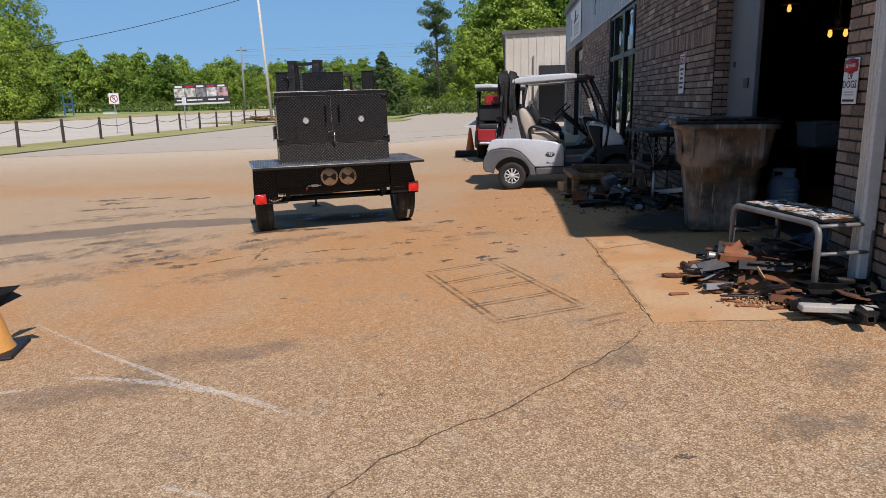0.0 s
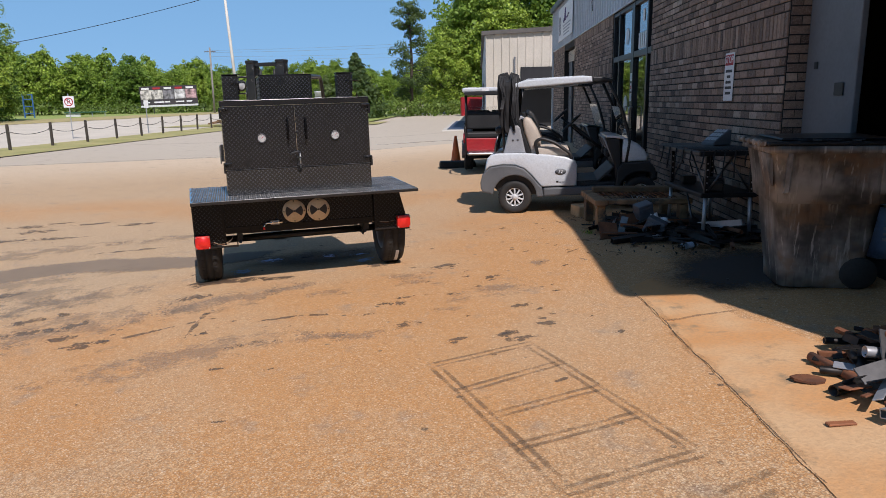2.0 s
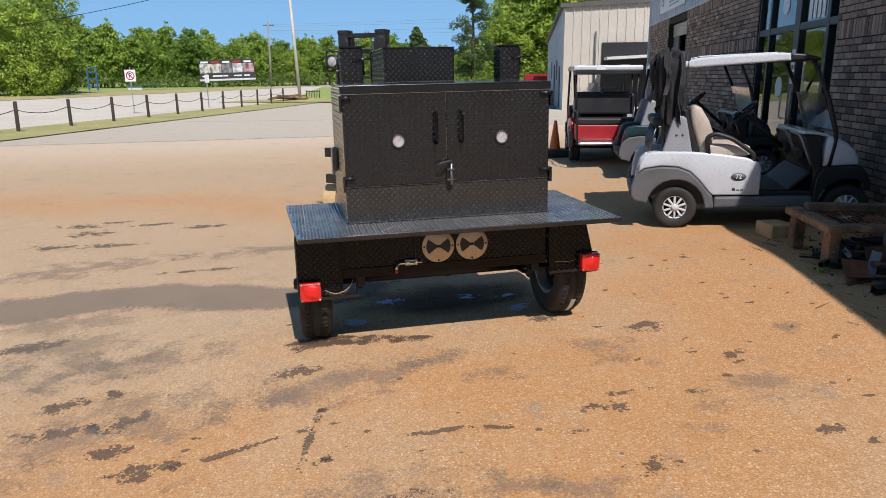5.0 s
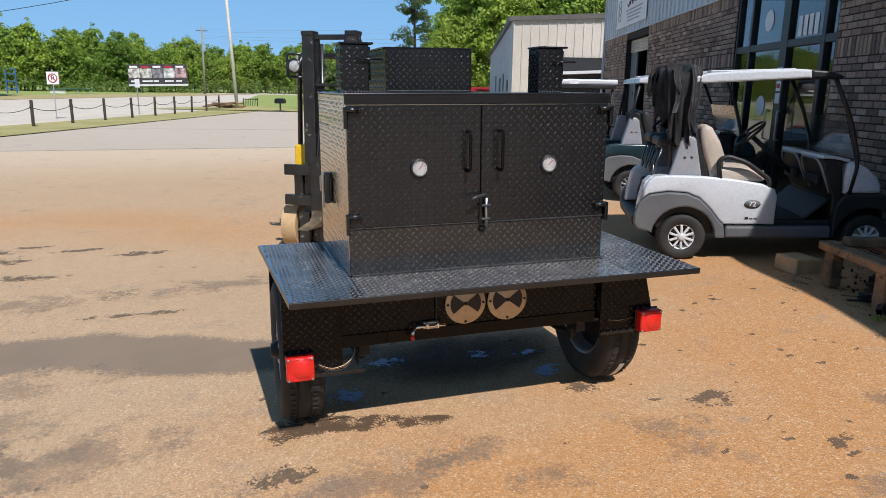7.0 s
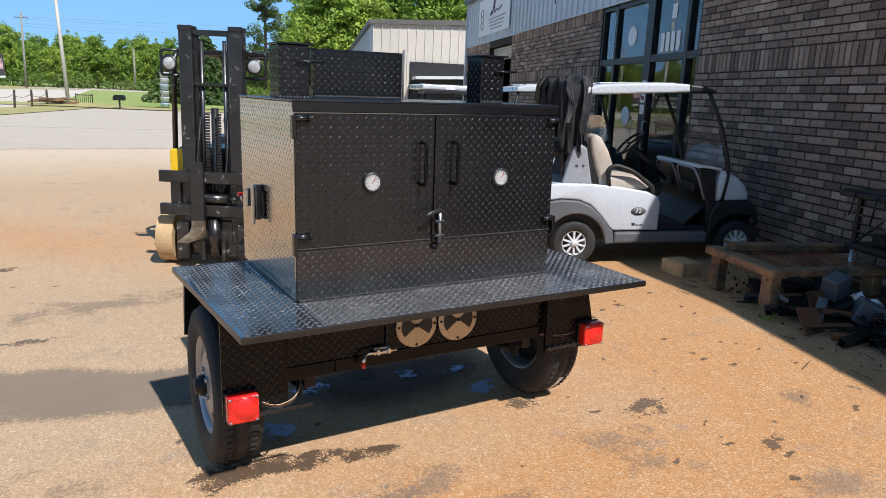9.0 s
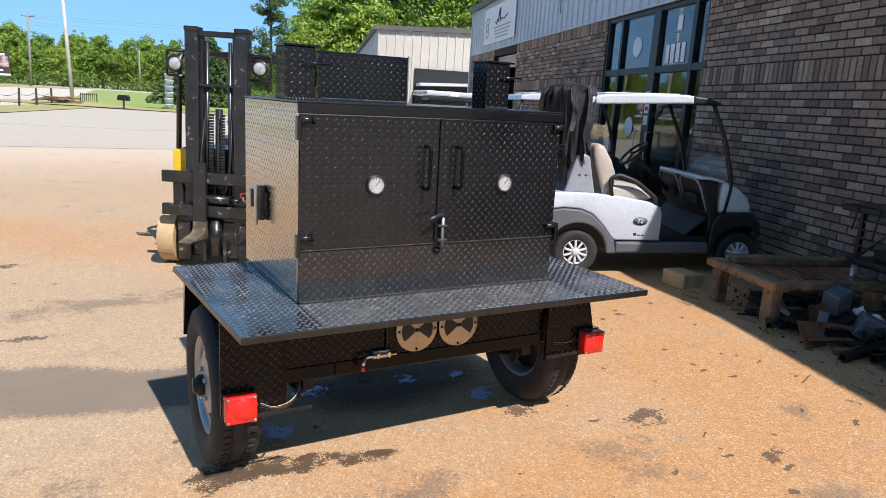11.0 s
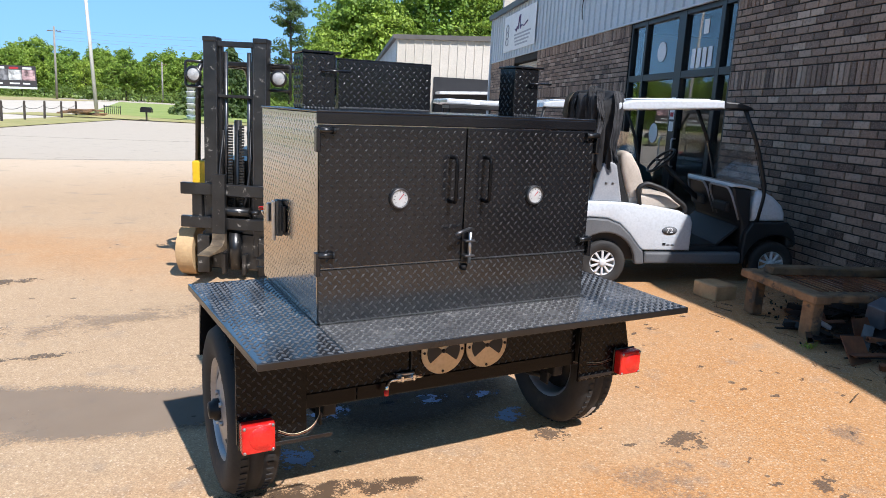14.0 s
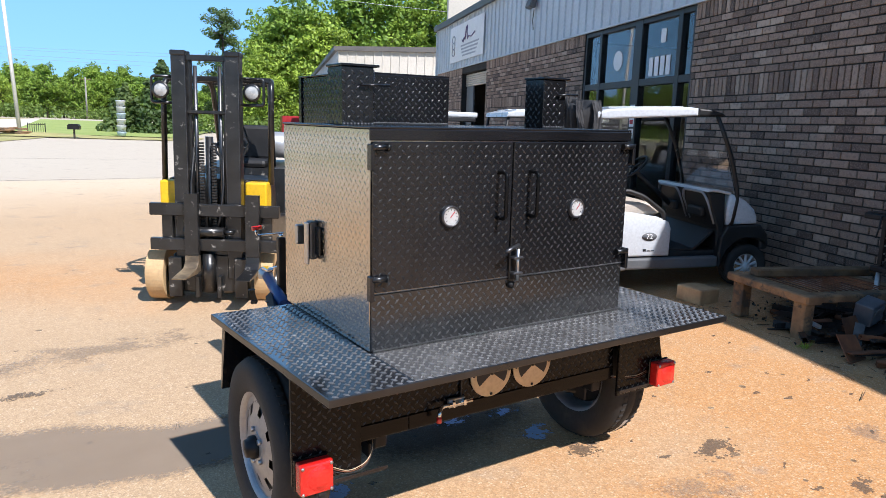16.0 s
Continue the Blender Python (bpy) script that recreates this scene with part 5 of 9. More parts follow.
    bb = bmesh.new()
    slab(bb, [(0.17, 0.79), (0.085, 1.10), (0.075, 1.235), (0.115, 1.245), (0.150, 1.08), (0.245, 0.80)], -0.50, 0.50, 0.015)
    part("seat_shell", bb, PLASTIC, t)
    for s in (-1, 1):
        bb = bmesh.new()
        slab(bb, [(-0.14, 0.80), (0.165, 0.80), (0.100, 1.15), (0.06, 1.185), (0.0, 1.195), (-0.035, 1.165)], min(s * 0.40, s * 0.535), max(s * 0.40, s * 0.535), 0.02, seg=2)
        sup = part("seat_support", bb, SEAT_SHELL, t, "grey moulded seat support")
        for z in (0.985,):
            for x in (0.0, 0.065):
                bb = bmesh.new()
                lathe(bb, [(0.013, 0.0), (0.012, 0.006), (0.0, 0.008)], 10, pose(x, s * 0.535, z, -90 * s, 0, 0))
                part("bolt", bb, DARK_STEEL, sup)
        bb = bmesh.new()
        ring = bend([(0.33, s * 0.57, 0.735), (0.295, s * 0.575, 0.95), (0.375, s * 0.58, 0.995), (0.55, s * 0.58, 0.935), (0.76, s * 0.575, 0.775), (0.77, s * 0.57, 0.700), (0.33, s * 0.57, 0.722)], 0.07, 5)
        tube(bb, ring, 0.023, 8)
        part("arm_rest", bb, PLASTIC, t, "black looped arm rest")
    # canopy
    rm = roof_mat or WHITE_PAINT
    bb = bmesh.new()
    slab(bb, [(0.04, 1.665), (0.055, 1.725), (0.18, 1.755), (0.58, 1.767), (0.97, 1.767), (1.05, 1.757), (1.05, 1.685), (0.16, 1.66)], -0.60, 0.60, 0.022, seg=3)
    c = part("canopy", bb, rm, t, "white moulded canopy")
    bb = bmesh.new()
    slab(bb, [(1.052, 1.685), (1.052, 1.755), (1.19, 1.742), (1.30, 1.708), (1.33, 1.685), (1.30, 1.675)], -0.60, 0.60, 0.016, seg=2)
    part("canopy_front", bb, PLASTIC, c, "black front edge of the canopy")
    for y in (-0.40, 0.0, 0.40):
        bb = bmesh.new()
        box(bb, (0.20, y - 0.09, 1.760), (0.95, y + 0.09, 1.776), 0.007)
        part("canopy_rib", bb, rm, c)
    for s in (-1, 1):
        bb = bmesh.new()
        tube(bb, bend([(1.47, s * 0.565, 0.63), (1.525, s * 0.565, 0.93), (1.42, s * 0.56, 1.33), (1.26, s * 0.555, 1.69)], 0.1), 0.021)
        part("front_strut", bb, PLASTIC, t)
        bb = bmesh.new()
        tube(bb, bend([(-0.02, s * 0.50, 0.80), (0.00, s * 0.52, 1.25), (0.085, s * 0.54, 1.68)], 0.1), 0.021)
        part("rear_strut", bb, PLASTIC, t)
    # lower half of the windscreen
    bb = bmesh.new()
    slab(bb, [(1.500, 0.955), (1.506, 0.955), (1.392, 1.35), (1.386, 1.35)], -0.54, 0.54)
    ws = part("windscreen", bb, SHIELD, t, "scratched clear folding windscreen")
    ws.visible_shadow = False
    # steering
    bb = bmesh.new()
    tube(bb, [(1.24, 0.27, 0.74), (0.82, 0.27, 1.12)], 0.025)
    part("steering_column", bb, PLASTIC, t)
    bb = bmesh.new()
    mm = pose(0.80, 0.27, 1.15, 0, -42, 0)
    tube(bb, [mm @ Vector((0.17 * math.cos(a * math.pi / 12), 0.17 * math.sin(a * math.pi / 12), 0)) for a in range(25)], 0.014, 8, cap=False)
    for a in (90, 210, 330):
        rod(bb, mm @ Vector((0, 0, 0)), mm @ Vector((0.17 * math.cos(radians(a)), 0.17 * math.sin(radians(a)), 0)), 0.012, n=6)
    part("steering_wheel", bb, PLASTIC, t)
    for x, r in ((0.0, 0.222), (1.655, 0.218)):
        for s in (-1, 1):
            wheel(t, pose(x, s * 0.49, r), r, 0.19, 0.122, s, RUBBER, WHITE_TRIM if body is WHITE_PAINT else GALV, spokes=10, hub=False, tread_n=36, disc_in=0.72)
    if number:
        for s, rz in ((-1, 0), (1, 180)):
            bb = bmesh.new()
            lathe(bb, [(0.07, 0.0), (0.07, 0.004), (0.0, 0.0045)], 28, pose(0.62, s * (H + 0.001), 0.545, 90 * -s, 0, 0) @ Matrix.Diagonal((1.05, 0.58, 1, 1)))
            badge = part("badge", bb, GREY_PLASTIC, t, "oval grey number badge")
            flat_text(number, 0.066, SIGN_WHITE, badge, pose(0.62, s * (H + 0.0065), 0.545, 90, 0, rz), "number")
            for k in range(3):
                bb = bmesh.new()
                box(bb, (0.56 + k * 0.040, s * (H + 0.002) - 0.001, 0.402), (0.59 + k * 0.040, s * (H + 0.002) + 0.001, 0.412 + (0.014 if k == 0 else 0)), 0.0)
                part("name_bar", bb, INK, badge)
    return t


CM = pose(3.26, 10.32, 0, 0, 0, -5.5) @ pose(0, 0.49, 0)
cart_at = CM.translation
cart = golf_cart("golf_cart", pose(cart_at.x, cart_at.y, ground_z(3.3, 10.6) + 0.0, 0, 0, -5.5) @ pose(0, 0, 0, 0, -2.2, 0), WHITE_PAINT, "white golf cart with beige seat parked nose to the wall", "72")
GREEN_BODY = surf("dark_green_cart_paint", (0.012, 0.03, 0.035), (0.016, 0.036, 0.042), 3, 0.25, 0.35, grain=40, bump=0.0, coat=0.3)
golf_cart("golf_cart", pose(3.54, 14.30, ground_z(3.6, 14.3), 0, -1.2, -2.0), GREEN_BODY, "dark golf cart with a white canopy parked beside the white one", seat_mat=BLACK_VINYL)


CW = cart.matrix_world.copy()


# bag rack behind the seat: hooped cradles on a black frame
def bag_rack(parent):
    for s in (-1, 1):
        bb = bmesh.new()
        tube(bb, bend([(-0.12, s * 0.47, 0.80), (-0.13, s * 0.48, 1.25), (-0.13, s * 0.48, 1.73), (0.06, s * 0.50, 1.75)], 0.06), 0.018)
        part("bag_frame", bb, PLASTIC, parent, "black bar behind the seat")
        bb = bmesh.new()
        box(bb, (-0.24, s * 0.26 - 0.20, 1.08), (0.02, s * 0.26 + 0.20, 1.17), 0.03, seg=2)
        part("bag_holder", bb, PLASTIC, parent)
        bb = bmesh.new()
        tube(bb, bend([(-0.10, s * 0.40, 1.10), (-0.16, s * 0.44, 1.22), (-0.06, s * 0.46, 1.30), (-0.02, s * 0.46, 1.20), (-0.09, s * 0.44, 1.08)], 0.03), 0.013, 6)
        part("buckle", bb, PLASTIC, parent)
        for y in (0.14, 0.38):
            bb = bmesh.new()
            tube(bb, bend([(-0.20, s * (y - 0.07), 1.06), (-0.25, s * (y - 0.08), 0.90), (-0.26, s * y, 0.80), (-0.25, s * (y + 0.08), 0.90), (-0.20, s * (y + 0.07), 1.06)], 0.05), 0.011, 6)
            part("cradle", bb, DARK_STEEL, parent)


bag_rack(cart)


def rain_cover(m):
    """A crumpled cover thrown over the rack: a slack top and sides that hang in deep folds."""
    b = bmesh.new()
    around, nv = 120, 12
    x0, x1, y0, y1, r = -0.18, 0.09, -0.57, 0.52, 0.05
    per = []
    for cx, cy, a0 in ((x1 - r, y0 + r, -90), (x1 - r, y1 - r, 0), (x0 + r, y1 - r, 90), (x0 + r, y0 + r, 180)):
        per += [(cx + r * math.cos(radians(a0 + 15 * k)), cy + r * math.sin(radians(a0 + 15 * k))) for k in range(7)]
    per.append(per[0])
    lens = [0.0]
    for p, q in zip(per, per[1:]):
        lens.append(lens[-1] + math.dist(p, q))
    def along(u):
        d = u * lens[-1]
        k = max(i for i in range(len(lens) - 1) if lens[i] <= d + 1e-9)
        f = (d - lens[k]) / max(1e-6, lens[k + 1] - lens[k])
        return per[k][0] + (per[k + 1][0] - per[k][0]) * f, per[k][1] + (per[k + 1][1] - per[k][1]) * f
    mx, my = (x0 + x1) / 2, (y0 + y1) / 2
    rows = []
    for i in range(around):
        x, y = along(i / around)
        d = Vector(((x - mx) * 3.0, y - my)).normalized()
        a = i / around * 2 * math.pi
        drop = 0.42 + 0.08 * math.sin(3 * a + 0.6) + 0.07 * math.sin(7 * a) + 0.04 * math.sin(17 * a) + 0.28 * math.exp(-((y - y0) / 0.16) ** 2)
        top = 1.80 + 0.035 * math.sin(5 * a) + 0.022 * math.sin(13 * a + 1)
        row = [b.verts.new((mx + (x - mx) * q, my + (y - my) * q, top + 0.02 * (1 - q) + 0.03 * math.sin(9 * x + 7 * y) * (1 - q) - (0.012 if q > 0.9 else 0))) for q in (0.15, 0.5, 0.8, 0.97)]
        for j in range(1, nv + 1):
            v = j / nv
            fold = (0.030 * math.sin(23 * a + 2.5 * v) + 0.018 * math.sin(41 * a - 3 * v)) * min(1, v * 3) - 0.05 * v
            row.append(b.verts.new((x + d.x * fold, y + d.y * fold, top - 0.012 - drop * v)))
        rows.append(row)
    for i in range(around):
        p, q = rows[i], rows[(i + 1) % around]
        for j in range(len(p) - 1):
            b.faces.new((p[j], p[j + 1], q[j + 1], q[j])).smooth = True
    b.faces.new([r_[0] for r_ in rows])
    bmesh.ops.recalc_face_normals(b, faces=b.faces[:])
    ob = thing("rain_cover", "crumpled black rain cover draped over the rack behind the seat", "cover", m)
    part("sheet", b, CLOTH, ob)
    # paler straps and linings that fold out of the black sheet
    for pts, w, mt in (([(0.06, -0.54, 1.83), (0.07, -0.595, 1.70), (0.05, -0.61, 1.50), (0.02, -0.60, 1.34), (0.06, -0.59, 1.18)], 0.045, GREY_CLOTH),
                       ([(-0.10, -0.55, 1.83), (-0.12, -0.60, 1.72), (-0.09, -0.61, 1.56), (-0.13, -0.60, 1.40)], 0.035, GREY_CLOTH),
                       ([(-0.14, 0.10, 1.84), (-0.205, 0.09, 1.72), (-0.21, 0.12, 1.58), (-0.20, 0.08, 1.44)], 0.05, GREY_CLOTH),
                       ([(-0.14, 0.40, 1.84), (-0.205, 0.40, 1.76), (-0.21, 0.42, 1.62), (-0.20, 0.41, 1.54)], 0.10, TAN_CLOTH)):
        b = bmesh.new()
        run = bend(pts, 0.05, 4)
        across = Vector((1, 0, 0)) if pts[-1][1] < -0.5 else Vector((0, 1, 0))
        out = Vector((0, -1, 0)) if pts[-1][1] < -0.5 else Vector((-1, 0, 0))
        rows = []
        for k, p in enumerate(run):
            f = k / (len(run) - 1)
            rows.append([b.verts.new(p + across * w * (q / 4 - 1) * (1.1 - 0.5 * f) + out * (0.014 * math.cos(q * 1.9 + 5 * f) + 0.006)) for q in range(9)])
        for p, q in zip(rows, rows[1:]):
            for k in range(8):
                b.faces.new((p[k], p[k + 1], q[k + 1], q[k])).smooth = True
        bmesh.ops.solidify(b, geom=b.faces[:], thickness=0.004)
        part("strap", b, mt, ob, "pale folded strap hanging from the cover")
    return ob


GREY_CLOTH = surf("grey_strap_cloth", (0.035, 0.036, 0.04), (0.075, 0.075, 0.08), 9.0, 0.8, 0.9, grain=120, bump=0.3)
TAN_CLOTH = surf("tan_faded_cloth", (0.20, 0.17, 0.12), (0.08, 0.075, 0.07), 9.0, 0.85, 0.95, grain=120, bump=0.3)
rain_cover(CW)

# red cart with a rear-facing bench, seen from behind
RM = pose(3.02, 16.30, ground_z(3.0, 16.2), 0, 0, 90)
red = golf_cart("golf_cart", RM, RED_PAINT, "red golf cart with a rear-facing black bench", seat_mat=BLACK_VINYL)
for name, lo, hi, mt, lb in (("rear_bench", (-0.86, -0.52, 0.74), (-0.42, 0.52, 0.85), BLACK_VINYL, "black padded rear bench"), ("rear_backrest", (-0.48, -0.52, 0.90), (-0.26, 0.52, 1.26), BLACK_VINYL, "black padded rear backrest"), ("step_plate", (-1.22, -0.50, 0.40), (-0.55, 0.50, 0.46), STEEL, "bright metal foot plate"), ("tail_body", (-0.84, -0.54, 0.46), (-0.36, 0.54, 0.74), RED_PAINT, "red rear body")):
    bb = bmesh.new()
    box(bb, lo, hi, 0.03, seg=2)
    part(name, bb, mt, red, lb)
for s in (-1, 1):
    bb = bmesh.new()
    tube(bb, bend([(-0.40, s * 0.52, 0.74), (-0.62, s * 0.56, 1.0), (-0.95, s * 0.56, 0.98), (-1.20, s * 0.54, 0.98), (-1.22, s * 0.52, 0.44)], 0.06), 0.016)
    part("grab_rail", bb, PLASTIC, red)
    bb = bmesh.new()
    tube(bb, [(-0.62, s * 0.52, 0.80), (-0.66, s * 0.54, 1.62)], 0.018)
    part("rear_post", bb, PLASTIC, red)
bb = bmesh.new()
box(bb, (-0.78, -0.60, 1.67), (0.08, 0.60, 1.755), 0.025, seg=2)
part("rear_canopy", bb, WHITE_PAINT, red, "white rear extension of the canopy")
bb = bmesh.new()
box(bb, (-0.80, -0.56, 1.60), (0.04, 0.56, 1.667), 0.01)
part("canopy_frame", bb, PLASTIC, red)
bb = bmesh.new()
box(bb, (-0.785, 0.05, 1.68), (-0.781, 0.20, 1.745))
part("white_bar", bb, SIGN_WHITE, red)


# ---- forklift, facing the camera's start ----
def forklift(m):
    t = thing("forklift", "yellow forklift with a black mast and lowered forks", "forklift", m)
    # two mast uprights, inner and outer channels
    for s in (-1, 1):
        bb = bmesh.new()
        box(bb, (s * 0.235 - 0.065, -0.02, 0.10), (s * 0.235 + 0.065, 0.10, 2.14), 0.006)
        up = part("mast_channel", bb, MAST_PAINT, t, "black steel mast channel")
        bb = bmesh.new()
        box(bb, (s * 0.235 - s * 0.075 - 0.02, 0.02, 0.20), (s * 0.235 - s * 0.075 + 0.02, 0.08, 2.08), 0.004)
        part("inner_channel", bb, MAST_PAINT, up)
        for e in (-0.062, 0.056):
            bb = bmesh.new()
            box(bb, (s * 0.235 + e, -0.0225, 0.30), (s * 0.235 + e + 0.006, -0.018, 2.05), 0.001)
            part("worn_edge", bb, DARK_STEEL, up, "bare metal edge worn through the paint")
        bb = bmesh.new()
        rod(bb, (s * 0.11, 0.05, 0.30), (s * 0.11, 0.05, 2.02), 0.018)
        part("lift_rod", bb, DARK_STEEL, t)
        bb = bmesh.new()
        box(bb, (s * 0.237 - 0.068, -0.03, 2.10), (s * 0.237 + 0.068, 0.11, 2.145), 0.008)
        part("mast_cap", bb, MAST_PAINT, up)
        # lift chain
        bb = bmesh.new()
        for k in range(36):
            z = 0.42 + k * 0.026
            box(bb, (s * 0.055 - 0.022, -0.01 + 0.004 * (k % 2), z), (s * 0.055 + 0.022, 0.018, z + 0.020), 0.003)
        part("lift_chain", bb, GREASE, t, "greasy dark lift chain")
    bb = bmesh.new()
    rod(bb, (0, 0.06, 0.15), (0, 0.06, 1.40), 0.035)
    part("lift_cylinder", bb, MAST_PAINT, t)
    for z, h in ((2.06, 0.05), (1.60, 0.03), (0.32, 0.10)):
        bb = bmesh.new()
        box(bb, (-0.24, 0.0, z), (0.24, 0.07, z + h), 0.006)
        part("mast_tie", bb, MAST_PAINT, t)
    # carriage
    for z0, z1 in ((0.690, 0.800), (0.372, 0.482)):
        bb = bmesh.new()
        box(bb, (-0.505, -0.10, z0), (0.660, -0.04, z1), 0.006)
        part("carriage_bar", bb, MAST_PAINT, t, "heavy black carriage bar")
    for x in (-0.36, 0.54):
        bb = bmesh.new()
        box(bb, (x - 0.05, -0.06, 0.375), (x + 0.05, 0.0, 0.795), 0.005)
        part("carriage_plate", bb, MAST_PAINT, t)
    bb = bmesh.new()
    rod(bb, (-0.20, -0.07, 0.545), (0.16, -0.07, 0.545), 0.045, n=16)
    rod(bb, (0.16, -0.07, 0.545), (0.24, -0.07, 0.545), 0.022)
    part("side_shift_cylinder", bb, MAST_PAINT, t)
    for x in (-0.115, 0.43):
        bb = bmesh.new()
        swap = Matrix(((0, 1, 0, 0), (1, 0, 0, 0), (0, 0, 1, 0.037), (0, 0, 0, 1)))
        slab(bb, [(-0.10, 0.86), (-0.15, 0.86), (-0.153, 0.30), (-0.10, 0.30)], x - 0.062, x + 0.062, 0.005, m=swap)
        shank = part("fork", bb, MAST_PAINT, t, "black upright of a fork")
        bb = bmesh.new()
        slab(bb, [(-0.10, 0.298), (-0.153, 0.298), (-0.160, 0.24), (-0.21, 0.195), (-0.36, 0.178), (-0.50, 0.164), (-0.50, 0.154), (-0.20, 0.140), (-0.10, 0.15)], x - 0.062, x + 0.062, 0.005, m=swap)
        part("blade", bb, surf("worn_fork_steel", (0.10, 0.075, 0.05), (0.42, 0.32, 0.20), 4.0, 0.4, 0.55, metal=0.3, grain=50, bump=0.2) if x < 0 else MAST_PAINT, shank, "worn steel fork blade")
    # body
    bb = bmesh.new()
    slab(bb, [(0.30, 0.34), (0.30, 1.00), (0.62, 1.02), (0.70, 0.62), (1.15, 0.58), (1.20, 1.05), (2.00, 1.10), (2.15, 0.95), (2.15, 0.25), (1.00, 0.22)], -0.47, 0.47, 0.03, m=Matrix(((0, 1, 0, 0), (1, 0, 0, 0), (0, 0, 1, 0), (0, 0, 0, 1))))
    part("chassis", bb, MAST_PAINT, t, "grimy black steel body")
    for s in (-1, 1):
        bb = bmesh.new()
        box(bb, (s * 0.395 - 0.10, 0.14, 0.735), (s * 0.395 + 0.10, 0.34, 0.985), 0.015, seg=2)
        part("front_cowl", bb, YELLOW, t, "yellow front cowl")
        bb = bmesh.new()
        tube(bb, bend([(s * 0.50, 0.30, 0.96), (s * 0.50, 0.34, 1.92), (s * 0.30, 1.15, 1.94), (s * 0.28, 1.40, 1.05)], 0.12), 0.028, 8)
        part("guard_post", bb, MAST_PAINT, t)
        bb = bmesh.new()
        lathe(bb, [(0.02, 0.06), (0.05, 0.05), (0.075, 0.0), (0.080, -0.016), (0.060, -0.020)], 20, pose(s * 0.405, 0.02, 1.80, -90, 0, 0))
        lamp = part("work_lamp", bb, MAST_PAINT, t)
        bb = bmesh.new()
        lathe(bb, [(0.060, 0.0), (0.045, 0.010), (0.0, 0.014)], 20, pose(s * 0.405, 0.008, 1.80, 90, 0, 0))
        part("lens", bb, LAMP_GLASS, lamp, "round glass lamp lens")
        bb = bmesh.new()
        tube(bb, bend([(s * 0.30, 0.05, 1.69), (s * 0.50, 0.05, 1.69), (s * 0.50, 0.05, 1.92), (s * 0.30, 0.05, 1.92)], 0.03), 0.013)
        part("lamp_guard", bb, MAST_PAINT, lamp)
        wheel(t, pose(s * 0.50, 0.20, 0.115, 0, 0, 90), 0.27, 0.17, 0.14, -s, TAN_TYRE, MAST_PAINT, holes=6, hub=False, plain=True)
        wheel(t, pose(s * 0.40, 1.72, 0.09, 0, 0, 90), 0.20, 0.16, 0.11, -s, TAN_TYRE, YELLOW, holes=6, hub=False)
    for k in range(5):
        bb = bmesh.new()
        y = 0.50 + k * 0.13
        hw = 0.47 - (y - 0.34) * 0.25
        box(bb, (-hw, y, 1.92), (hw, y + 0.03, 1.945), 0.006)
        part("guard_bar", bb, MAST_PAINT, t)
    for y, hw in ((0.36, 0.49), (1.12, 0.30)):
        bb = bmesh.new()
        box(bb, (-hw, y, 1.90), (hw, y + 0.05, 1.95), 0.01)
        part("guard_bar", bb, MAST_PAINT, t)
    bb = bmesh.new()
    box(bb, (-0.24, 1.20, 1.05), (0.24, 1.62, 1.14), 0.04, seg=2)
    part("seat", bb, BLACK_VINYL, t)
    bb = bmesh.new()
    box(bb, (-0.23, 1.58, 1.12), (0.23, 1.70, 1.50), 0.04, seg=2)
    part("backrest", bb, BLACK_VINYL, t)
    bb = bmesh.new()
    mm = pose(0, 0.78, 1.28, 40, 0, 0)
    tube(bb, [mm @ Vector((0.16 * math.cos(a * math.pi / 10), 0.16 * math.sin(a * math.pi / 10), 0)) for a in range(21)], 0.014, 8, cap=False)
    rod(bb, mm @ Vector((0, 0, 0)), (0, 0.62, 0.95), 0.02)
    rod(bb, mm @ Vector((-0.16, 0, 0)), mm @ Vector((0.16, 0, 0)), 0.012)
    part("steering_wheel", bb, PLASTIC, t)
    bb = bmesh.new()
    lathe(bb, [(0.0, -0.36), (0.12, -0.34), (0.15, -0.28), (0.15, 0.28), (0.12, 0.34), (0.0, 0.36)], 20, pose(0, 1.92, 1.28, 0, 90, 0))
    part("gas_bottle", bb, GALV, t, "pale horizontal gas bottle")
    for s in (-1, 1):
        bb = bmesh.new()
        tube(bb, [(s * 0.14, 0.12, 0.55), (s * 0.19, 0.22, 1.05), (s * 0.30, 0.28, 1.35), (s * 0.20, 0.20, 1.7)], 0.010, 6)
        part("hose", bb, PLASTIC, t)
    bb = bmesh.new()
    rod(bb, (0, -0.03, -0.02), (0, -0.03, 0.34), 0.058, n=16)
    part("cylinder_foot", bb, MAST_PAINT, t)
    for x in (-0.10, 0.10):
        bb = bmesh.new()
        box(bb, (x - 0.018, -0.075, -0.07), (x + 0.018, 0.0, 0.13), 0.004)
        part("foot_bracket", bb, MAST_PAINT, t)
    for s in (-1, 1):
        bb = bmesh.new()
        box(bb, (s * 0.30 - 0.06, -0.07, -0.07), (s * 0.30 + 0.06, -0.01, 0.30), 0.006)
        part("mast_foot", bb, MAST_PAINT, t)
        bb = bmesh.new()
        tube(bb, bend([(s * 0.10, -0.06, 0.60), (s * 0.13, -0.09, 0.68), (s * 0.145, -0.03, 0.95), (s * 0.13, 0.03, 1.30)], 0.05), 0.011, 6)
        part("hose", bb, PLASTIC, t)
    bb = bmesh.new()
    box(bb, (-0.34, -0.005, -0.04), (0.34, 0.14, 0.33), 0.02)
    part("axle_beam", bb, MAST_PAINT, t)
    return t


forklift(pose(-0.245, 10.825, ground_z(-0.2, 11.1) + 0.125, 0, 0, -12.4))


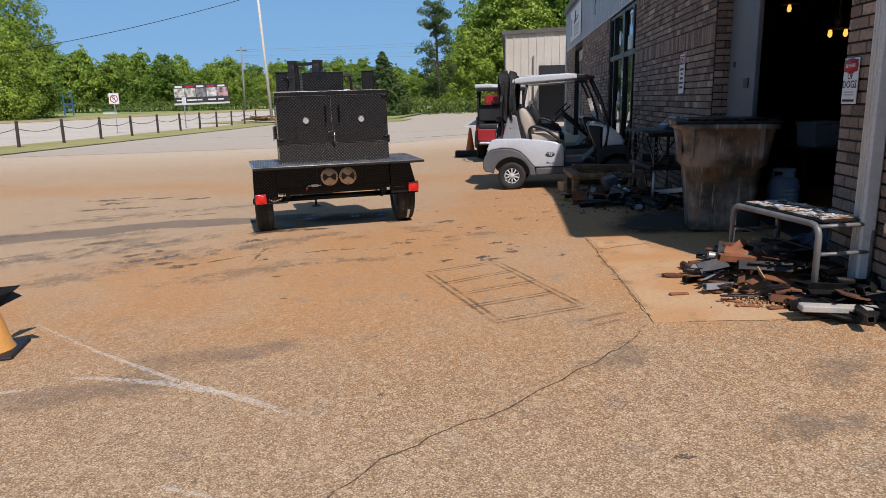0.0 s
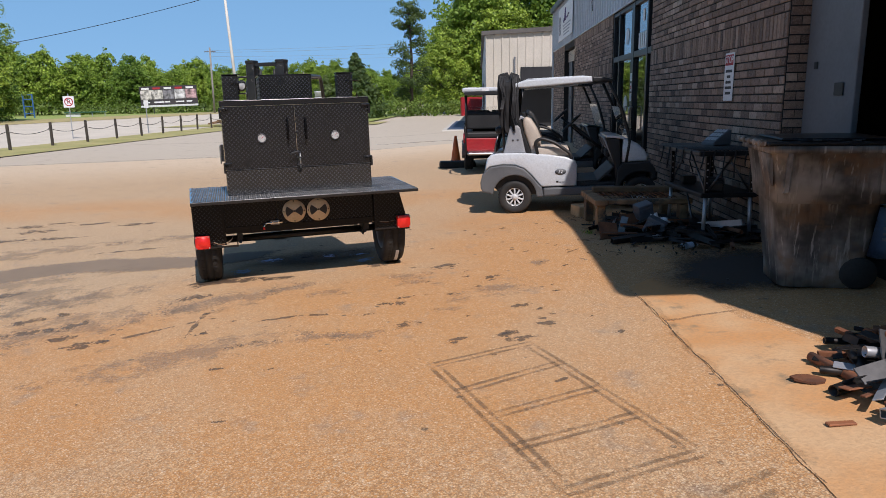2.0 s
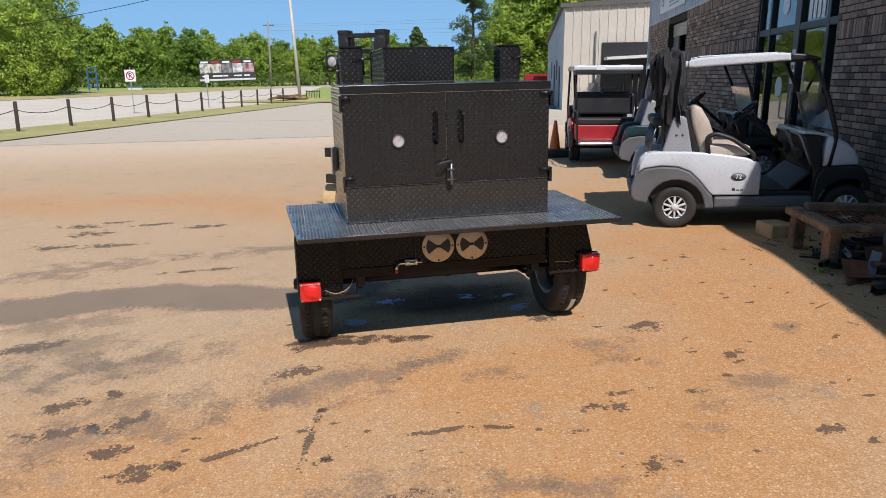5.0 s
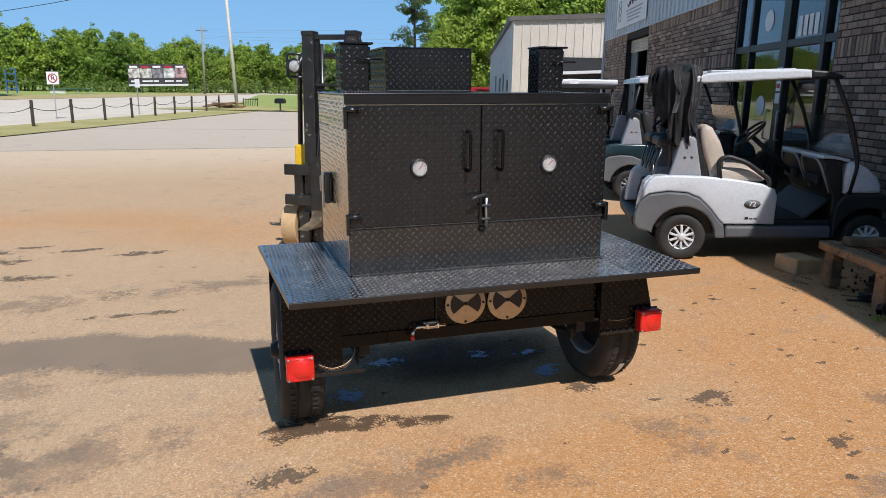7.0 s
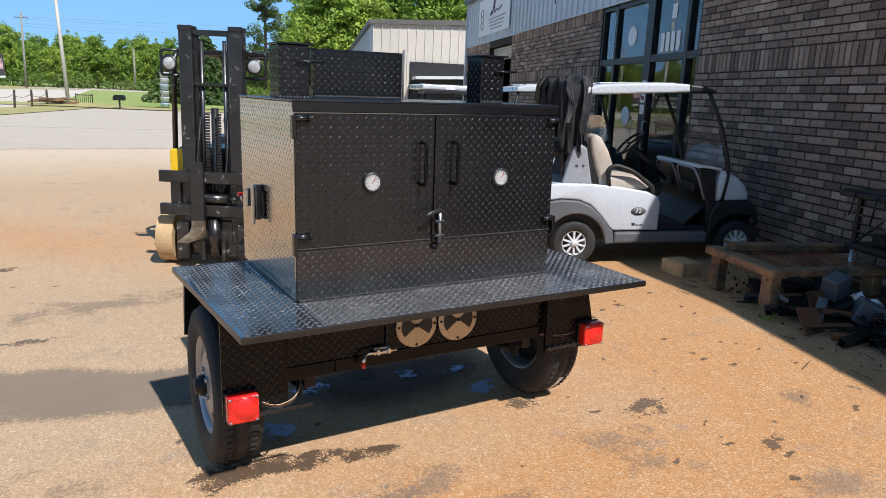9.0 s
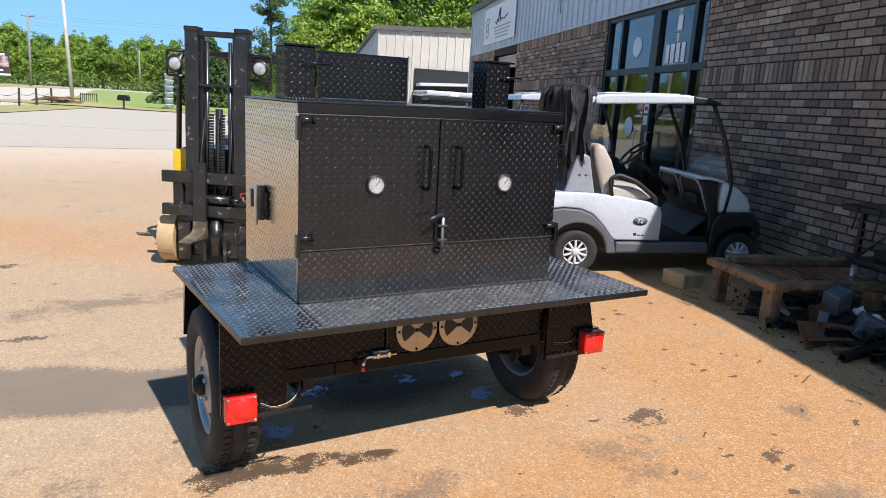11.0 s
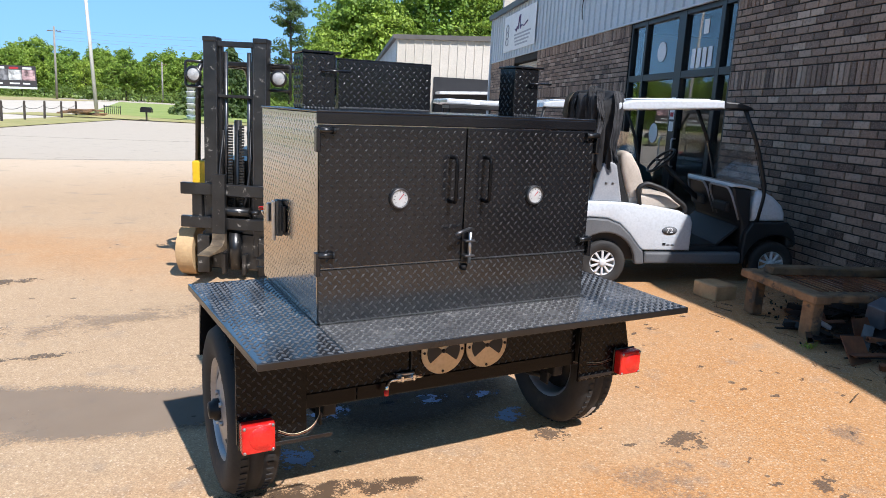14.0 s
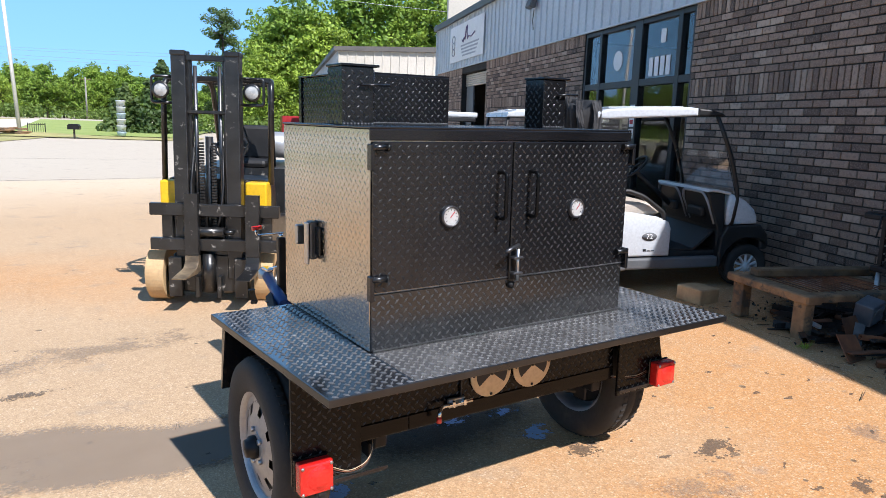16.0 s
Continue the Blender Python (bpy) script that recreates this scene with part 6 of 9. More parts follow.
# ---- the metal shed further up ----
def shed():
    t = thing("metal_shed", "large cream metal shed, its open bay drawn as a black sheet", "shed")
    x0, x1, y0, y1 = 3.08, 22.0, 37.0, 72.0
    z0, ze = -0.1, 4.72
    bb = bmesh.new()
    box(bb, (x0 + 0.02, y0 + 0.02, z0), (x1, y1, ze))
    part("core", bb, CREAM_PANEL, t)
    bb = bmesh.new()
    x = x0 + 0.05
    while x < 14:
        top = ze - 0.06 + (x - x0) * 0.045
        v = [(x - 0.035, y0 + 0.018, z0), (x - 0.02, y0 - 0.02, z0), (x + 0.02, y0 - 0.02, z0), (x + 0.035, y0 + 0.018, z0)]
        v += [(p[0], p[1], top) for p in v]
        add(bb, v, ((0, 1, 5, 4), (1, 2, 6, 5), (2, 3, 7, 6)))
        x += 0.40
    part("front_ribs", bb, CREAM_PANEL, t)
    bb = bmesh.new()
    y = y0 + 0.3
    while y < y1:
        v = [(x0 + 0.018, y - 0.03, z0), (x0 - 0.02, y - 0.015, z0), (x0 - 0.02, y + 0.015, z0), (x0 + 0.018, y + 0.03, z0)]
        v += [(p[0], p[1], ze) for p in v]
        add(bb, v, ((0, 1, 5, 4), (1, 2, 6, 5), (2, 3, 7, 6)))
        y += 0.5
    part("side_ribs", bb, BLUE_PANEL, t)
    bb = bmesh.new()
    slab(bb, [(x0 - 0.18, ze - 0.05), (x0 - 0.18, ze + 0.14), (12.5, ze + 0.56), (x1 + 0.1, ze + 0.14), (x1 + 0.1, ze - 0.05), (12.5, ze + 0.30)], y0 - 0.14, y1 + 0.1)
    part("roof", bb, surf("weathered_brown_roof_metal", (0.115, 0.105, 0.095), (0.085, 0.078, 0.07), 1.5, 0.45, 0.6, grain=30, bump=0.05), t, "low roof with weathered grey-tan edge trim")
    bb = bmesh.new()
    slab(bb, [(x0 + 0.02, ze), (12.5, ze + 0.34), (x1, ze)], y0 + 0.02, y0 + 0.2)
    part("gable", bb, CREAM_PANEL, t)
    # open bay drawn as a black sheet, its gloom painted, with a white canopy over it
    bb = bmesh.new()
    box(bb, (4.85, y0 - 0.05, z0), (9.4, y0 - 0.021, 3.1), 0.0)
    bay = part("bay_door", bb, INK, t, "black sheet for the open bay's gloom")
    bb = bmesh.new()
    slab(bb, [(4.95, 2.30), (4.95, 2.42), (9.5, 2.62), (9.5, 2.50)], y0 - 1.6, y0 - 0.06)
    part("awning", bb, WHITE_TRIM, bay, "white metal awning")
    for y0_, z0_, w, h, mt in ((39.5, 0.0, 1.1, 2.1, DARK_TRIM), (44.0, 1.4, 0.9, 1.1, GREY_DOOR), (48.0, 0.0, 1.6, 2.3, DARK_TRIM), (55.0, 1.4, 1.2, 1.2, GREY_DOOR)):
        bb = bmesh.new()
        box(bb, (x0 - 0.06, y0_, z0_), (x0 - 0.022, y0_ + w, z0_ + h), 0.0)
        part("side_opening", bb, mt, t)
    bb = bmesh.new()
    box(bb, (4.35, y0 - 0.18, 0.6), (4.75, y0 - 0.022, 1.3), 0.01)
    part("meter_box", bb, GREY_DOOR, t)
    bb = bmesh.new()
    rod(bb, (4.55, y0 - 0.08, 1.3), (4.55, y0 - 0.08, 3.6), 0.04)
    part("conduit", bb, GREY_DOOR, t)


shed()

# raised kerb and planting strip by the shed
b = bmesh.new()
box(b, (0.8, 37.4, -0.30), (3.0, 53.0, 0.02), 0.03)
tagged(geo_to("kerb", b, surf("pale_kerb_concrete", (0.52, 0.50, 0.46), (0.46, 0.44, 0.40), 1.0, 0.85, 0.9, grain=20)), "pale concrete kerb along the shed", "kerb", kind="structure")
b = bmesh.new()
box(b, (1.05, 38.2, 0.021), (2.95, 52.6, 0.05), 0.01)
tagged(geo_to("ramp_mat", b, surf("dark_blue_mat", (0.03, 0.05, 0.10), (0.05, 0.08, 0.14), 1.5, 0.6, 0.7, grain=20, bump=0.1)), "dark blue mat on the raised kerb", "mat", kind="structure")


def red_container():
    t = thing("container", "weathered red steel container beyond the shed", "container", pose(1.6, 74.5, -0.45, 0, 0, 4))
    bb = bmesh.new()
    box(bb, (-0.7, 0, 0.0), (1.6, 2.4, 2.3), 0.03)
    part("body", bb, RED_PAINT, t)
    for k in range(7):
        bb = bmesh.new()
        box(bb, (-0.6 + k * 0.3, -0.03, 0.12), (-0.48 + k * 0.3, -0.002, 2.0), 0.008)
        part("rib", bb, RED_PAINT, t)
    return t


red_container()


# ---- posts and chain along the verge ----
POST_WOOD = surf("dark_tarred_post", (0.035, 0.028, 0.022), (0.06, 0.048, 0.038), 6, 0.8, 0.9, grain=30, bump=0.4)


def fence_post(m):
    t = thing("fence_post", "dark round timber post with a chain loop", "post", m, group="roadside posts")
    bb = bmesh.new()
    lathe(bb, [(0.064, -0.1), (0.062, 1.04), (0.055, 1.085), (0.0, 1.095)], 12)
    part("post", bb, POST_WOOD, t)
    bb = bmesh.new()
    tube(bb, [(0.062, 0.02, 0.83), (0.09, 0, 0.80), (0.062, -0.02, 0.77)], 0.012, 6)
    part("ring", bb, BLACK_METAL, t)
    return t


posts = [(-16.2, 13.53 + k * 2.98) for k in range(15)]
first = fence_post(pose(posts[0][0], posts[0][1], ground_z(-16, 20) - 0.02))
for k, (x, y) in enumerate(posts[1:]):
    copy_thing(first, pose(x - 0.012 * k * k * 0.5, y, ground_z(-16, 20) - 0.02, random.uniform(-2, 2), random.uniform(-2, 2), 40 * k))
for k, ((xa, ya), (xb, yb)) in enumerate(zip(posts, posts[1:])):
    b = bmesh.new()
    n = 20
    pts = []
    for i in range(n + 1):
        s = i / n
        pts.append((xa + (xb - xa) * s - 0.006 * (k + s - 0.5) ** 2, ya + (yb - ya) * s, ground_z(-16, 20) + 0.78 - 0.17 * 4 * s * (1 - s)))
    tube(b, pts, 0.013, 5)
    tagged(geo_to("chain", b, BLACK_METAL), "dark sagging chain between roadside posts", "chain", group="roadside chains")


# ---- signs, poles, billboard ----
def road_sign():
    t = thing("road_sign", "white no-parking sign on a steel post", "sign", pose(-19.27, 38.0, -0.25, 0, 0, 24) @ Matrix.Diagonal((0.8, 0.8, 0.86, 1)))
    bb = bmesh.new()
    box(bb, (-0.03, -0.02, 0), (0.03, 0.02, 2.9), 0.005)
    part("post", bb, GALV, t)
    bb = bmesh.new()
    box(bb, (-0.33, -0.045, 2.05), (0.33, -0.022, 2.75), 0.008)
    p = part("panel", bb, SIGN_WHITE, t)
    bb = bmesh.new()
    lathe(bb, [(0.26, 0.0), (0.26, 0.006), (0.205, 0.006), (0.205, 0.0)], 32, pose(0, -0.047, 2.40, 90, 0, 0))
    part("red_ring", bb, RED_INK, p)
    bb = bmesh.new()
    box(bb, (-0.22, -0.0555, -0.025), (0.22, -0.054, 0.025), m=pose(0, 0, 2.40, 0, 45, 0))
    part("red_slash", bb, RED_INK, p)
    flat_text("P", 0.40, INK, p, pose(0, -0.0505, 2.40, 90, 0, 0), "letter")


road_sign()


def utility_pole(x, y, h, lean, material, arms, label, r=0.14):
    t = thing("utility_pole", label, "pole", pose(x, y, ground_z(x, y), 0, lean, 0))
    bb = bmesh.new()
    rod(bb, (0, 0, -0.3), (0, 0, h), r * 1.15, r * 0.8, n=14)
    part("pole", bb, material, t)
    for z in arms:
        bb = bmesh.new()
        box(bb, (-1.2, -0.06, z), (1.2, 0.06, z + 0.12), 0.01)
        part("cross_arm", bb, WOOD_GREY, t)
        for k in (-1.05, -0.5, 0.5, 1.05):
            bb = bmesh.new()
            lathe(bb, [(0.03, 0.0), (0.06, 0.06), (0.04, 0.14), (0.0, 0.16)], 8, pose(k, 0, z + 0.12))
            part("insulator", bb, GREY_PLASTIC, t)
    return t


PALE_POLE = surf("pale_weathered_pole", (0.66, 0.63, 0.57), (0.55, 0.52, 0.46), 1.2, 0.8, 0.9, grain=12, bump=0.2)
DULL_POLE = surf("grey_weathered_pole", (0.30, 0.28, 0.25), (0.22, 0.205, 0.18), 1.2, 0.8, 0.9, grain=12, bump=0.2)
utility_pole(-16.46, 57.0, 12.5, -3.0, PALE_POLE, (), "pale leaning timber pole beside the lot", 0.115)
utility_pole(-53.8, 150.0, 13.5, 0.4, DULL_POLE, (12.6,), "distant timber utility pole with a cross arm", 0.2)
utility_pole(-44.0, 190.0, 9.9, 0.0, DULL_POLE, (9.3,), "far timber utility pole with a cross arm", 0.2)


def wire(p, q, sag, r, label):
    bb = bmesh.new()
    pts = []
    for i in range(25):
        s = i / 24
        v = Vector(p).lerp(Vector(q), s)
        v.z -= sag * 4 * s * (1 - s)
        pts.append(v)
    tube(bb, pts, r, 4)
    return tagged(geo_to("power_line", bb, BLACK_METAL if r > 0.02 else GALV), label, "cable", group="overhead cables")


wire((-80, 57, 5.2), (-17.0, 57.0, 10.0), 2.5, 0.022, "black overhead cable to the leaning pole")
wire((-17.1, 57.0, 11.6), (40, 66, 11.2), 0.8, 0.018, "pale overhead cable crossing behind the shed")
for dz in (0.0, 1.0, 2.6, 3.4):
    wire((-53.8, 150, 11.0 + dz * 0.5), (90, 95, 10.2 + dz * 1.2), 1.5, 0.016, "pale overhead cable in front of the trees")


def billboard():
    t = thing("billboard", "dark billboard with photo panels on steel posts", "billboard", pose(-66.4, 157, -0.4, 0, -1.5, 22) @ Matrix.Diagonal((0.87, 1, 1, 1)))
    for x in (-4.0,):
        bb = bmesh.new()
        rod(bb, (x, 0.2, 0), (x, 0.2, 4.6), 0.18)
        part("post", bb, GREY_PLASTIC, t)
    bb = bmesh.new()
    box(bb, (-6.9, -0.1, 2.2), (6.9, 0.15, 6.3), 0.03)
    p = part("panel", bb, surf("dark_poster", (0.03, 0.028, 0.03), (0.045, 0.035, 0.04), 1.0, 0.5, 0.6, grain=4, bump=0.0), t)
    cols = [(0.66, 0.62, 0.58), (0.70, 0.66, 0.62), (0.30, 0.29, 0.32), (0.74, 0.73, 0.74), (0.62, 0.40, 0.42)]
    for k in range(5):
        bb = bmesh.new()
        box(bb, (-6.75 + k * 2.70, -0.12, 3.45), (-4.15 + k * 2.70, -0.104, 5.45))
        part("photo", bb, surf("poster_photo", cols[k], tuple(c * 0.12 for c in cols[k]), 1.1, 0.5, 0.6, grain=2.5, bump=0.0), p)
        bb = bmesh.new()
        box(bb, (-6.4 + k * 2.66, -0.12, 5.6), (-4.6 + k * 2.66, -0.104, 6.0))
        part("caption_bar", bb, SIGN_WHITE if k % 2 == 0 else RED_INK, p)
    for k, w_ in enumerate((1.6, 2.4, 1.2, 2.0, 1.4)):
        bb = bmesh.new()
        box(bb, (-6.3 + k * 2.6, -0.12, 2.65), (-6.3 + k * 2.6 + w_, -0.104, 2.95))
        part("caption_bar", bb, SIGN_WHITE, p)
    bb = bmesh.new()
    box(bb, (-6.9, -0.6, 1.75), (6.9, 0.0, 2.15), 0.02)
    part("walkway", bb, WHITE_TRIM, t)


billboard()


def mailbox():
    t = thing("mailbox", "black mailbox on a post at the lot's edge", "mailbox", pose(-12.35, 54.0, -0.28))
    bb = bmesh.new()
    box(bb, (-0.05, -0.05, 0), (0.05, 0.05, 0.70), 0.005)
    part("post", bb, POST_WOOD, t)
    bb = bmesh.new()
    slab(bb, [(-0.35, 0.70), (0.35, 0.70), (0.35, 0.93), (0.26, 1.05), (-0.26, 1.05), (-0.35, 0.93)], -0.25, 0.25, 0.01)
    part("box", bb, BLACK_METAL, t)


mailbox()


def rail_fence():
    t = thing("rail_fence", "short black railing beside the pole", "fence", pose(-16.25, 57.9, -0.25))
    for k in range(9):
        bb = bmesh.new()
        rod(bb, (k * 0.13, k * 0.02, 0), (k * 0.13, k * 0.02, 0.95), 0.035 if k in (0, 8) else 0.018, n=6)
        part("bar", bb, BLACK_METAL, t)
    for z in (0.3, 0.85):
        bb = bmesh.new()
        rod(bb, (0, 0, z), (1.04, 0.16, z), 0.025, n=6)
        part("rail", bb, BLACK_METAL, t)


rail_fence()
for k in range(7):
    b = bmesh.new()
    box(b, (-1.1, -0.09, 0), (1.1, 0.09, 0.10), 0.01)
    o = tagged(geo_to("timber", b, WOOD_GREY), "loose weathered timber at the foot of the pole", "timber", group="timbers by the pole")
    o.matrix_world = pose(-16.9 + random.uniform(-0.7, 0.7), 55.3 + random.uniform(-0.6, 0.6), -0.02 + 0.05 * k, random.uniform(-6, 6), random.uniform(-8, 8), random.uniform(-35, 35))


def pot_tower():
    t = thing("planter_tower", "tall stack of white and pastel planters at the lot's edge", "planter", pose(-10.7, 60.0, -0.2))
    for k in range(6):
        bb = bmesh.new()
        lathe(bb, [(0.0, 0.0), (0.26, 0.0), (0.33, 0.36), (0.36, 0.40), (0.30, 0.42)], 14, pose(0, 0, k * 0.45))
        part("pot", bb, WHITE_TRIM if k % 3 else BLUE_TANK, t)


pot_tower()


# ---- trees ----
def leaf_mass(bm, c, rad, n, size, squash=0.8, up=0.0):
    """A loose clump of small leaf sprays round c, thinner inside and uneven outside."""
    for _ in range(n):
        d = Vector((random.gauss(0, 1), random.gauss(0, 1), random.gauss(0, 1))).normalized()
        r = rad * (0.55 + 0.5 * random.random() ** 0.7)
        p = Vector(c) + Vector((d.x * r, d.y * r, d.z * r * squash))
        nrm = (d + Vector((random.uniform(-0.6, 0.6), random.uniform(-0.6, 0.6), random.uniform(-0.2, 0.9)))).normalized()
        u = nrm.cross(Vector((random.uniform(-1, 1), random.uniform(-1, 1), random.uniform(-1, 1)))).normalized()
        w = nrm.cross(u)
        s = size * random.uniform(0.6, 1.3)
        pts = (p + u * s, p + w * s * 0.6 + u * s * 0.15, p - u * s * 0.8, p - w * s * 0.6)
        bm.faces.new([bm.verts.new(v) for v in pts])


def broad_tree(h, spread, seed, m, n_clumps=46, leaves=112, size=0.29, label="broad leafy green tree", low=0.22, group="trees"):
    random.seed(seed)
    t = thing("tree", label, "tree", m, group=group)
    bb = bmesh.new()
    trunk = [(0, 0, -0.3)]
    for k in range(1, 7):
        trunk.append((random.uniform(-0.12, 0.12) * k, random.uniform(-0.12, 0.12) * k, h * 0.13 * k))
    tube(bb, trunk, [h * 0.022 * (1 - 0.13 * k) for k in range(7)], 9)
    for k in range(9):
        a = k * 2.4 + random.uniform(-0.4, 0.4)
        z0 = h * random.uniform(low, 0.72)
        ln = spread * random.uniform(0.55, 1.0) * (1.15 - 0.5 * z0 / h)
        base = Vector(trunk[min(6, max(1, int(z0 / (h * 0.13))))])
        base.z = z0
        mid = base + Vector((math.cos(a) * ln * 0.5, math.sin(a) * ln * 0.5, ln * 0.25))
        tip = base + Vector((math.cos(a) * ln, math.sin(a) * ln, ln * 0.6))
        tube(bb, [base, mid, tip], [h * 0.009, h * 0.006, h * 0.002], 6)
    part("trunk", bb, BARK, t)
    bb = bmesh.new()
    for k in range(n_clumps):
        s = (k + 0.5) / n_clumps
        z = h * (low + (1.0 - low) * s)
        env = math.sin(math.pi * min(1, max(0.08, 0.12 + 0.86 * (z / h - low) / (1 - low)))) ** 0.6
        a = k * 2.39996
        rr = spread * env * math.sqrt(random.uniform(0.15, 1.0)) * random.uniform(0.8, 1.15)
        c = Vector((math.cos(a) * rr, math.sin(a) * rr, z + random.uniform(-0.06, 0.06) * h))
        r = spread * random.uniform(0.17, 0.34)
        leaf_mass(bb, c, r, leaves // 2, size)
        for i in range(4):
            d = Vector((random.gauss(0, 1), random.gauss(0, 1), random.gauss(0, 0.7))).normalized()
            leaf_mass(bb, c + d * r * random.uniform(0.7, 1.25), r * random.uniform(0.3, 0.6), leaves // 6, size * random.uniform(0.75, 1.05))
    part("crown", bb, LEAVES, t)
    return t


def conifer(h, spread, seed, m, label="dark green conifer", low=0.06, tiers=22, thin=1.0):
    random.seed(seed)
    t = thing("conifer", label, "tree", m, group="conifers")
    bb = bmesh.new()
    tube(bb, [(0, 0, -0.3), (0, 0, h * 0.5), (0, 0, h * 0.98)], [h * 0.018, h * 0.012, h * 0.002], 8)
    part("trunk", bb, BARK, t)
    bb = bmesh.new()
    for k in range(tiers):
        s = k / (tiers - 1)
        z = h * (low + (1 - low) * s)
        rr = spread * (1 - s) ** 0.85 + 0.15
        for i in range(int(5 + 7 * (1 - s) * thin)):
            a = random.uniform(0, 6.28)
            q = rr * random.uniform(0.45, 1.08)
            leaf_mass(bb, (math.cos(a) * q, math.sin(a) * q, z - 0.12 * q + random.uniform(-0.2, 0.2)), 0.16 * h * 0.22 + 0.18 * rr, 34, 0.16 + 0.006 * h, 0.7)
    part("crown", bb, DARK_LEAVES, t)
    return t


def pine(h, seed, m):
    """A tall pine, bare below, with ragged tufts of needles above."""
    random.seed(seed)
    t = thing("pine_tree", "tall ragged dark pine behind the shed", "tree", m, group="conifers")
    bb = bmesh.new()
    tube(bb, [(0, 0, -0.3), (0.15, 0.1, h * 0.5), (0.0, 0.2, h)], [0.24, 0.17, 0.03], 8)
    tufts = []
    for k in range(58):
        z = h * (0.12 + 0.88 * random.random() ** 0.8)
        a = k * 2.4
        ln = random.uniform(0.6, 2.1) * (1.15 - 0.75 * (z / h - 0.42))
        p = Vector((math.cos(a) * ln, math.sin(a) * ln, z + 0.2))
        rod(bb, (0, 0.15, z), p, 0.05, 0.02, n=5)
        tufts.append(p)
    part("trunk", bb, BARK, t)
    bb = bmesh.new()
    for p in tufts:
        leaf_mass(bb, p, random.uniform(0.5, 0.9), 130, 0.13, 0.7)
        leaf_mass(bb, p * 0.7 + Vector((0, 0, p.z * 0.3)), 0.4, 30, 0.13, 0.7)
    part("crown", bb, DARK_LEAVES, t)
    return t


FAR = -0.3
kinds = [broad_tree(11.5, 4.6, 11, pose(-98, 158, FAR)), broad_tree(13.0, 4.2, 12, pose(-82, 172, FAR)), broad_tree(10.0, 5.0, 13, pose(-60, 196, FAR)), broad_tree(12.0, 3.8, 14, pose(-38, 205, FAR))]
random.seed(5)
spots = []
# wood along the far side of the road
for k in range(84):
    s = k / 83
    spots.append((-150 + 160 * s + random.uniform(-3, 3), 128 + 112 * s + random.uniform(-6, 6), random.uniform(0.78, 1.08) * (1.06 - 0.26 * s)))
for k in range(64):
    s = k / 63
    spots.append((-165 + 180 * s + random.uniform(-4, 4), 150 + 115 * s + random.uniform(-6, 6), random.uniform(1.02, 1.28) * (1.06 - 0.30 * s)))
for k in range(10):
    spots.append((-88 - 7 * k + random.uniform(-3, 3), 112 - 9 * k + random.uniform(-3, 3), random.uniform(0.75, 1.0)))
# unseen trees behind the camera, added to darken the black doors' reflections
for k in range(46):
    a = radians(196 + 150 * k / 45)
    r_ = random.uniform(78, 100)
    spots.append((r_ * math.cos(a), r_ * math.sin(a), random.uniform(0.8, 1.15)))
for i, (x, y, s) in enumerate(spots):
    copy_thing(kinds[i % 4], pose(x, y, FAR, 0, 0, random.uniform(0, 360)) @ Matrix.Diagonal((s, s, s * random.uniform(0.85, 1.15), 1)))
# big tree near the road
broad_tree(18.0, 4.8, 31, pose(-61.5, 89, FAR), 78, 190, 0.17, "tall loose-crowned tree on the roadside")
broad_tree(10.5, 4.3, 33, pose(-57.5, 80, FAR), 80, 240, 0.16, "dense round tree on the roadside", 0.04)
broad_tree(11.0, 4.6, 34, pose(-65.5, 83, FAR), 80, 240, 0.16, "dense round tree on the roadside", 0.04)
broad_tree(13.5, 5.0, 35, pose(-69, 99, FAR), 80, 240, 0.17, "dense round tree on the roadside", 0.04)
broad_tree(9.0, 4.2, 32, pose(-62, 92, FAR), 52, 150, 0.20, "round leafy tree on the roadside", 0.12)
# behind the shed
g = [broad_tree(19.0, 7.0, 41, pose(12.0, 97, 0), 80, 230, 0.27, "tall bright green tree behind the shed"), broad_tree(15.0, 6.0, 42, pose(2.8, 95, 0), 70, 230, 0.26, "bright green tree behind the shed", 0.08)]
random.seed(8)
for x, y, s in ((22, 92, 1.0), (30, 98, 1.1), (9.5, 104, 1.05), (19, 108, 1.2), (38, 100, 1.1), (26, 84, 0.9), (5.5, 92, 0.85), (-1.2, 91, 0.62), (1.0, 98, 0.95)):
    copy_thing(g[int(x) % 2], pose(x, y, 0, 0, 0, random.uniform(0, 360)) @ Matrix.Diagonal((s, s, s, 1)))
conifer(6.2, 3.0, 51, pose(-9.5, 72, -0.2), "bushy dark green cedar at the lot's edge")
conifer(4.2, 1.9, 53, pose(-12.9, 73, -0.2), "small bushy cedar at the lot's edge")
pine(12.6, 52, pose(-5.2, 84, -0.3))


# across the road: a blue metal frame and a low white-and-green thing, and a small marker on the verge
def marker_post():
    t = thing("marker_post", "thin steel post with a small pale plate on the verge", "post", pose(-18.4, 45.0, -0.32, 0, 0, 60))
    bb = bmesh.new()
    box(bb, (-0.03, -0.02, 0), (0.03, 0.02, 2.1), 0.005)
    part("post", bb, GALV, t)
    bb = bmesh.new()
    box(bb, (-0.16, -0.034, 1.72), (0.16, -0.021, 2.2), 0.006)
    part("plate", bb, SIGN_WHITE, t)


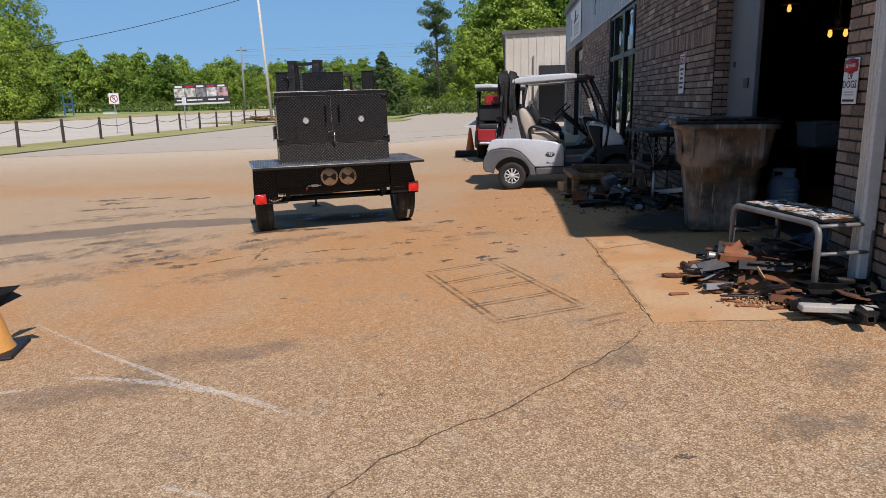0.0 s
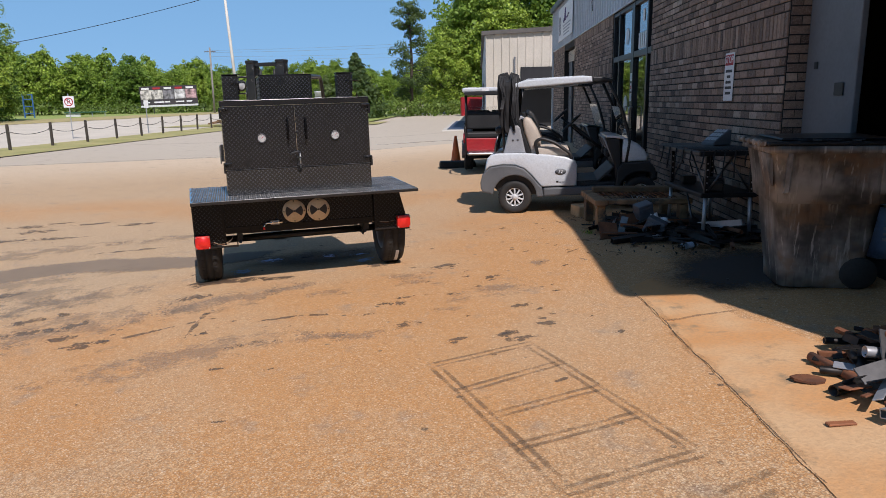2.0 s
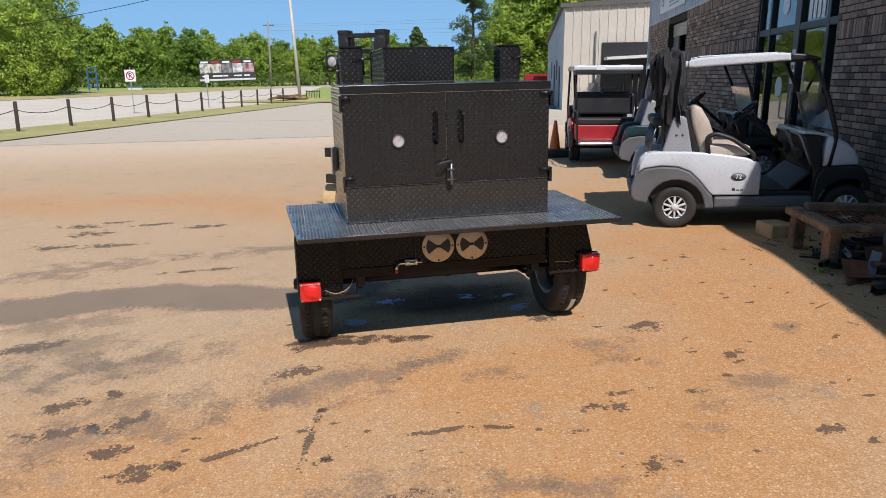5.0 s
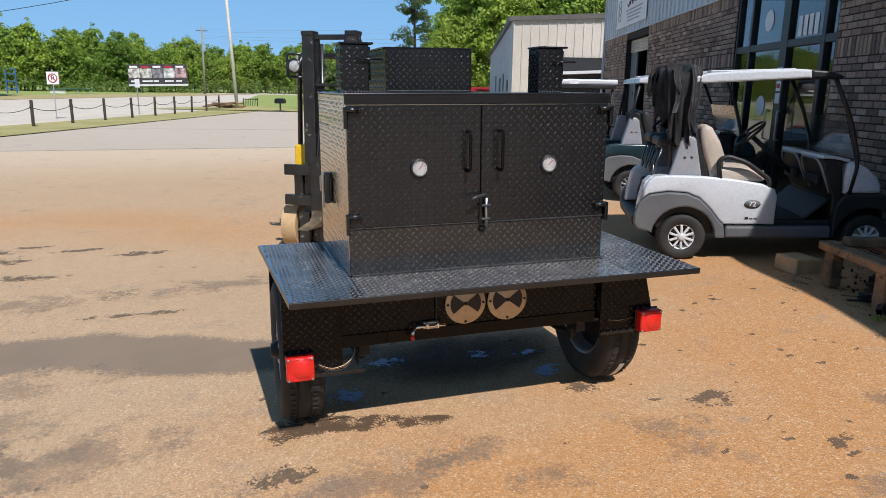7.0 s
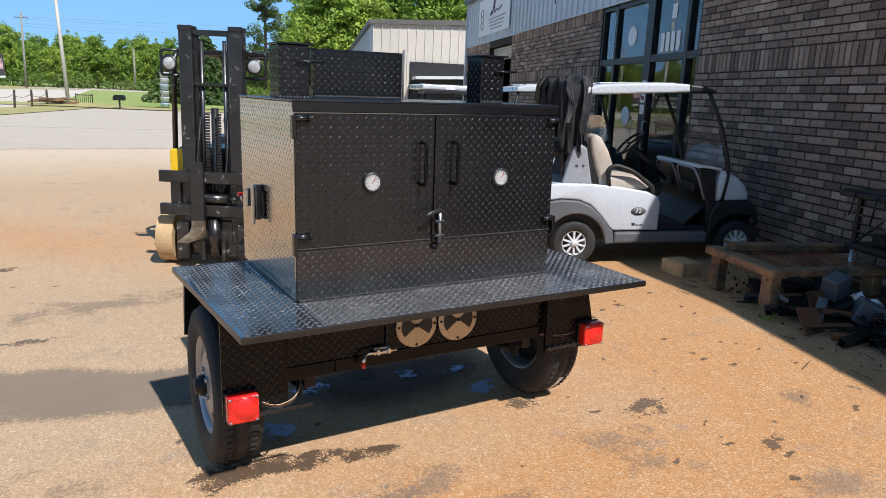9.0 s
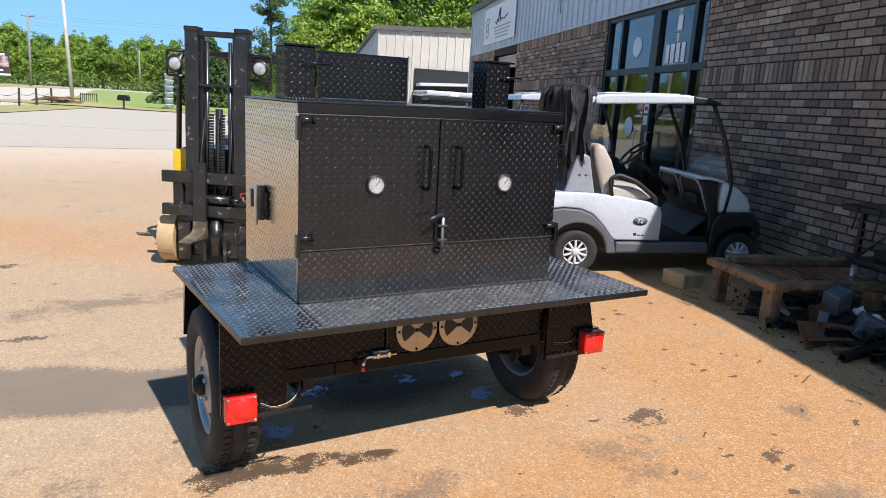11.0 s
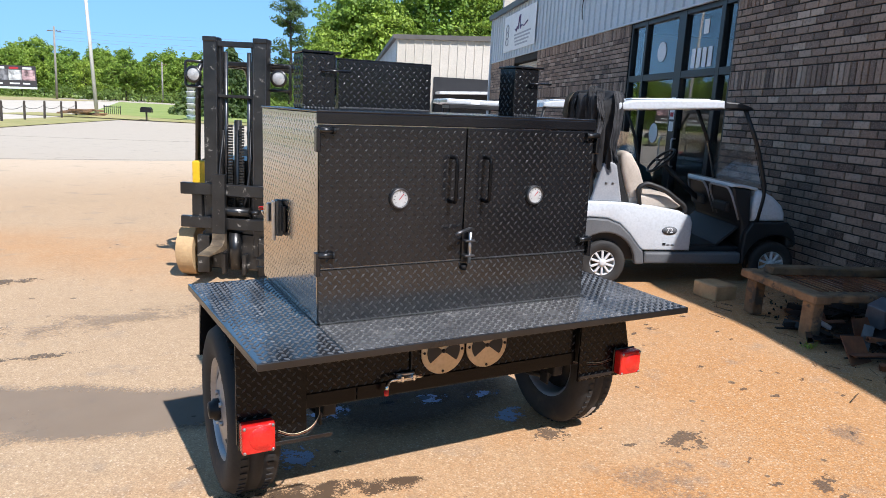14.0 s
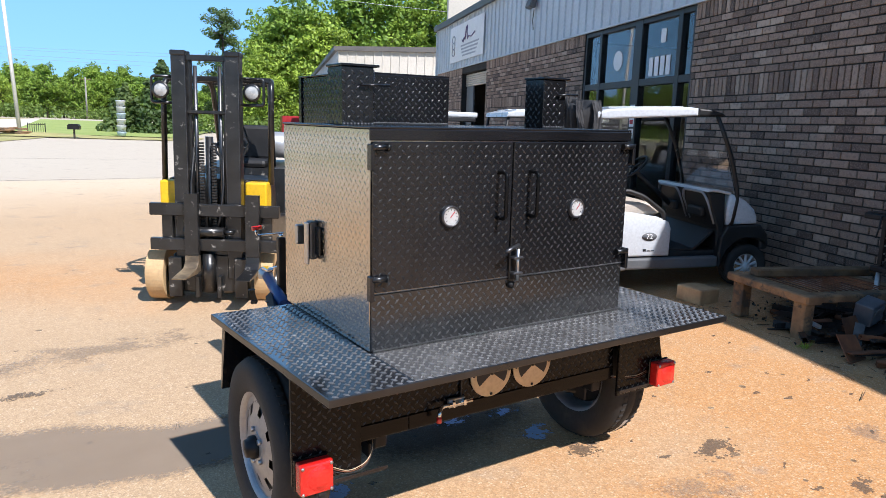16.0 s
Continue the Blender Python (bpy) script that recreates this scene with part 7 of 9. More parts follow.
def storage_rack():
    t = thing("storage_rack", "tall blue metal frame standing in front of the woods", "rack", pose(-74.9, 119.7, FAR, 0, 0, 32))
    for x in (-0.7, 0.7):
        for y in (-0.5, 0.5):
            bb = bmesh.new()
            box(bb, (x - 0.11, y - 0.11, 0), (x + 0.11, y + 0.11, 4.2), 0.02)
            part("post", bb, FRAME_BLUE, t)
    for z in (0.9, 2.1, 3.3, 4.1):
        for y in (-0.5, 0.5):
            bb = bmesh.new()
            box(bb, (-0.59, y - 0.08, z - 0.09), (0.59, y + 0.08, z + 0.09), 0.02)
            part("rail", bb, FRAME_BLUE, t)


# low white-and-green thing; its wall, posts and top are a made-up shape
def white_green_thing():
    t = thing("shelter", "low white and green thing, its shape made up", "shelter", pose(-69.2, 127.3, FAR, 0, 0, 30))
    bb = bmesh.new()
    box(bb, (-3.3, -1.0, 0), (-0.9, 1.0, 0.84), 0.03)
    part("wall", bb, WHITE_TRIM, t)
    bb = bmesh.new()
    box(bb, (-3.5, -1.3, 0.84), (3.5, 1.3, 1.02), 0.04)
    part("roof", bb, GREEN_PAINT, t, "flat green top")
    for x in (1.0, 3.1):
        bb = bmesh.new()
        box(bb, (x - 0.07, -1.1, 0), (x + 0.07, -0.96, 0.84), 0.01)
        part("post", bb, GALV, t)


marker_post()
storage_rack()
white_green_thing()

# low growth along the wood's edge, its shade put into a darker leaf colour
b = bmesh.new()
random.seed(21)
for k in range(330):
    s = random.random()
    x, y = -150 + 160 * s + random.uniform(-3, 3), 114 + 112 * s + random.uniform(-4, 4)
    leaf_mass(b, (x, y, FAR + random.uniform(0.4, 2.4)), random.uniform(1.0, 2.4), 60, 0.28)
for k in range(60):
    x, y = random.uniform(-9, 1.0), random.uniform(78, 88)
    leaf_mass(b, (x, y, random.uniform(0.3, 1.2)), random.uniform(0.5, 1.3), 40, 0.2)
tagged(geo_to("undergrowth", b, SHADED_LEAVES), "tangled green undergrowth along the woods", "shrubs", kind="stuff")

# wooded ridge on the horizon
b = bmesh.new()
random.seed(22)
xs = np.linspace(-420, 330, 60)
for j, yy in enumerate(np.linspace(330, 520, 8)):
    for x in xs:
        hgt = 7 + 13 * (j / 7) + 5 * math.sin(x * 0.013 + 1.0) + 2.5 * math.sin(x * 0.031)
        leaf_mass(b, (x + random.uniform(-7, 7), yy + random.uniform(-9, 9), hgt * random.uniform(0.72, 0.95)), random.uniform(5, 8), 30, 1.7)
tagged(geo_to("far_woods", b, DARK_LEAVES), "wooded ridge on the horizon", "woods", kind="stuff")
b = bmesh.new()
sheet(b, np.linspace(-430, 340, 40), np.linspace(300, 540, 12), lambda x, y: min(1, (y - 300) / 60) * (4 + 12 * max(0, (y - 330) / 190) + 5 * math.sin(x * 0.013 + 1.0)) - 2)
tagged(geo_to("ridge", b, surf("dark_forest_floor", (0.03, 0.05, 0.015), (0.05, 0.07, 0.02), 0.05, 0.9, 0.95, grain=0.5, bump=0.0)), "wooded slope on the horizon", "hill", kind="structure")


# ---- clutter along the wall ----
def wheelie_bin():
    t = thing("wheelie_bin", "large grimy grey wheeled rubbish bin with its dark lid shut", "bin", pose(5.22, 5.98, ground_z(5.2, 6.0) + 0.008, 0, 0, -8) @ Matrix.Diagonal((0.97, 0.97, 0.92, 1)))
    bb = bmesh.new()
    prof = [(0.0, 0.285, 0.265), (0.10, 0.29, 0.27), (0.40, 0.325, 0.305), (0.66, 0.35, 0.33), (0.67, 0.385, 0.365), (0.86, 0.405, 0.385), (1.04, 0.435, 0.415), (1.05, 0.47, 0.45), (1.10, 0.47, 0.45), (1.10, 0.42, 0.40), (0.90, 0.38, 0.36)]
    rings = []
    for z, a, c in prof:
        k = 0.09
        pts = []
        for sx, sy, a0 in ((1, -1, -90), (1, 1, 0), (-1, 1, 90), (-1, -1, 180)):
            for i in range(4):
                an = radians(a0 + i * 30)
                pts.append(bb.verts.new((sx * (a - k) + k * math.cos(an), sy * (c - k) + k * math.sin(an), z)))
        rings.append(pts)
    for p, q in zip(rings, rings[1:]):
        for i in range(16):
            bb.faces.new((p[i], p[(i + 1) % 16], q[(i + 1) % 16], q[i])).smooth = True
    bb.faces.new(rings[0][::-1])
    bb.faces.new(rings[-1])
    part("tub", bb, BIN_PLASTIC, t, "stained grey plastic tub")
    for s in (-1, 1):
        bb = bmesh.new()
        lathe(bb, [(0.0, -0.035), (0.11, -0.035), (0.125, -0.02), (0.125, 0.02), (0.11, 0.035), (0.0, 0.035)], 18, pose(0.24, s * 0.27, 0.125, 90, 0, 0))
        part("wheel", bb, RUBBER, t)
    # flat ribs under the rim and a corner gusset
    for x in (-0.32, 0.30):
        bb = bmesh.new()
        add(bb, [(x + dx, y, z) for dx in (-0.016, 0.016) for y, z in ((-0.36, 0.74), (-0.392, 0.75), (-0.448, 1.045), (-0.40, 1.045))], ((0, 1, 2, 3), (7, 6, 5, 4), (0, 4, 5, 1), (1, 5, 6, 2), (2, 6, 7, 3), (3, 7, 4, 0)))
        part("rib", bb, BIN_PLASTIC, t)
    bb = bmesh.new()
    add(bb, [(x, y, z) for y in (-0.36, -0.16) for x, z in ((-0.40, 0.80), (-0.415, 0.80), (-0.468, 1.045), (-0.42, 1.045))], ((0, 1, 2, 3), (7, 6, 5, 4), (0, 4, 5, 1), (1, 5, 6, 2), (2, 6, 7, 3), (3, 7, 4, 0)))
    part("gusset", bb, BIN_PLASTIC, t)
    # closed lid with a raised middle and a hinge bar, scraps along its lip
    bb = bmesh.new()
    box(bb, (-0.475, -0.455, 1.102), (0.475, 0.455, 1.130), 0.012, seg=2)
    box(bb, (-0.36, -0.34, 1.128), (0.36, 0.34, 1.150), 0.010)
    part("lid", bb, BLACK_METAL, t, "dark dirty lid")
    bb = bmesh.new()
    rod(bb, (-0.49, -0.40, 1.115), (-0.49, 0.40, 1.115), 0.018, n=8)
    for k in range(5):
        box(bb, (-0.515, -0.36 + k * 0.16, 1.092), (-0.455, -0.31 + k * 0.16, 1.140), 0.006)
    part("hinge", bb, BIN_PLASTIC, t)
    random.seed(61)
    for k in range(7):
        bb = bmesh.new()
        box(bb, (-0.07, -0.03, 0.0), (0.07, 0.03, 0.012), 0.003, m=pose(random.uniform(-0.34, 0.34), random.uniform(-0.40, -0.30), 1.131, random.uniform(-3, 3), random.uniform(-5, 5), random.uniform(0, 180)))
        part("scrap", bb, SCRAP_METAL if k % 2 else CLOTH, t, "dark scrap lying on the lid")


wheelie_bin()


def propane(x, y, rz=0):
    t = thing("propane_tank", "pale blue propane cylinder with a printed band", "propane tank", pose(x, y, 0.20, 0, 0, rz))
    bb = bmesh.new()
    lathe(bb, [(0.10, 0.0), (0.10, 0.03), (0.145, 0.05), (0.155, 0.10), (0.155, 0.30), (0.14, 0.36), (0.08, 0.40), (0.0, 0.41)], 24)
    part("cylinder", bb, BLUE_TANK, t)
    bb = bmesh.new()
    for a in (0, 120, 240):
        m = pose(0, 0, 0, 0, 0, a)
        box(bb, (-0.05, -0.105, 0.37), (0.05, -0.098, 0.46), 0.003, m=m)
    lathe(bb, [(0.11, 0.44), (0.11, 0.47), (0.095, 0.47), (0.095, 0.44)], 20)
    part("collar", bb, BLUE_TANK, t)
    bb = bmesh.new()
    rod(bb, (0, 0, 0.40), (0, 0, 0.47), 0.02)
    rod(bb, (-0.03, 0, 0.45), (0.05, 0, 0.45), 0.015)
    part("valve", bb, BRASS, t)
    for k in range(3):
        bb = bmesh.new()
        box(bb, (-0.09, -0.1585, 0.16 + k * 0.045), (0.05, -0.150, 0.185 + k * 0.045), 0.001)
        part("print_bar", bb, SIGN_WHITE, t)


propane(6.05, 6.55)

# tube-framed work table in the sun
TUBE_GREY = surf("chipped_grey_tube_paint", (0.24, 0.235, 0.225), (0.17, 0.165, 0.16), 7.0, 0.4, 0.55, metal=0.3, grain=50, bump=0.1, wear=(0.40, 0.38, 0.35), wear_at=(0.60, 0.72), wear_scale=14.0)
WT = thing("work_table", "low grey tube-framed table with a scorched board top", "table", pose(5.075, 3.38, ground_z(5.1, 3.5) + 0.007, 0, 0, 15.6))
TW, TL = 0.375, 0.90
for x in (0.0, TW):
    bb = bmesh.new()
    tube(bb, bend([(x, 0, 0.004), (x, 0, 0.495), (x, TL, 0.495), (x, TL, 0.004)], 0.08, 5), 0.021, 10)
    legs = part("leg_frame", bb, TUBE_GREY, WT, "bent grey steel tube")
    for y in (0, TL):
        bb = bmesh.new()
        box(bb, (x - 0.04, y - 0.04, 0.0), (x + 0.04, y + 0.04, 0.008), 0.002)
        part("foot_plate", bb, TUBE_GREY, legs)
for y, z in ((0.012, 0.485), (TL - 0.012, 0.485), (0.0, 0.31), (TL, 0.31)):
    bb = bmesh.new()
    rod(bb, (0.0, y, z), (TW, y, z), 0.013)
    part("tie_bar", bb, TUBE_GREY, WT)
bb = bmesh.new()
rod(bb, (0.0, 0.0, 0.34), (0.0, TL, 0.34), 0.007)
part("side_bar", bb, BLACK_METAL, WT)
bb = bmesh.new()
box(bb, (0.045, 0.03, 0.500), (TW - 0.01, TL - 0.03, 0.515), 0.004)
part("board_frame", bb, BLACK_METAL, WT)
board = bmesh.new()
box(board, (0.06, 0.06, 0.5155), (TW - 0.015, TL - 0.05, 0.526), 0.003)
bd = part("board", board, surf("scorched_painted_board", (0.55, 0.50, 0.42), (0.42, 0.20, 0.07), 5, 0.7, 0.85, grain=25, bump=0.3, wear=(0.03, 0.026, 0.024), wear_at=(0.46, 0.56), wear_scale=9), WT, "peeling scorched board")
random.seed(44)
bb = bmesh.new()
for k in range(70):
    x, y = random.uniform(0.07, TW - 0.03), random.uniform(0.07, TL - 0.07)
    q = random.uniform(0.008, 0.028)
    box(bb, (-q, -q * 0.5, 0), (q, q * 0.5, 0.003), m=pose(x, y, 0.528, random.uniform(-14, 14), random.uniform(-14, 14), random.uniform(0, 180)))
tagged(part("flake", bb, WHITE_TRIM, bd), "curled flakes of white paint", kind="stuff")


# green tube gate at the corner
GT = thing("steel_gate", "dark green tubular gate with a padlock", "gate", pose(5.42, 2.98, ground_z(5.4, 3.0), 0, 0, -62))
bb = bmesh.new()
tube(bb, bend([(0, 0, 0.06), (0, 0, 1.15), (2.2, 0, 1.15), (2.2, 0, 0.06), (0.0, 0, 0.06)], 0.12, 5), 0.026, 10)
part("frame", bb, GREEN_PAINT, GT)
for z in (0.32, 0.55, 0.78):
    bb = bmesh.new()
    rod(bb, (0, 0, z), (2.2, 0, z), 0.020)
    part("bar", bb, GREEN_PAINT, GT)
bb = bmesh.new()
box(bb, (-0.035, -0.035, 0.66), (0.035, 0.0, 0.80), 0.006)
tube(bb, bend([(0, -0.02, 0.72), (-0.10, -0.04, 0.70), (-0.12, -0.05, 0.60)], 0.04), 0.008, 6)
part("hasp", bb, RUST, GT)
bb = bmesh.new()
box(bb, (-0.15, -0.065, 0.50), (-0.09, -0.035, 0.56), 0.01, seg=2)
tube(bb, bend([(-0.14, -0.05, 0.555), (-0.14, -0.05, 0.60), (-0.10, -0.05, 0.60), (-0.10, -0.05, 0.555)], 0.02), 0.006, 6)
part("padlock", bb, BRASS, GT, "brass padlock")


# signs on the wall
def wall_sign(name, y, z, w, h, label, build):
    t = thing(name, label, "sign", pose(WX - 0.012, y, z, 0, 0, -90), group="wall signs")
    bb = bmesh.new()
    box(bb, (-w / 2, -0.004, -h / 2), (w / 2, 0.004, h / 2), 0.002)
    p = part("panel", bb, SIGN_WHITE, t)
    build(p, w, h)
    return t


def bar(p, x0, x1, z0, z1, material, d=-0.0052):
    bb = bmesh.new()
    box(bb, (x0, d - 0.0008, z0), (x1, d, z1))
    return part("print_bar", bb, material, p)


def stop_sign(p, w, h):
    bar(p, -w * 0.44, w * 0.44, h * 0.24, h * 0.46, RED_INK)
    flat_text("STOP", 0.105, SIGN_WHITE, p, pose(0, -0.0075, h * 0.35, 90, 0, 0))
    for k, (a, c) in enumerate(((-0.36, 0.36), (-0.18, 0.20), (-0.30, 0.28), (-0.36, 0.34), (-0.30, 0.30))):
        bar(p, w * a, w * c, h * (0.12 - k * 0.115) - 0.014, h * (0.12 - k * 0.115) + 0.014, INK)


def dog_sign(p, w, h):
    bar(p, -w * 0.45, w * 0.45, h * 0.20, h * 0.46, INK)
    bb = bmesh.new()
    lathe(bb, [(0.052, 0.0), (0.052, 0.002), (0.0, 0.002)], 28, pose(0, -0.006, h * 0.33, 90, 0, 0) @ Matrix.Diagonal((1.9, 0.92, 1, 1)))
    part("oval", bb, RED_INK, p)
    flat_text("BEWARE", 0.034, SIGN_WHITE, p, pose(0, -0.0095, h * 0.33, 90, 0, 0))
    flat_text("OF", 0.058, INK, p, pose(0, -0.0055, h * 0.10, 90, 0, 0))
    flat_text("DOGS", 0.070, INK, p, pose(0, -0.0055, -h * 0.08, 90, 0, 0))
    bar(p, -w * 0.40, w * 0.40, -h * 0.45, -h * 0.40, INK)
    for k in range(2):
        bar(p, -w * 0.34, w * 0.34, -h * (0.24 + k * 0.06) - 0.004, -h * (0.24 + k * 0.06) + 0.004, GREY_INK)


wall_sign("warning_sign", 8.64, 1.71, 0.27, 0.50, "white and red metal stop notice on the brick wall", stop_sign)
wall_sign("dog_sign", 3.99, 1.51, 0.20, 0.30, "white beware of dogs sign on the brick pier", dog_sign)


def shop_sign():
    t = thing("shop_sign", "large white shop sign with purple script on the siding", "sign", pose(WX - 0.045, 23.3, 3.84, 0, 0, -90))
    bb = bmesh.new()
    box(bb, (-1.75, -0.006, -0.50), (1.75, 0.006, 0.50), 0.004)
    p = part("panel", bb, SIGN_WHITE, t)
    bb = bmesh.new()
    tube(bb, [(-0.35, -0.012, 0.05), (-0.22, -0.012, -0.02), (-0.12, -0.012, 0.10), (-0.02, -0.012, 0.02), (0.08, -0.012, 0.34), (0.20, -0.012, 0.38), (0.16, -0.012, 0.22), (0.22, -0.012, 0.02), (0.36, -0.012, 0.10), (0.60, -0.012, 0.05), (0.95, -0.012, 0.14)], 0.018, 5)
    part("script_mark", bb, PURPLE_INK, p)
    for k in range(4):
        bar(p, -0.5 + 0.06 * k, 1.35 - 0.1 * k, -0.13 - k * 0.09, -0.085 - k * 0.09, GREY_INK, -0.0075)
    bb = bmesh.new()
    for k in range(3):
        a = [(-1.3 + 0.16 * math.cos(q * 0.52), -0.012, -0.22 + k * 0.18 + 0.10 * math.sin(q * 0.52)) for q in range(13)]
        tube(bb, a, 0.014, 5)
    part("ornament", bb, GREY_INK, p)


shop_sign()


def wall_lamp(y, z):
    t = thing("wall_lamp", "small dark flood lamp on the siding", "lamp", pose(WX - 0.03, y, z))
    bb = bmesh.new()
    box(bb, (-0.16, -0.14, -0.08), (-0.04, 0.14, 0.10), 0.02, m=pose(0, 0, 0, 0, 20, 0))
    part("head", bb, GREY_PLASTIC, t)
    bb = bmesh.new()
    rod(bb, (0.0, 0, 0), (-0.08, 0, 0), 0.03)
    part("arm", bb, DARK_TRIM, t)
    bb = bmesh.new()
    tube(bb, [(-0.01, 0.03, -0.05), (-0.02, 0.05, -0.25), (-0.01, 0.02, -0.45)], 0.01, 5)
    part("cable", bb, PLASTIC, t)


wall_lamp(18.0, 3.95)


# lamps inside the workshop
def pendant(x, y, z, w):
    t = thing("pendant_lamp", "lit yellow pendant lamp in the dark workshop", "lamp", pose(x, y, z), group="workshop lamps")
    bb = bmesh.new()
    rod(bb, (0, 0, 0.25), (0, 0, EAVE - 0.1 - z), 0.012)
    rod(bb, (0, 0, 0.10), (0, 0, 0.26), 0.05)
    lathe(bb, [(0.03, 0.13), (0.13, 0.09), (0.135, 0.08), (0.03, 0.11)], 20)
    part("fitting", bb, BRASS, t)
    for a in ((-1, 1) if w else (0,)):
        bb = bmesh.new()
        lathe(bb, [(0.0, -0.04), (0.022, -0.028), (0.030, 0.005), (0.018, 0.06)], 12, pose(0.085 * a, -0.03 * a, 0.02))
        part("bulb", bb, glow("warm_bulb", (1.0, 0.50, 0.08), 1.6), t, "glowing warm bulb")


pendant(7.5, 8.97, 2.17, 1)
pendant(7.0, 9.35, 2.54, 0)


# dark table with a white box just inside the workshop
IT = thing("shop_table", "dark shop table just inside the workshop doorway", "table", pose(6.75, 7.25, 0.20))
bb = bmesh.new()
box(bb, (-0.45, -0.5, 0.62), (0.45, 0.5, 0.66), 0.006)
part("top", bb, BLACK_METAL, IT)
for x in (-0.40, 0.40):
    for y in (-0.45, 0.45):
        bb = bmesh.new()
        box(bb, (x - 0.025, y - 0.025, 0), (x + 0.025, y + 0.025, 0.62), 0.004)
        part("leg", bb, BLACK_METAL, IT)
CB = thing("storage_box", "pale grey plastic storage box on the shop table", "box", pose(6.62, 7.15, 0.862, 0, 0, 20))
bb = bmesh.new()
slab(bb, [(-0.17, 0), (0.17, 0), (0.20, 0.24), (-0.20, 0.24)], -0.14, 0.14, 0.012)
part("tub", bb, SEAT_SHELL, CB)
bb = bmesh.new()
box(bb, (-0.21, -0.155, 0.24), (0.21, 0.155, 0.27), 0.008)
part("lid", bb, SEAT_SHELL, CB)

# crumpled sheet on the ground behind the work table
b = bmesh.new()
grid = [[b.verts.new((0.05 * i - 0.35, 0.05 * j - 0.25, 0.05 + 0.16 * max(0, 1 - ((i - 7) / 7.5) ** 2 - ((j - 5) / 5.5) ** 2) * (0.7 + 0.6 * noise.noise((i * 0.9, j * 0.9, 3.0))) + 0.03 * noise.noise((i * 2.1, j * 2.1, 7.0)))) for j in range(11)] for i in range(15)]
for i in range(14):
    for j in range(10):
        b.faces.new((grid[i][j], grid[i + 1][j], grid[i + 1][j + 1], grid[i][j + 1]))
bmesh.ops.solidify(b, geom=b.faces[:], thickness=0.004)
o = tagged(geo_to("plastic_sheet", b, surf("blue_grey_plastic_sheet", (0.10, 0.13, 0.19), (0.16, 0.19, 0.25), 6, 0.3, 0.45, grain=30, bump=0.2)), "crumpled blue-grey plastic sheet on the ground", "sheet")
o.matrix_world = pose(5.75, 4.75, 0.175, 0, 0, 10)

# timber bench, block and blackened grill stand by the wall
BN = thing("timber_bench", "low weathered timber bench with a rusty grate", "bench", pose(4.06, 8.66, ground_z(4.0, 8.7), 0, 0, 2) @ Matrix.Diagonal((1, 1, 0.82, 1)))
for x, y in ((0.0, -0.33), (0.0, 0.33), (0.88, -0.33), (0.88, 0.33)):
    bb = bmesh.new()
    box(bb, (x - 0.045, y - 0.06, 0), (x + 0.045, y + 0.06, 0.34), 0.008)
    part("leg", bb, WOOD_GREY, BN)
for lo, hi in (((-0.08, -0.44, 0.34), (0.06, 0.44, 0.42)), ((0.06, -0.42, 0.35), (0.96, -0.30, 0.42)), ((0.06, 0.30, 0.35), (0.96, 0.42, 0.42)), ((0.86, -0.30, 0.35), (0.96, 0.30, 0.42))):
    bb = bmesh.new()
    box(bb, lo, hi, 0.012)
    part("plank", bb, WOOD_GREY, BN)
bb = bmesh.new()
box(bb, (0.0, 0.18, 0.421), (1.1, 0.30, 0.50), 0.012, m=pose(0, 0, 0, 0, 0, -4))
part("beam", bb, WOOD_GREY, BN, "charred timber beam lying on top")
for k in range(15):
    bb = bmesh.new()
    rod(bb, (0.06 + k * 0.054, -0.32, 0.425), (0.06 + k * 0.054, 0.16, 0.425), 0.006, n=6)
    part("grate_bar", bb, RUST, BN)
b = bmesh.new()
box(b, (-0.16, -0.17, 0), (0.12, 0.15, 0.16), 0.012)
o = tagged(geo_to("timber_block", b, WOOD_NEW), "sawn timber block on the paving", "block")
o.matrix_world = pose(4.10, 9.66, ground_z(4.1, 9.7), 0, 0, 14) @ Matrix.Diagonal((0.85, 0.9, 0.88, 1))

GS = thing("grill_stand", "blackened two-tier steel stand with grey pipe legs", "stand", pose(5.08, 8.05, ground_z(5.1, 8.0), 0, 0, 4))
random.seed(67)
for x in (-0.19, 0.24):
    for y in (-0.50, 0.46):
        bb = bmesh.new()
        rod(bb, (x * 1.05, y * 1.02, 0), (x, y, 0.42), 0.019)
        part("leg", bb, GALV, GS, "bare grey pipe leg")
        bb = bmesh.new()
        box(bb, (x - 0.018, y - 0.018, 0.42), (x + 0.018, y + 0.018, 0.80), 0.003)
        up = part("upright", bb, BLACK_METAL, GS, "black punched steel upright")
        for k in range(5):
            bb = bmesh.new()
            box(bb, (x - 0.007, y - 0.0195, 0.47 + k * 0.062), (x + 0.007, y - 0.0175, 0.485 + k * 0.062))
            part("hole_mark", bb, GALV, up)
for z, half in ((0.80, 0.06), (0.40, 0.0)):
    bb = bmesh.new()
    box(bb, (-0.25 - half, -0.54 - half, z), (0.29 + half * 0.4, 0.50 + half, z + 0.045), 0.010, seg=2)
    part("shelf", bb, BLACK_METAL, GS)
for k in range(16):
    bb = bmesh.new()
    rod(bb, (-0.29 + k * 0.037, -0.58, 0.853), (-0.29 + k * 0.037, 0.54, 0.853), 0.006, n=5)
    part("grate_bar", bb, SCRAP_METAL, GS)
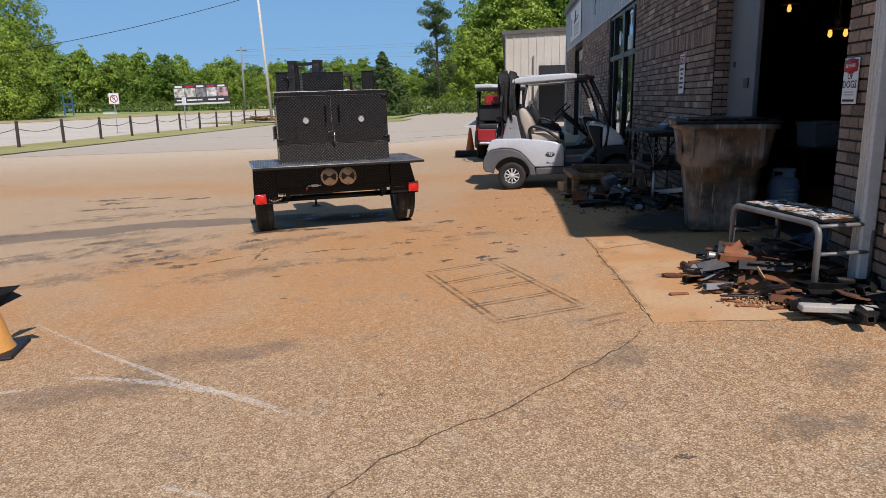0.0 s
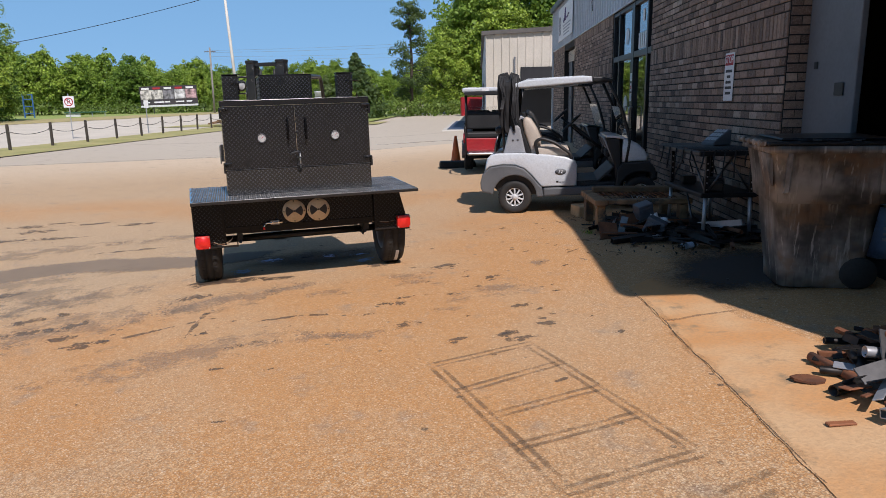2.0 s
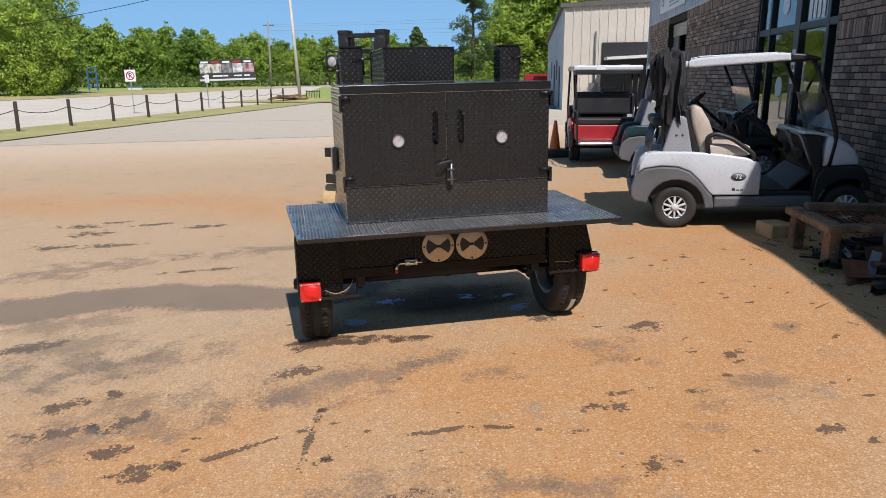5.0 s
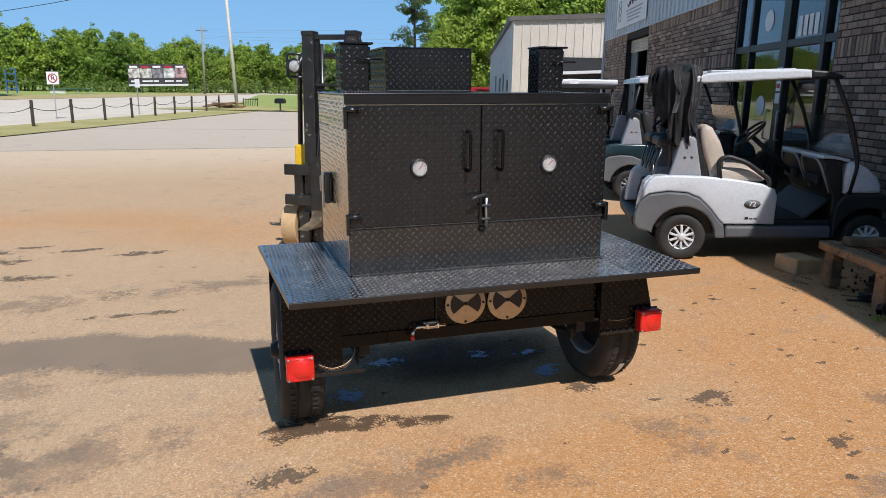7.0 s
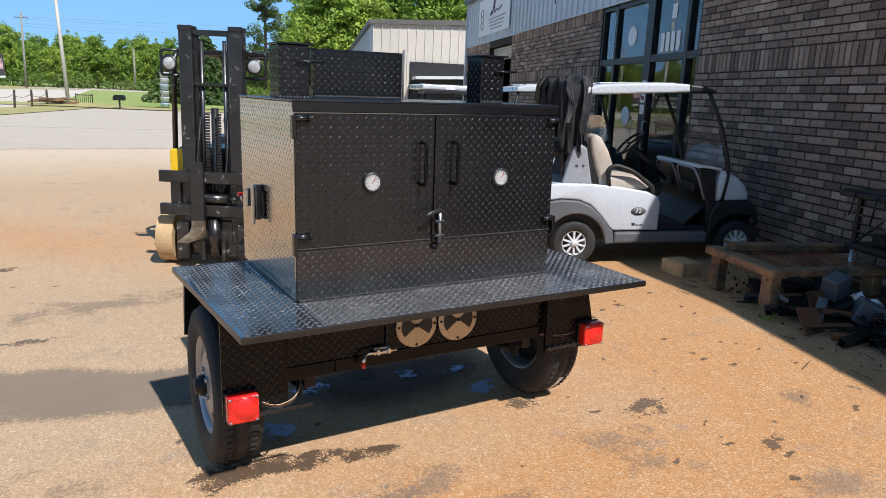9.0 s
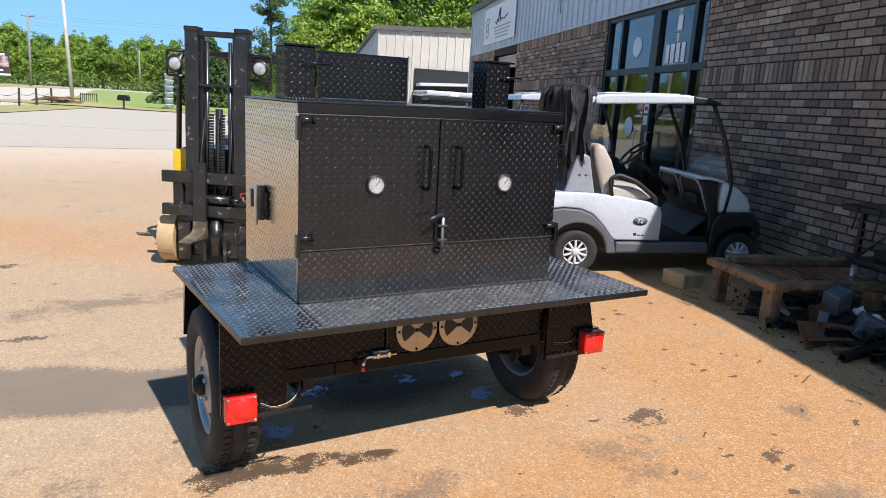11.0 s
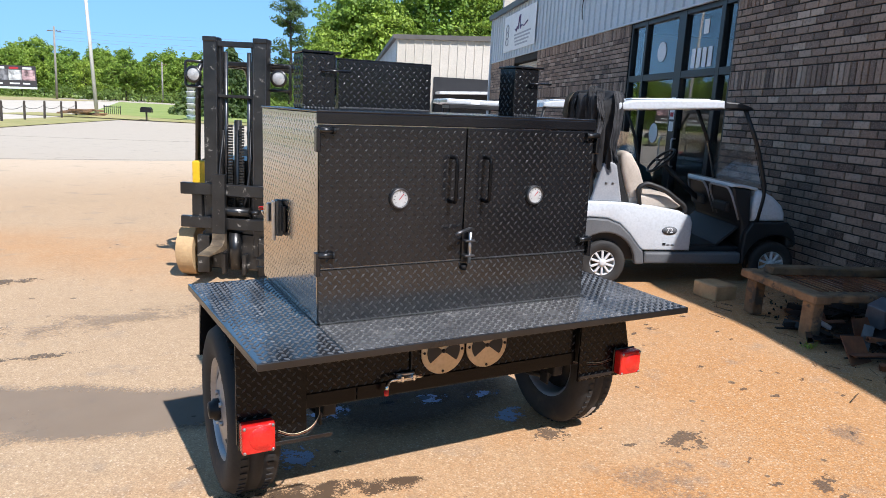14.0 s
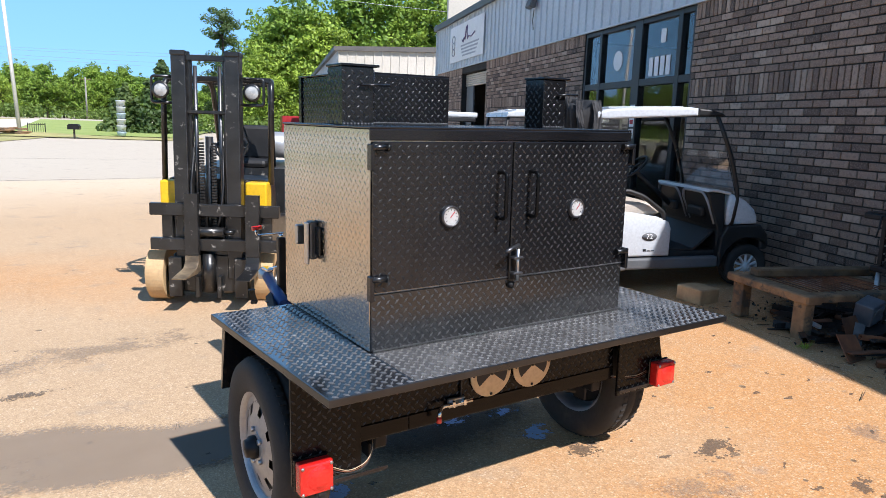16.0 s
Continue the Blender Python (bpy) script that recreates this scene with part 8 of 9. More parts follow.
for p, q in (((-0.19, -0.50, 0.44), (0.05, -0.50, 0.78)), ((0.24, -0.50, 0.44), (0.02, -0.50, 0.76)), ((-0.19, -0.50, 0.44), (-0.19, -0.10, 0.78)), ((-0.19, 0.46, 0.44), (-0.19, 0.10, 0.78)), ((-0.20, -0.30, 0.02), (-0.19, -0.02, 0.39))):
    bb = bmesh.new()
    rod(bb, p, q, 0.010, n=6)
    part("brace", bb, DARK_STEEL, GS)
for k in range(11):
    bb = bmesh.new()
    x, y = (-0.315, -0.5 + k * 0.10) if k % 2 else (-0.27 + k * 0.05, -0.605)
    tube(bb, [(x, y, 0.84), (x - 0.01, y, 0.74), (x + random.uniform(-0.03, 0.03), y, 0.64 + random.uniform(-0.06, 0.08))], 0.007, 5)
    part("hook", bb, BLACK_METAL, GS)
for x, y, w in ((-0.05, -0.35, 0.16), (0.10, 0.05, 0.20), (-0.08, 0.28, 0.14)):
    bb = bmesh.new()
    box(bb, (-w / 2, -0.07, 0), (w / 2, 0.07, 0.085), 0.012, seg=2, m=pose(x, y, 0.447, 0, 0, random.uniform(-30, 30)))
    part("casting", bb, SCRAP_METAL, GS)


def control_panel(m):
    t = thing("control_panel", "grey sloping control panel lying on the stand", "panel", m)
    bb = bmesh.new()
    slab(bb, [(-0.15, 0.0), (0.13, 0.0), (0.13, 0.17), (0.10, 0.18), (-0.15, 0.03)], -0.14, 0.14, 0.008)
    part("housing", bb, GREY_DOOR, t)
    for k in range(3):
        for q in range(4):
            bb = bmesh.new()
            box(bb, (-0.03, -0.026, 0), (0.03, 0.026, 0.006), 0.003, m=pose(-0.085 + k * 0.073, -0.096 + q * 0.064, 0.0725 + k * 0.0438, 0, -31, 0))
            part("key", bb, GALV, t)
    return t


control_panel(pose(5.20, 8.15, ground_z(5.1, 8.0) + 0.861, 0, 0, 25) @ Matrix.Diagonal((0.8, 0.62, 0.85, 1)))
# boxes and plates thrown down by the bench
for x, y, z, k, rx, ry, rz in ((4.50, 8.20, 0.13, 0.66, 10, -14, 20), (4.52, 7.93, 0.005, 0.72, 0, 24, -28)):
    b = bmesh.new()
    box(b, (-0.12, -0.10, 0), (0.14, 0.10, 0.24), 0.015, seg=2)
    box(b, (-0.09, -0.112, 0.14), (0.11, -0.098, 0.19), 0.006)
    o = tagged(geo_to("switch_box", b, surf("dented_blue_grey_steel", (0.085, 0.095, 0.11), (0.12, 0.13, 0.15), 5.0, 0.4, 0.5, grain=40, bump=0.15)), "dented blue-grey switch box thrown down by the bench", "box", group="switch boxes")
    o.matrix_world = pose(x, y, ground_z(x, y) + z, rx, ry, rz) @ Matrix.Diagonal((k, k, k, 1))
for x, y, z, l, w, rx, ry, rz in ((4.36, 8.16, 0.10, 0.24, 0.17, 68, 0, 18), (4.08, 7.86, 0.05, 0.20, 0.24, 52, 6, 12), (4.24, 8.00, 0.06, 0.07, 0.26, 74, 12, -18)):
    b = bmesh.new()
    box(b, (-l / 2, -w / 2, 0), (l / 2, w / 2, 0.008), 0.002)
    o = tagged(geo_to("steel_plate", b, RUST if l > 0.1 else DARK_STEEL), "rusty steel plate leaning in the scrap" if l > 0.1 else "grey steel plate leaning in the scrap", "scrap", group="scrap under the bench")
    o.matrix_world = pose(x, y, ground_z(x, y) + z, rx, ry, rz)
# crumpled white paper
for x, y, z in ((4.58, 8.05, 0.16), (4.66, 7.98, 0.11)):
    b = bmesh.new()
    bmesh.ops.create_icosphere(b, subdivisions=2, radius=0.05)
    for v in b.verts:
        v.co = v.co * (0.75 + 0.8 * noise.noise(v.co * 31 + Vector((x * 9, y * 7, 0)))) * 1.1
    o = tagged(geo_to("paper", b, SIGN_WHITE), "crumpled scrap of white paper on the heap", "paper", group="paper scraps")
    o.matrix_world = pose(x, y, ground_z(x, y) + z)


# ---- scrap heaps ----
def offcut(kind, ln, w, h):
    bb = bmesh.new()
    if kind == 0:      # flat bar
        box(bb, (-ln / 2, -w / 2, -h / 4), (ln / 2, w / 2, h / 4), 0.002)
    elif kind == 1:    # angle iron
        slab(bb, [(-w / 2, -w / 2), (w / 2, -w / 2), (w / 2, -w / 2 + 0.006), (-w / 2 + 0.006, -w / 2 + 0.006), (-w / 2 + 0.006, w / 2), (-w / 2, w / 2)], -ln / 2, ln / 2, m=Matrix(((0, 1, 0, 0), (1, 0, 0, 0), (0, 0, 1, 0), (0, 0, 0, 1))))
    elif kind == 2:    # square tube
        o_, i_ = w / 2, w / 2 - 0.005
        for s0, s1 in (((-o_, -o_), (o_, -i_)), ((-o_, i_), (o_, o_)), ((-o_, -i_), (-i_, i_)), ((i_, -i_), (o_, i_))):
            box(bb, (-ln / 2, s0[0], s0[1]), (ln / 2, s1[0], s1[1]))
    elif kind == 3:    # round pipe
        m = pose(0, 0, 0, 0, 90, 0)
        lathe(bb, [(w / 2, -ln / 2), (w / 2, ln / 2), (w / 2 - 0.006, ln / 2), (w / 2 - 0.006, -ln / 2), (w / 2, -ln / 2)], 12, m)
    else:              # ragged plate
        n = 7
        pts = [(ln * 0.35 * math.cos(2 * math.pi * k / n) * random.uniform(0.7, 1.2), ln * 0.25 * math.sin(2 * math.pi * k / n) * random.uniform(0.7, 1.2)) for k in range(n)]
        slab(bb, pts, -0.004, 0.004, m=pose(0, 0, 0, 90, 0, 0))
    return bb


def heap(n, cx, cy, rx, ry, top, seed, metal, rusty, label, group, lmin=0.12, lmax=0.48):
    random.seed(seed)
    for k in range(n):
        a, r = random.uniform(0, 6.28), math.sqrt(random.random())
        x, y = cx + rx * r * math.cos(a), cy + ry * r * math.sin(a)
        kind = random.choice((0, 0, 1, 2, 2, 3, 4))
        ln = random.uniform(lmin, lmax)
        bb = offcut(kind, ln, random.uniform(0.022, 0.06), random.uniform(0.010, 0.024))
        is_rust = random.random() < rusty
        bright = not is_rust and random.random() < 0.12
        o = tagged(geo_to("steel_offcut", bb, RUST if is_rust else (GALV if bright else metal)), ("rusty " if is_rust else ("bare grey " if bright else "dark ")) + label, "scrap", group=group)
        hgt = top * max(0, 1 - r * r) * random.uniform(0.1, 1.0)
        tilt = 3 + 16 * (1 - r)
        base = ground_z(x, y) + (0.007 if x > 4.0 and y < 7.2 else 0) + 0.016
        lift = abs(math.sin(radians(tilt))) * ln * 0.30
        o.matrix_world = pose(x, y, base + hgt + lift * 0.6, random.uniform(-25, 25), random.uniform(-tilt, tilt), random.uniform(0, 360))


heap(150, 5.02, 3.95, 0.50, 0.72, 0.28, 71, SCRAP_METAL, 0.20, "steel offcut in a heap under the table", "scrap under the table", 0.10, 0.36)
heap(55, 5.35, 3.35, 0.42, 0.36, 0.12, 72, SCRAP_METAL, 0.25, "steel offcut in a heap beside the gate", "scrap by the gate", 0.15, 0.6)
heap(70, 4.55, 8.2, 0.55, 0.80, 0.10, 73, SCRAP_METAL, 0.18, "steel offcut strewn under the bench", "scrap under the bench", 0.15, 0.5)
heap(36, 5.0, 7.55, 0.40, 0.50, 0.12, 74, SCRAP_METAL, 0.15, "steel offcut strewn under the stand", "scrap under the stand", 0.15, 0.5)
# larger rusty plates on the heap and flat on the apron
RUST_PLATE = surf("orange_rusty_plate", (0.34, 0.12, 0.045), (0.20, 0.075, 0.035), 6.0, 0.7, 0.85, grain=50, bump=0.3, per_object=0.3)
for x, y, z, l, w, rx, ry, rz, wood in ((4.86, 3.92, 0.20, 0.34, 0.10, 18, 10, -20, 0), (4.80, 4.02, 0.24, 0.20, 0.06, 25, -22, 40, 0), (4.98, 3.86, 0.22, 0.16, 0.07, 30, 15, 30, 0), (4.84, 3.62, 0.13, 0.17, 0.09, 55, 30, 65, 1), (4.62, 3.95, 0.13, 0.22, 0.09, 40, -10, 15, 2), (4.70, 4.05, 0.19, 0.24, 0.05, 15, -35, 70, 2), (4.95, 3.60, 0.10, 0.20, 0.06, 12, 6, -35, 0)):
    b = bmesh.new()
    box(b, (-l / 2, -w / 2, 0), (l / 2, w / 2, 0.009), 0.002)
    o = tagged(geo_to("steel_plate", b, (RUST_PLATE, WOOD_NEW, DARK_STEEL)[wood]), ("orange rusty steel plate on the scrap heap", "pale wood scrap stuck upright in the scrap heap", "bare grey steel plate on the scrap heap")[wood], "scrap", group="scrap under the table")
    o.matrix_world = pose(x, y, ground_z(x, y) + z, rx, ry, rz)
for x, y, l, w, rz in ((4.33, 3.68, 0.13, 0.035, 8), (4.68, 3.37, 0.14, 0.05, -12), (4.86, 3.30, 0.16, 0.04, 5), (4.62, 3.48, 0.13, 0.04, -30), (4.78, 3.43, 0.12, 0.05, 20)):
    b = bmesh.new()
    box(b, (-l / 2, -w / 2, 0), (l / 2, w / 2, 0.012), 0.004)
    o = tagged(geo_to("steel_plate", b, RUST_PLATE), "small rusty steel piece lying flat on the apron", "scrap", group="scrap under the table")
    o.matrix_world = pose(x, y, ground_z(x, y) + 0.0065, 0, 0, rz)
# small crumbs of slag and chips round the heaps
random.seed(75)
for cx, cy, rx, ry, n, mt, lb in ((4.85, 3.45, 0.26, 0.14, 260, WOOD_NEW, "pale chips and slag crumbs on the apron"), (4.55, 8.3, 0.5, 1.2, 420, SCRAP_METAL, "dark slag crumbs along the wall")):
    b = bmesh.new()
    for k in range(n):
        x, y = random.gauss(cx, rx * 0.5), random.gauss(cy, ry * 0.5)
        s = random.uniform(0.003, 0.012)
        box(b, (-s, -s * 0.7, -s * 0.4), (s, s * 0.7, s * 0.4), m=pose(x, y, ground_z(x, y) + 0.012 + s * 0.3, random.uniform(0, 90), random.uniform(0, 90), random.uniform(0, 90)))
    tagged(geo_to("slag_crumbs", b, mt), lb, "debris", kind="stuff")
# rusty discs lying on the apron
for k, (x, y) in enumerate(((4.40, 4.15), (4.72, 3.60), (4.98, 3.55), (4.58, 3.72))):
    b = bmesh.new()
    n = 9
    slab(b, [(0.085 * math.cos(2 * math.pi * q / n) * random.uniform(0.85, 1.1), 0.05 * math.sin(2 * math.pi * q / n) * random.uniform(0.85, 1.1)) for q in range(n)], -0.006, 0.006, m=pose(0, 0, 0, 90, 0, 0))
    o = tagged(geo_to("steel_slug", b, RUST), "oval rusty steel slug lying on the apron", "scrap", group="rusty slugs")
    o.matrix_world = pose(x, y, ground_z(x, y) + 0.016, 2, 3, 30 * k)
# grey board across the heap's edge
b = bmesh.new()
box(b, (-0.24, -0.035, 0), (0.24, 0.035, 0.04), 0.006)
o = tagged(geo_to("board", b, surf("bleached_board", (0.45, 0.42, 0.37), (0.36, 0.33, 0.29), 6, 0.8, 0.9, grain=40, bump=0.4)), "bleached grey board lying on the scrap", "timber")
o.matrix_world = pose(5.10, 3.06, ground_z(5.1, 3.06) + 0.05, 4, 3, 4)
# water bottle on the ground
WB = thing("water_bottle", "clear plastic water bottle with a blue label on the ground", "bottle", pose(4.69, 7.17, ground_z(4.7, 7.2) + 0.034, 0, 90, 35))
bb = bmesh.new()
lathe(bb, [(0.0, -0.10), (0.028, -0.10), (0.032, -0.09), (0.031, -0.06), (0.032, 0.045), (0.024, 0.075), (0.013, 0.09), (0.013, 0.098)], 16)
part("body", bb, SHIELD, WB)
bb = bmesh.new()
lathe(bb, [(0.0328, -0.05), (0.0328, 0.03)], 16)
part("label", bb, BLUE_TANK, WB, "blue paper label")
bb = bmesh.new()
lathe(bb, [(0.015, 0.092), (0.015, 0.108), (0.0, 0.110)], 12)
part("cap", bb, SIGN_WHITE, WB, "white cap")


# a weed in the joint and dry twigs along the wall
random.seed(83)
b = bmesh.new()
for k in range(46):
    a, h = random.uniform(0, 6.28), random.uniform(0.03, 0.11)
    p = Vector((random.gauss(0, 0.05), random.gauss(0, 0.04), 0))
    d = Vector((math.cos(a), math.sin(a), 0))
    s = Vector((-d.y, d.x, 0)) * random.uniform(0.004, 0.010)
    q = p + d * h * 0.7 + Vector((0, 0, h))
    b.faces.new([b.verts.new(v) for v in (p, p.lerp(q, 0.6) + s, q, p.lerp(q, 0.6) - s)])
o = tagged(geo_to("weed", b, LEAVES), "small green weed growing beside the bench", "weed")
o.matrix_world = pose(3.92, 8.12, ground_z(3.92, 8.12)) @ Matrix.Diagonal((0.55, 0.55, 0.55, 1))
b = bmesh.new()
for k in range(90):
    x, y = random.gauss(4.25, 0.30), random.uniform(7.0, 9.4)
    a, ln = random.uniform(0, 3.14), random.uniform(0.03, 0.16)
    z = ground_z(x, y) + 0.010
    d = Vector((math.cos(a), math.sin(a), random.uniform(-0.1, 0.1))) * ln
    rod(b, (x, y, z), Vector((x, y, z + 0.006)) + d, random.uniform(0.002, 0.005), 0.0015, n=4)
tagged(geo_to("dry_twigs", b, WOOD_GREY), "dry twigs and splinters strewn along the wall", "debris", kind="stuff")


# ---- cones ----
def cone(m, label):
    t = thing("traffic_cone", label, "cone", m, group="traffic cones")
    bb = bmesh.new()
    box(bb, (-0.19, -0.19, 0), (0.19, 0.19, 0.035), 0.012, seg=2)
    part("base", bb, PLASTIC, t)
    bb = bmesh.new()
    lathe(bb, [(0.14, 0.034), (0.125, 0.06), (0.03, 0.70), (0.022, 0.71), (0.018, 0.69)], 24)
    part("shell", bb, CONE_ORANGE, t)


b = bmesh.new()
box(b, (-0.42, -0.16, 0), (0.42, 0.16, 0.15), 0.03, seg=2)
o = tagged(geo_to("wheel_stop", b, RUBBER), "black rubber wheel stop on the paving", "wheel stop")
o.matrix_world = pose(2.25, 17.15, ground_z(2.25, 17.15), 0, 0, 4)
cone(pose(2.20, 17.6, ground_z(2.2, 17.6)), "orange traffic cone beside the red cart")
OLD = thing("traffic_cone", "squat faded orange cone with torn black fins", "cone", pose(-0.16, 2.93, ground_z(-0.16, 2.93), 0, 0, 20), group="traffic cones")
bb = bmesh.new()
box(bb, (-0.20, -0.20, 0), (0.20, 0.20, 0.035), 0.012, seg=2)
part("base", bb, PLASTIC, OLD)
bb = bmesh.new()
lathe(bb, [(0.165, 0.034), (0.15, 0.06), (0.10, 0.27), (0.085, 0.30), (0.0, 0.31)], 24)
part("shell", bb, surf("sun_bleached_orange", (0.80, 0.42, 0.12), (0.72, 0.34, 0.09), 4.0, 0.5, 0.6, grain=40, bump=0.1), OLD)
b = bmesh.new()
for k in range(5):
    a = k * 1.3
    add(b, [(0, 0, 0), (0.26 * math.cos(a), 0.26 * math.sin(a), 0.12), (0.16 * math.cos(a + 0.4), 0.16 * math.sin(a + 0.4), 0.13), (0.0, 0.0, 0.08)], ((0, 1, 2, 3),))
r = bmesh.ops.solidify(b, geom=b.faces[:], thickness=0.006)
o = tagged(geo_to("torn_plate", b, BLACK_METAL), "torn black plate stuck on the cone", "scrap")
o.matrix_world = pose(-0.14, 2.95, ground_z(0, 3) + 0.26, 0, 0, 0)


# ---- marks on the paving ----
def mark_material(name, col, amp, lo, hi, dens, scale, fine):
    """A stain that frays out into dabs and specks towards its edge."""
    m, N, L, P = nodes_of(name)
    uv = N.new("ShaderNodeUVMap")
    sp = N.new("ShaderNodeSeparateXYZ")
    L.new(uv.outputs[0], sp.inputs[0])
    co = N.new("ShaderNodeTexCoord").outputs["Object"]
    n1, n2 = noise_at(N, L, co, scale, 4, 0.6), noise_at(N, L, co, fine, 2, 0.6)
    k = mathn(N, L, "ADD", sp.outputs[0], mathn(N, L, "MULTIPLY_ADD", n1, amp * 2, -amp))
    k = mathn(N, L, "ADD", k, mathn(N, L, "MULTIPLY_ADD", n2, amp, -amp * 0.5))
    k = mathn(N, L, "MULTIPLY", ramp(N, L, k, lo, hi), ramp(N, L, sp.outputs[0], 0.0, 0.2))
    k = mathn(N, L, "MULTIPLY", k, dens)
    L.new(mixc(N, L, n1, col, tuple(c * 0.6 for c in col)), P.inputs["Base Color"])
    P.inputs["Roughness"].default_value = 0.85
    tr = N.new("ShaderNodeBsdfTransparent")
    mx = N.new("ShaderNodeMixShader")
    L.new(k, mx.inputs[0])
    L.new(tr.outputs[0], mx.inputs[1])
    L.new(P.outputs[0], mx.inputs[2])
    L.new(mx.outputs[0], N["Material Output"].inputs[0])
    return m


DIRT = mark_material("grey_tyre_dirt", (0.17, 0.145, 0.12), 1.3, 0.25, 0.95, 0.5, 4.5, 45.0)
TAR = mark_material("grey_tar_wash", (0.19, 0.160, 0.13), 0.45, 0.10, 0.40, 0.72, 1.8, 45.0)
SOFT_DIRT = mark_material("soft_grey_dirt", (0.19, 0.155, 0.12), 0.6, 0.05, 0.95, 0.62, 3.2, 60.0)
TRAILER_SHADE = mark_material("trailer_shade_on_paving", (0.045, 0.036, 0.032), 0.4, 0.05, 0.7, 0.7, 2.2, 45.0)
OIL = mark_material("dark_oil_stain", (0.06, 0.05, 0.042), 1.5, 0.45, 0.62, 0.75, 11.0, 60.0)
WETSAND = mark_material("damp_gravelly_stain", (0.070, 0.040, 0.020), 1.5, 0.22, 0.60, 0.9, 8.0, 110.0)
CHALK = mark_material("white_chalk_line", (0.74, 0.70, 0.62), 1.3, 0.22, 0.75, 0.62, 34.0, 130.0)
SOOT = mark_material("sooty_outline", (0.13, 0.085, 0.05), 0.9, 0.0, 0.85, 0.66, 9.0, 70.0)
BLUE_DUST = mark_material("pale_blue_powder", (0.52, 0.66, 0.95), 1.6, 0.36, 0.60, 0.85, 20.0, 70.0)
CRACK = mark_material("dark_crack", (0.06, 0.045, 0.03), 0.8, 0.15, 0.55, 0.8, 14.0, 60.0)
LIFT = [0.006]


def lay(bb, name, material, label):
    LIFT[0] += 0.00006
    for v in bb.verts:
        v.co.z = ground_z(v.co.x, v.co.y) + LIFT[0] + (0.008 if v.co.x > 4.1 and 3.3 < v.co.y < 5.7 else 0)
    o = tagged(geo_to(name, bb, material), label, "stain", kind="structure")
    o.visible_shadow = False
    return o


def blotch(cx, cy, rx, ry, rz, material, label, name="stain"):
    bb = bmesh.new()
    uv = bb.loops.layers.uv.new("UVMap")
    n = 28
    m = Matrix.Rotation(radians(rz), 2)
    rings = []
    for q in (0.0, 0.25, 0.5, 0.75, 1.0):
        rings.append([(bb.verts.new((*(Vector((cx, cy)) + m @ Vector((rx * q * math.cos(2 * math.pi * k / n), ry * q * math.sin(2 * math.pi * k / n)))), 0)), 1 - q) for k in range(n)])
    for a, c in zip(rings, rings[1:]):
        for k in range(n):
            f = bb.faces.new([p[0] for p in (a[k], c[k], c[(k + 1) % n], a[(k + 1) % n])])
            for lp, p in zip(f.loops, (a[k], c[k], c[(k + 1) % n], a[(k + 1) % n])):
                lp[uv].uv = (p[1], 0)
    return lay(bb, name, material, label)


def streak(pts, w, material, label, name="stain", jag=0.0):
    """A stain drawn out along a line."""
    bb = bmesh.new()
    uv = bb.loops.layers.uv.new("UVMap")
    P = [Vector((x, y)) for x, y in pts]
    run = []
    for a, c in zip(P, P[1:]):
        n = max(2, int((c - a).length / 0.08))
        run += [a.lerp(c, k / n) for k in range(n)]
    run.append(P[-1])
    if jag:
        run = [p + Vector((noise.noise((p.x * 7, p.y * 7, 1.5)), noise.noise((p.x * 7, p.y * 7, 9.5)))) * jag for p in run]
    rows = []
    for i, p in enumerate(run):
        d = (run[min(i + 1, len(run) - 1)] - run[max(i - 1, 0)]).normalized()
        s = Vector((-d.y, d.x))
        ww = w[0] + (w[1] - w[0]) * i / (len(run) - 1) if isinstance(w, tuple) else w
        e = min(1.0, 9.0 * min(i, len(run) - 1 - i) / (len(run) - 1))
        rows.append([(bb.verts.new((*(p + s * ww * k), 0)), (1 - abs(k)) * e) for k in (-1, -0.4, 0.4, 1)])
    for a, c in zip(rows, rows[1:]):
        for k in range(3):
            q = (a[k], a[k + 1], c[k + 1], c[k])
            f = bb.faces.new([p[0] for p in q])
            for lp, p in zip(f.loops, q):
                lp[uv].uv = (p[1], 0)
    return lay(bb, name, material, label)


streak([(-7.0, 6.2), (-4.6, 6.75), (-2.35, 7.40), (-1.9, 7.60), (-1.4, 7.78), (-0.15, 7.55), (1.0, 7.9)], (0.62, 0.36), TAR, "long grey tyre-dirt stain across the paving")
streak([(-4.0, 5.6), (-2.0, 6.0), (-0.4, 6.3)], 0.4, DIRT, "faint grey dirt stain on the paving")
streak([(0.3, 2.10), (0.69, 2.18), (1.05, 2.32), (1.45, 2.34)], (0.26, 0.22), SOFT_DIRT, "grey dirt patch beside the chalk line")
streak([(0.85, 2.55), (1.15, 2.66), (1.55, 2.78), (1.95, 2.95)], (0.28, 0.16), SOFT_DIRT, "grey dirt patch beside the chalk line")
streak([(-0.42, 3.65), (0.63, 2.88), (1.36, 2.40), (1.98, 2.06), (2.26, 1.85)], (0.009, 0.040), CHALK, "white chalk line trailing across the paving", "chalk_line")
streak([(0.62, 2.47), (0.9, 2.46), (1.32, 2.36), (1.75, 2.18)], (0.03, 0.045), CHALK, "faint white chalk line on the paving", "chalk_line")
streak([(0.1, 2.20), (0.41, 2.28), (0.62, 2.36)], 0.03, CHALK, "faint white chalk line on the paving", "chalk_line")
streak([(1.55, 1.50), (1.69, 1.39)], 0.018, CHALK, "short white chalk line on the paving", "chalk_line")
streak([(1.77, 1.35), (1.90, 1.30), (2.1, 1.24)], 0.018, CHALK, "short white chalk line on the paving", "chalk_line")
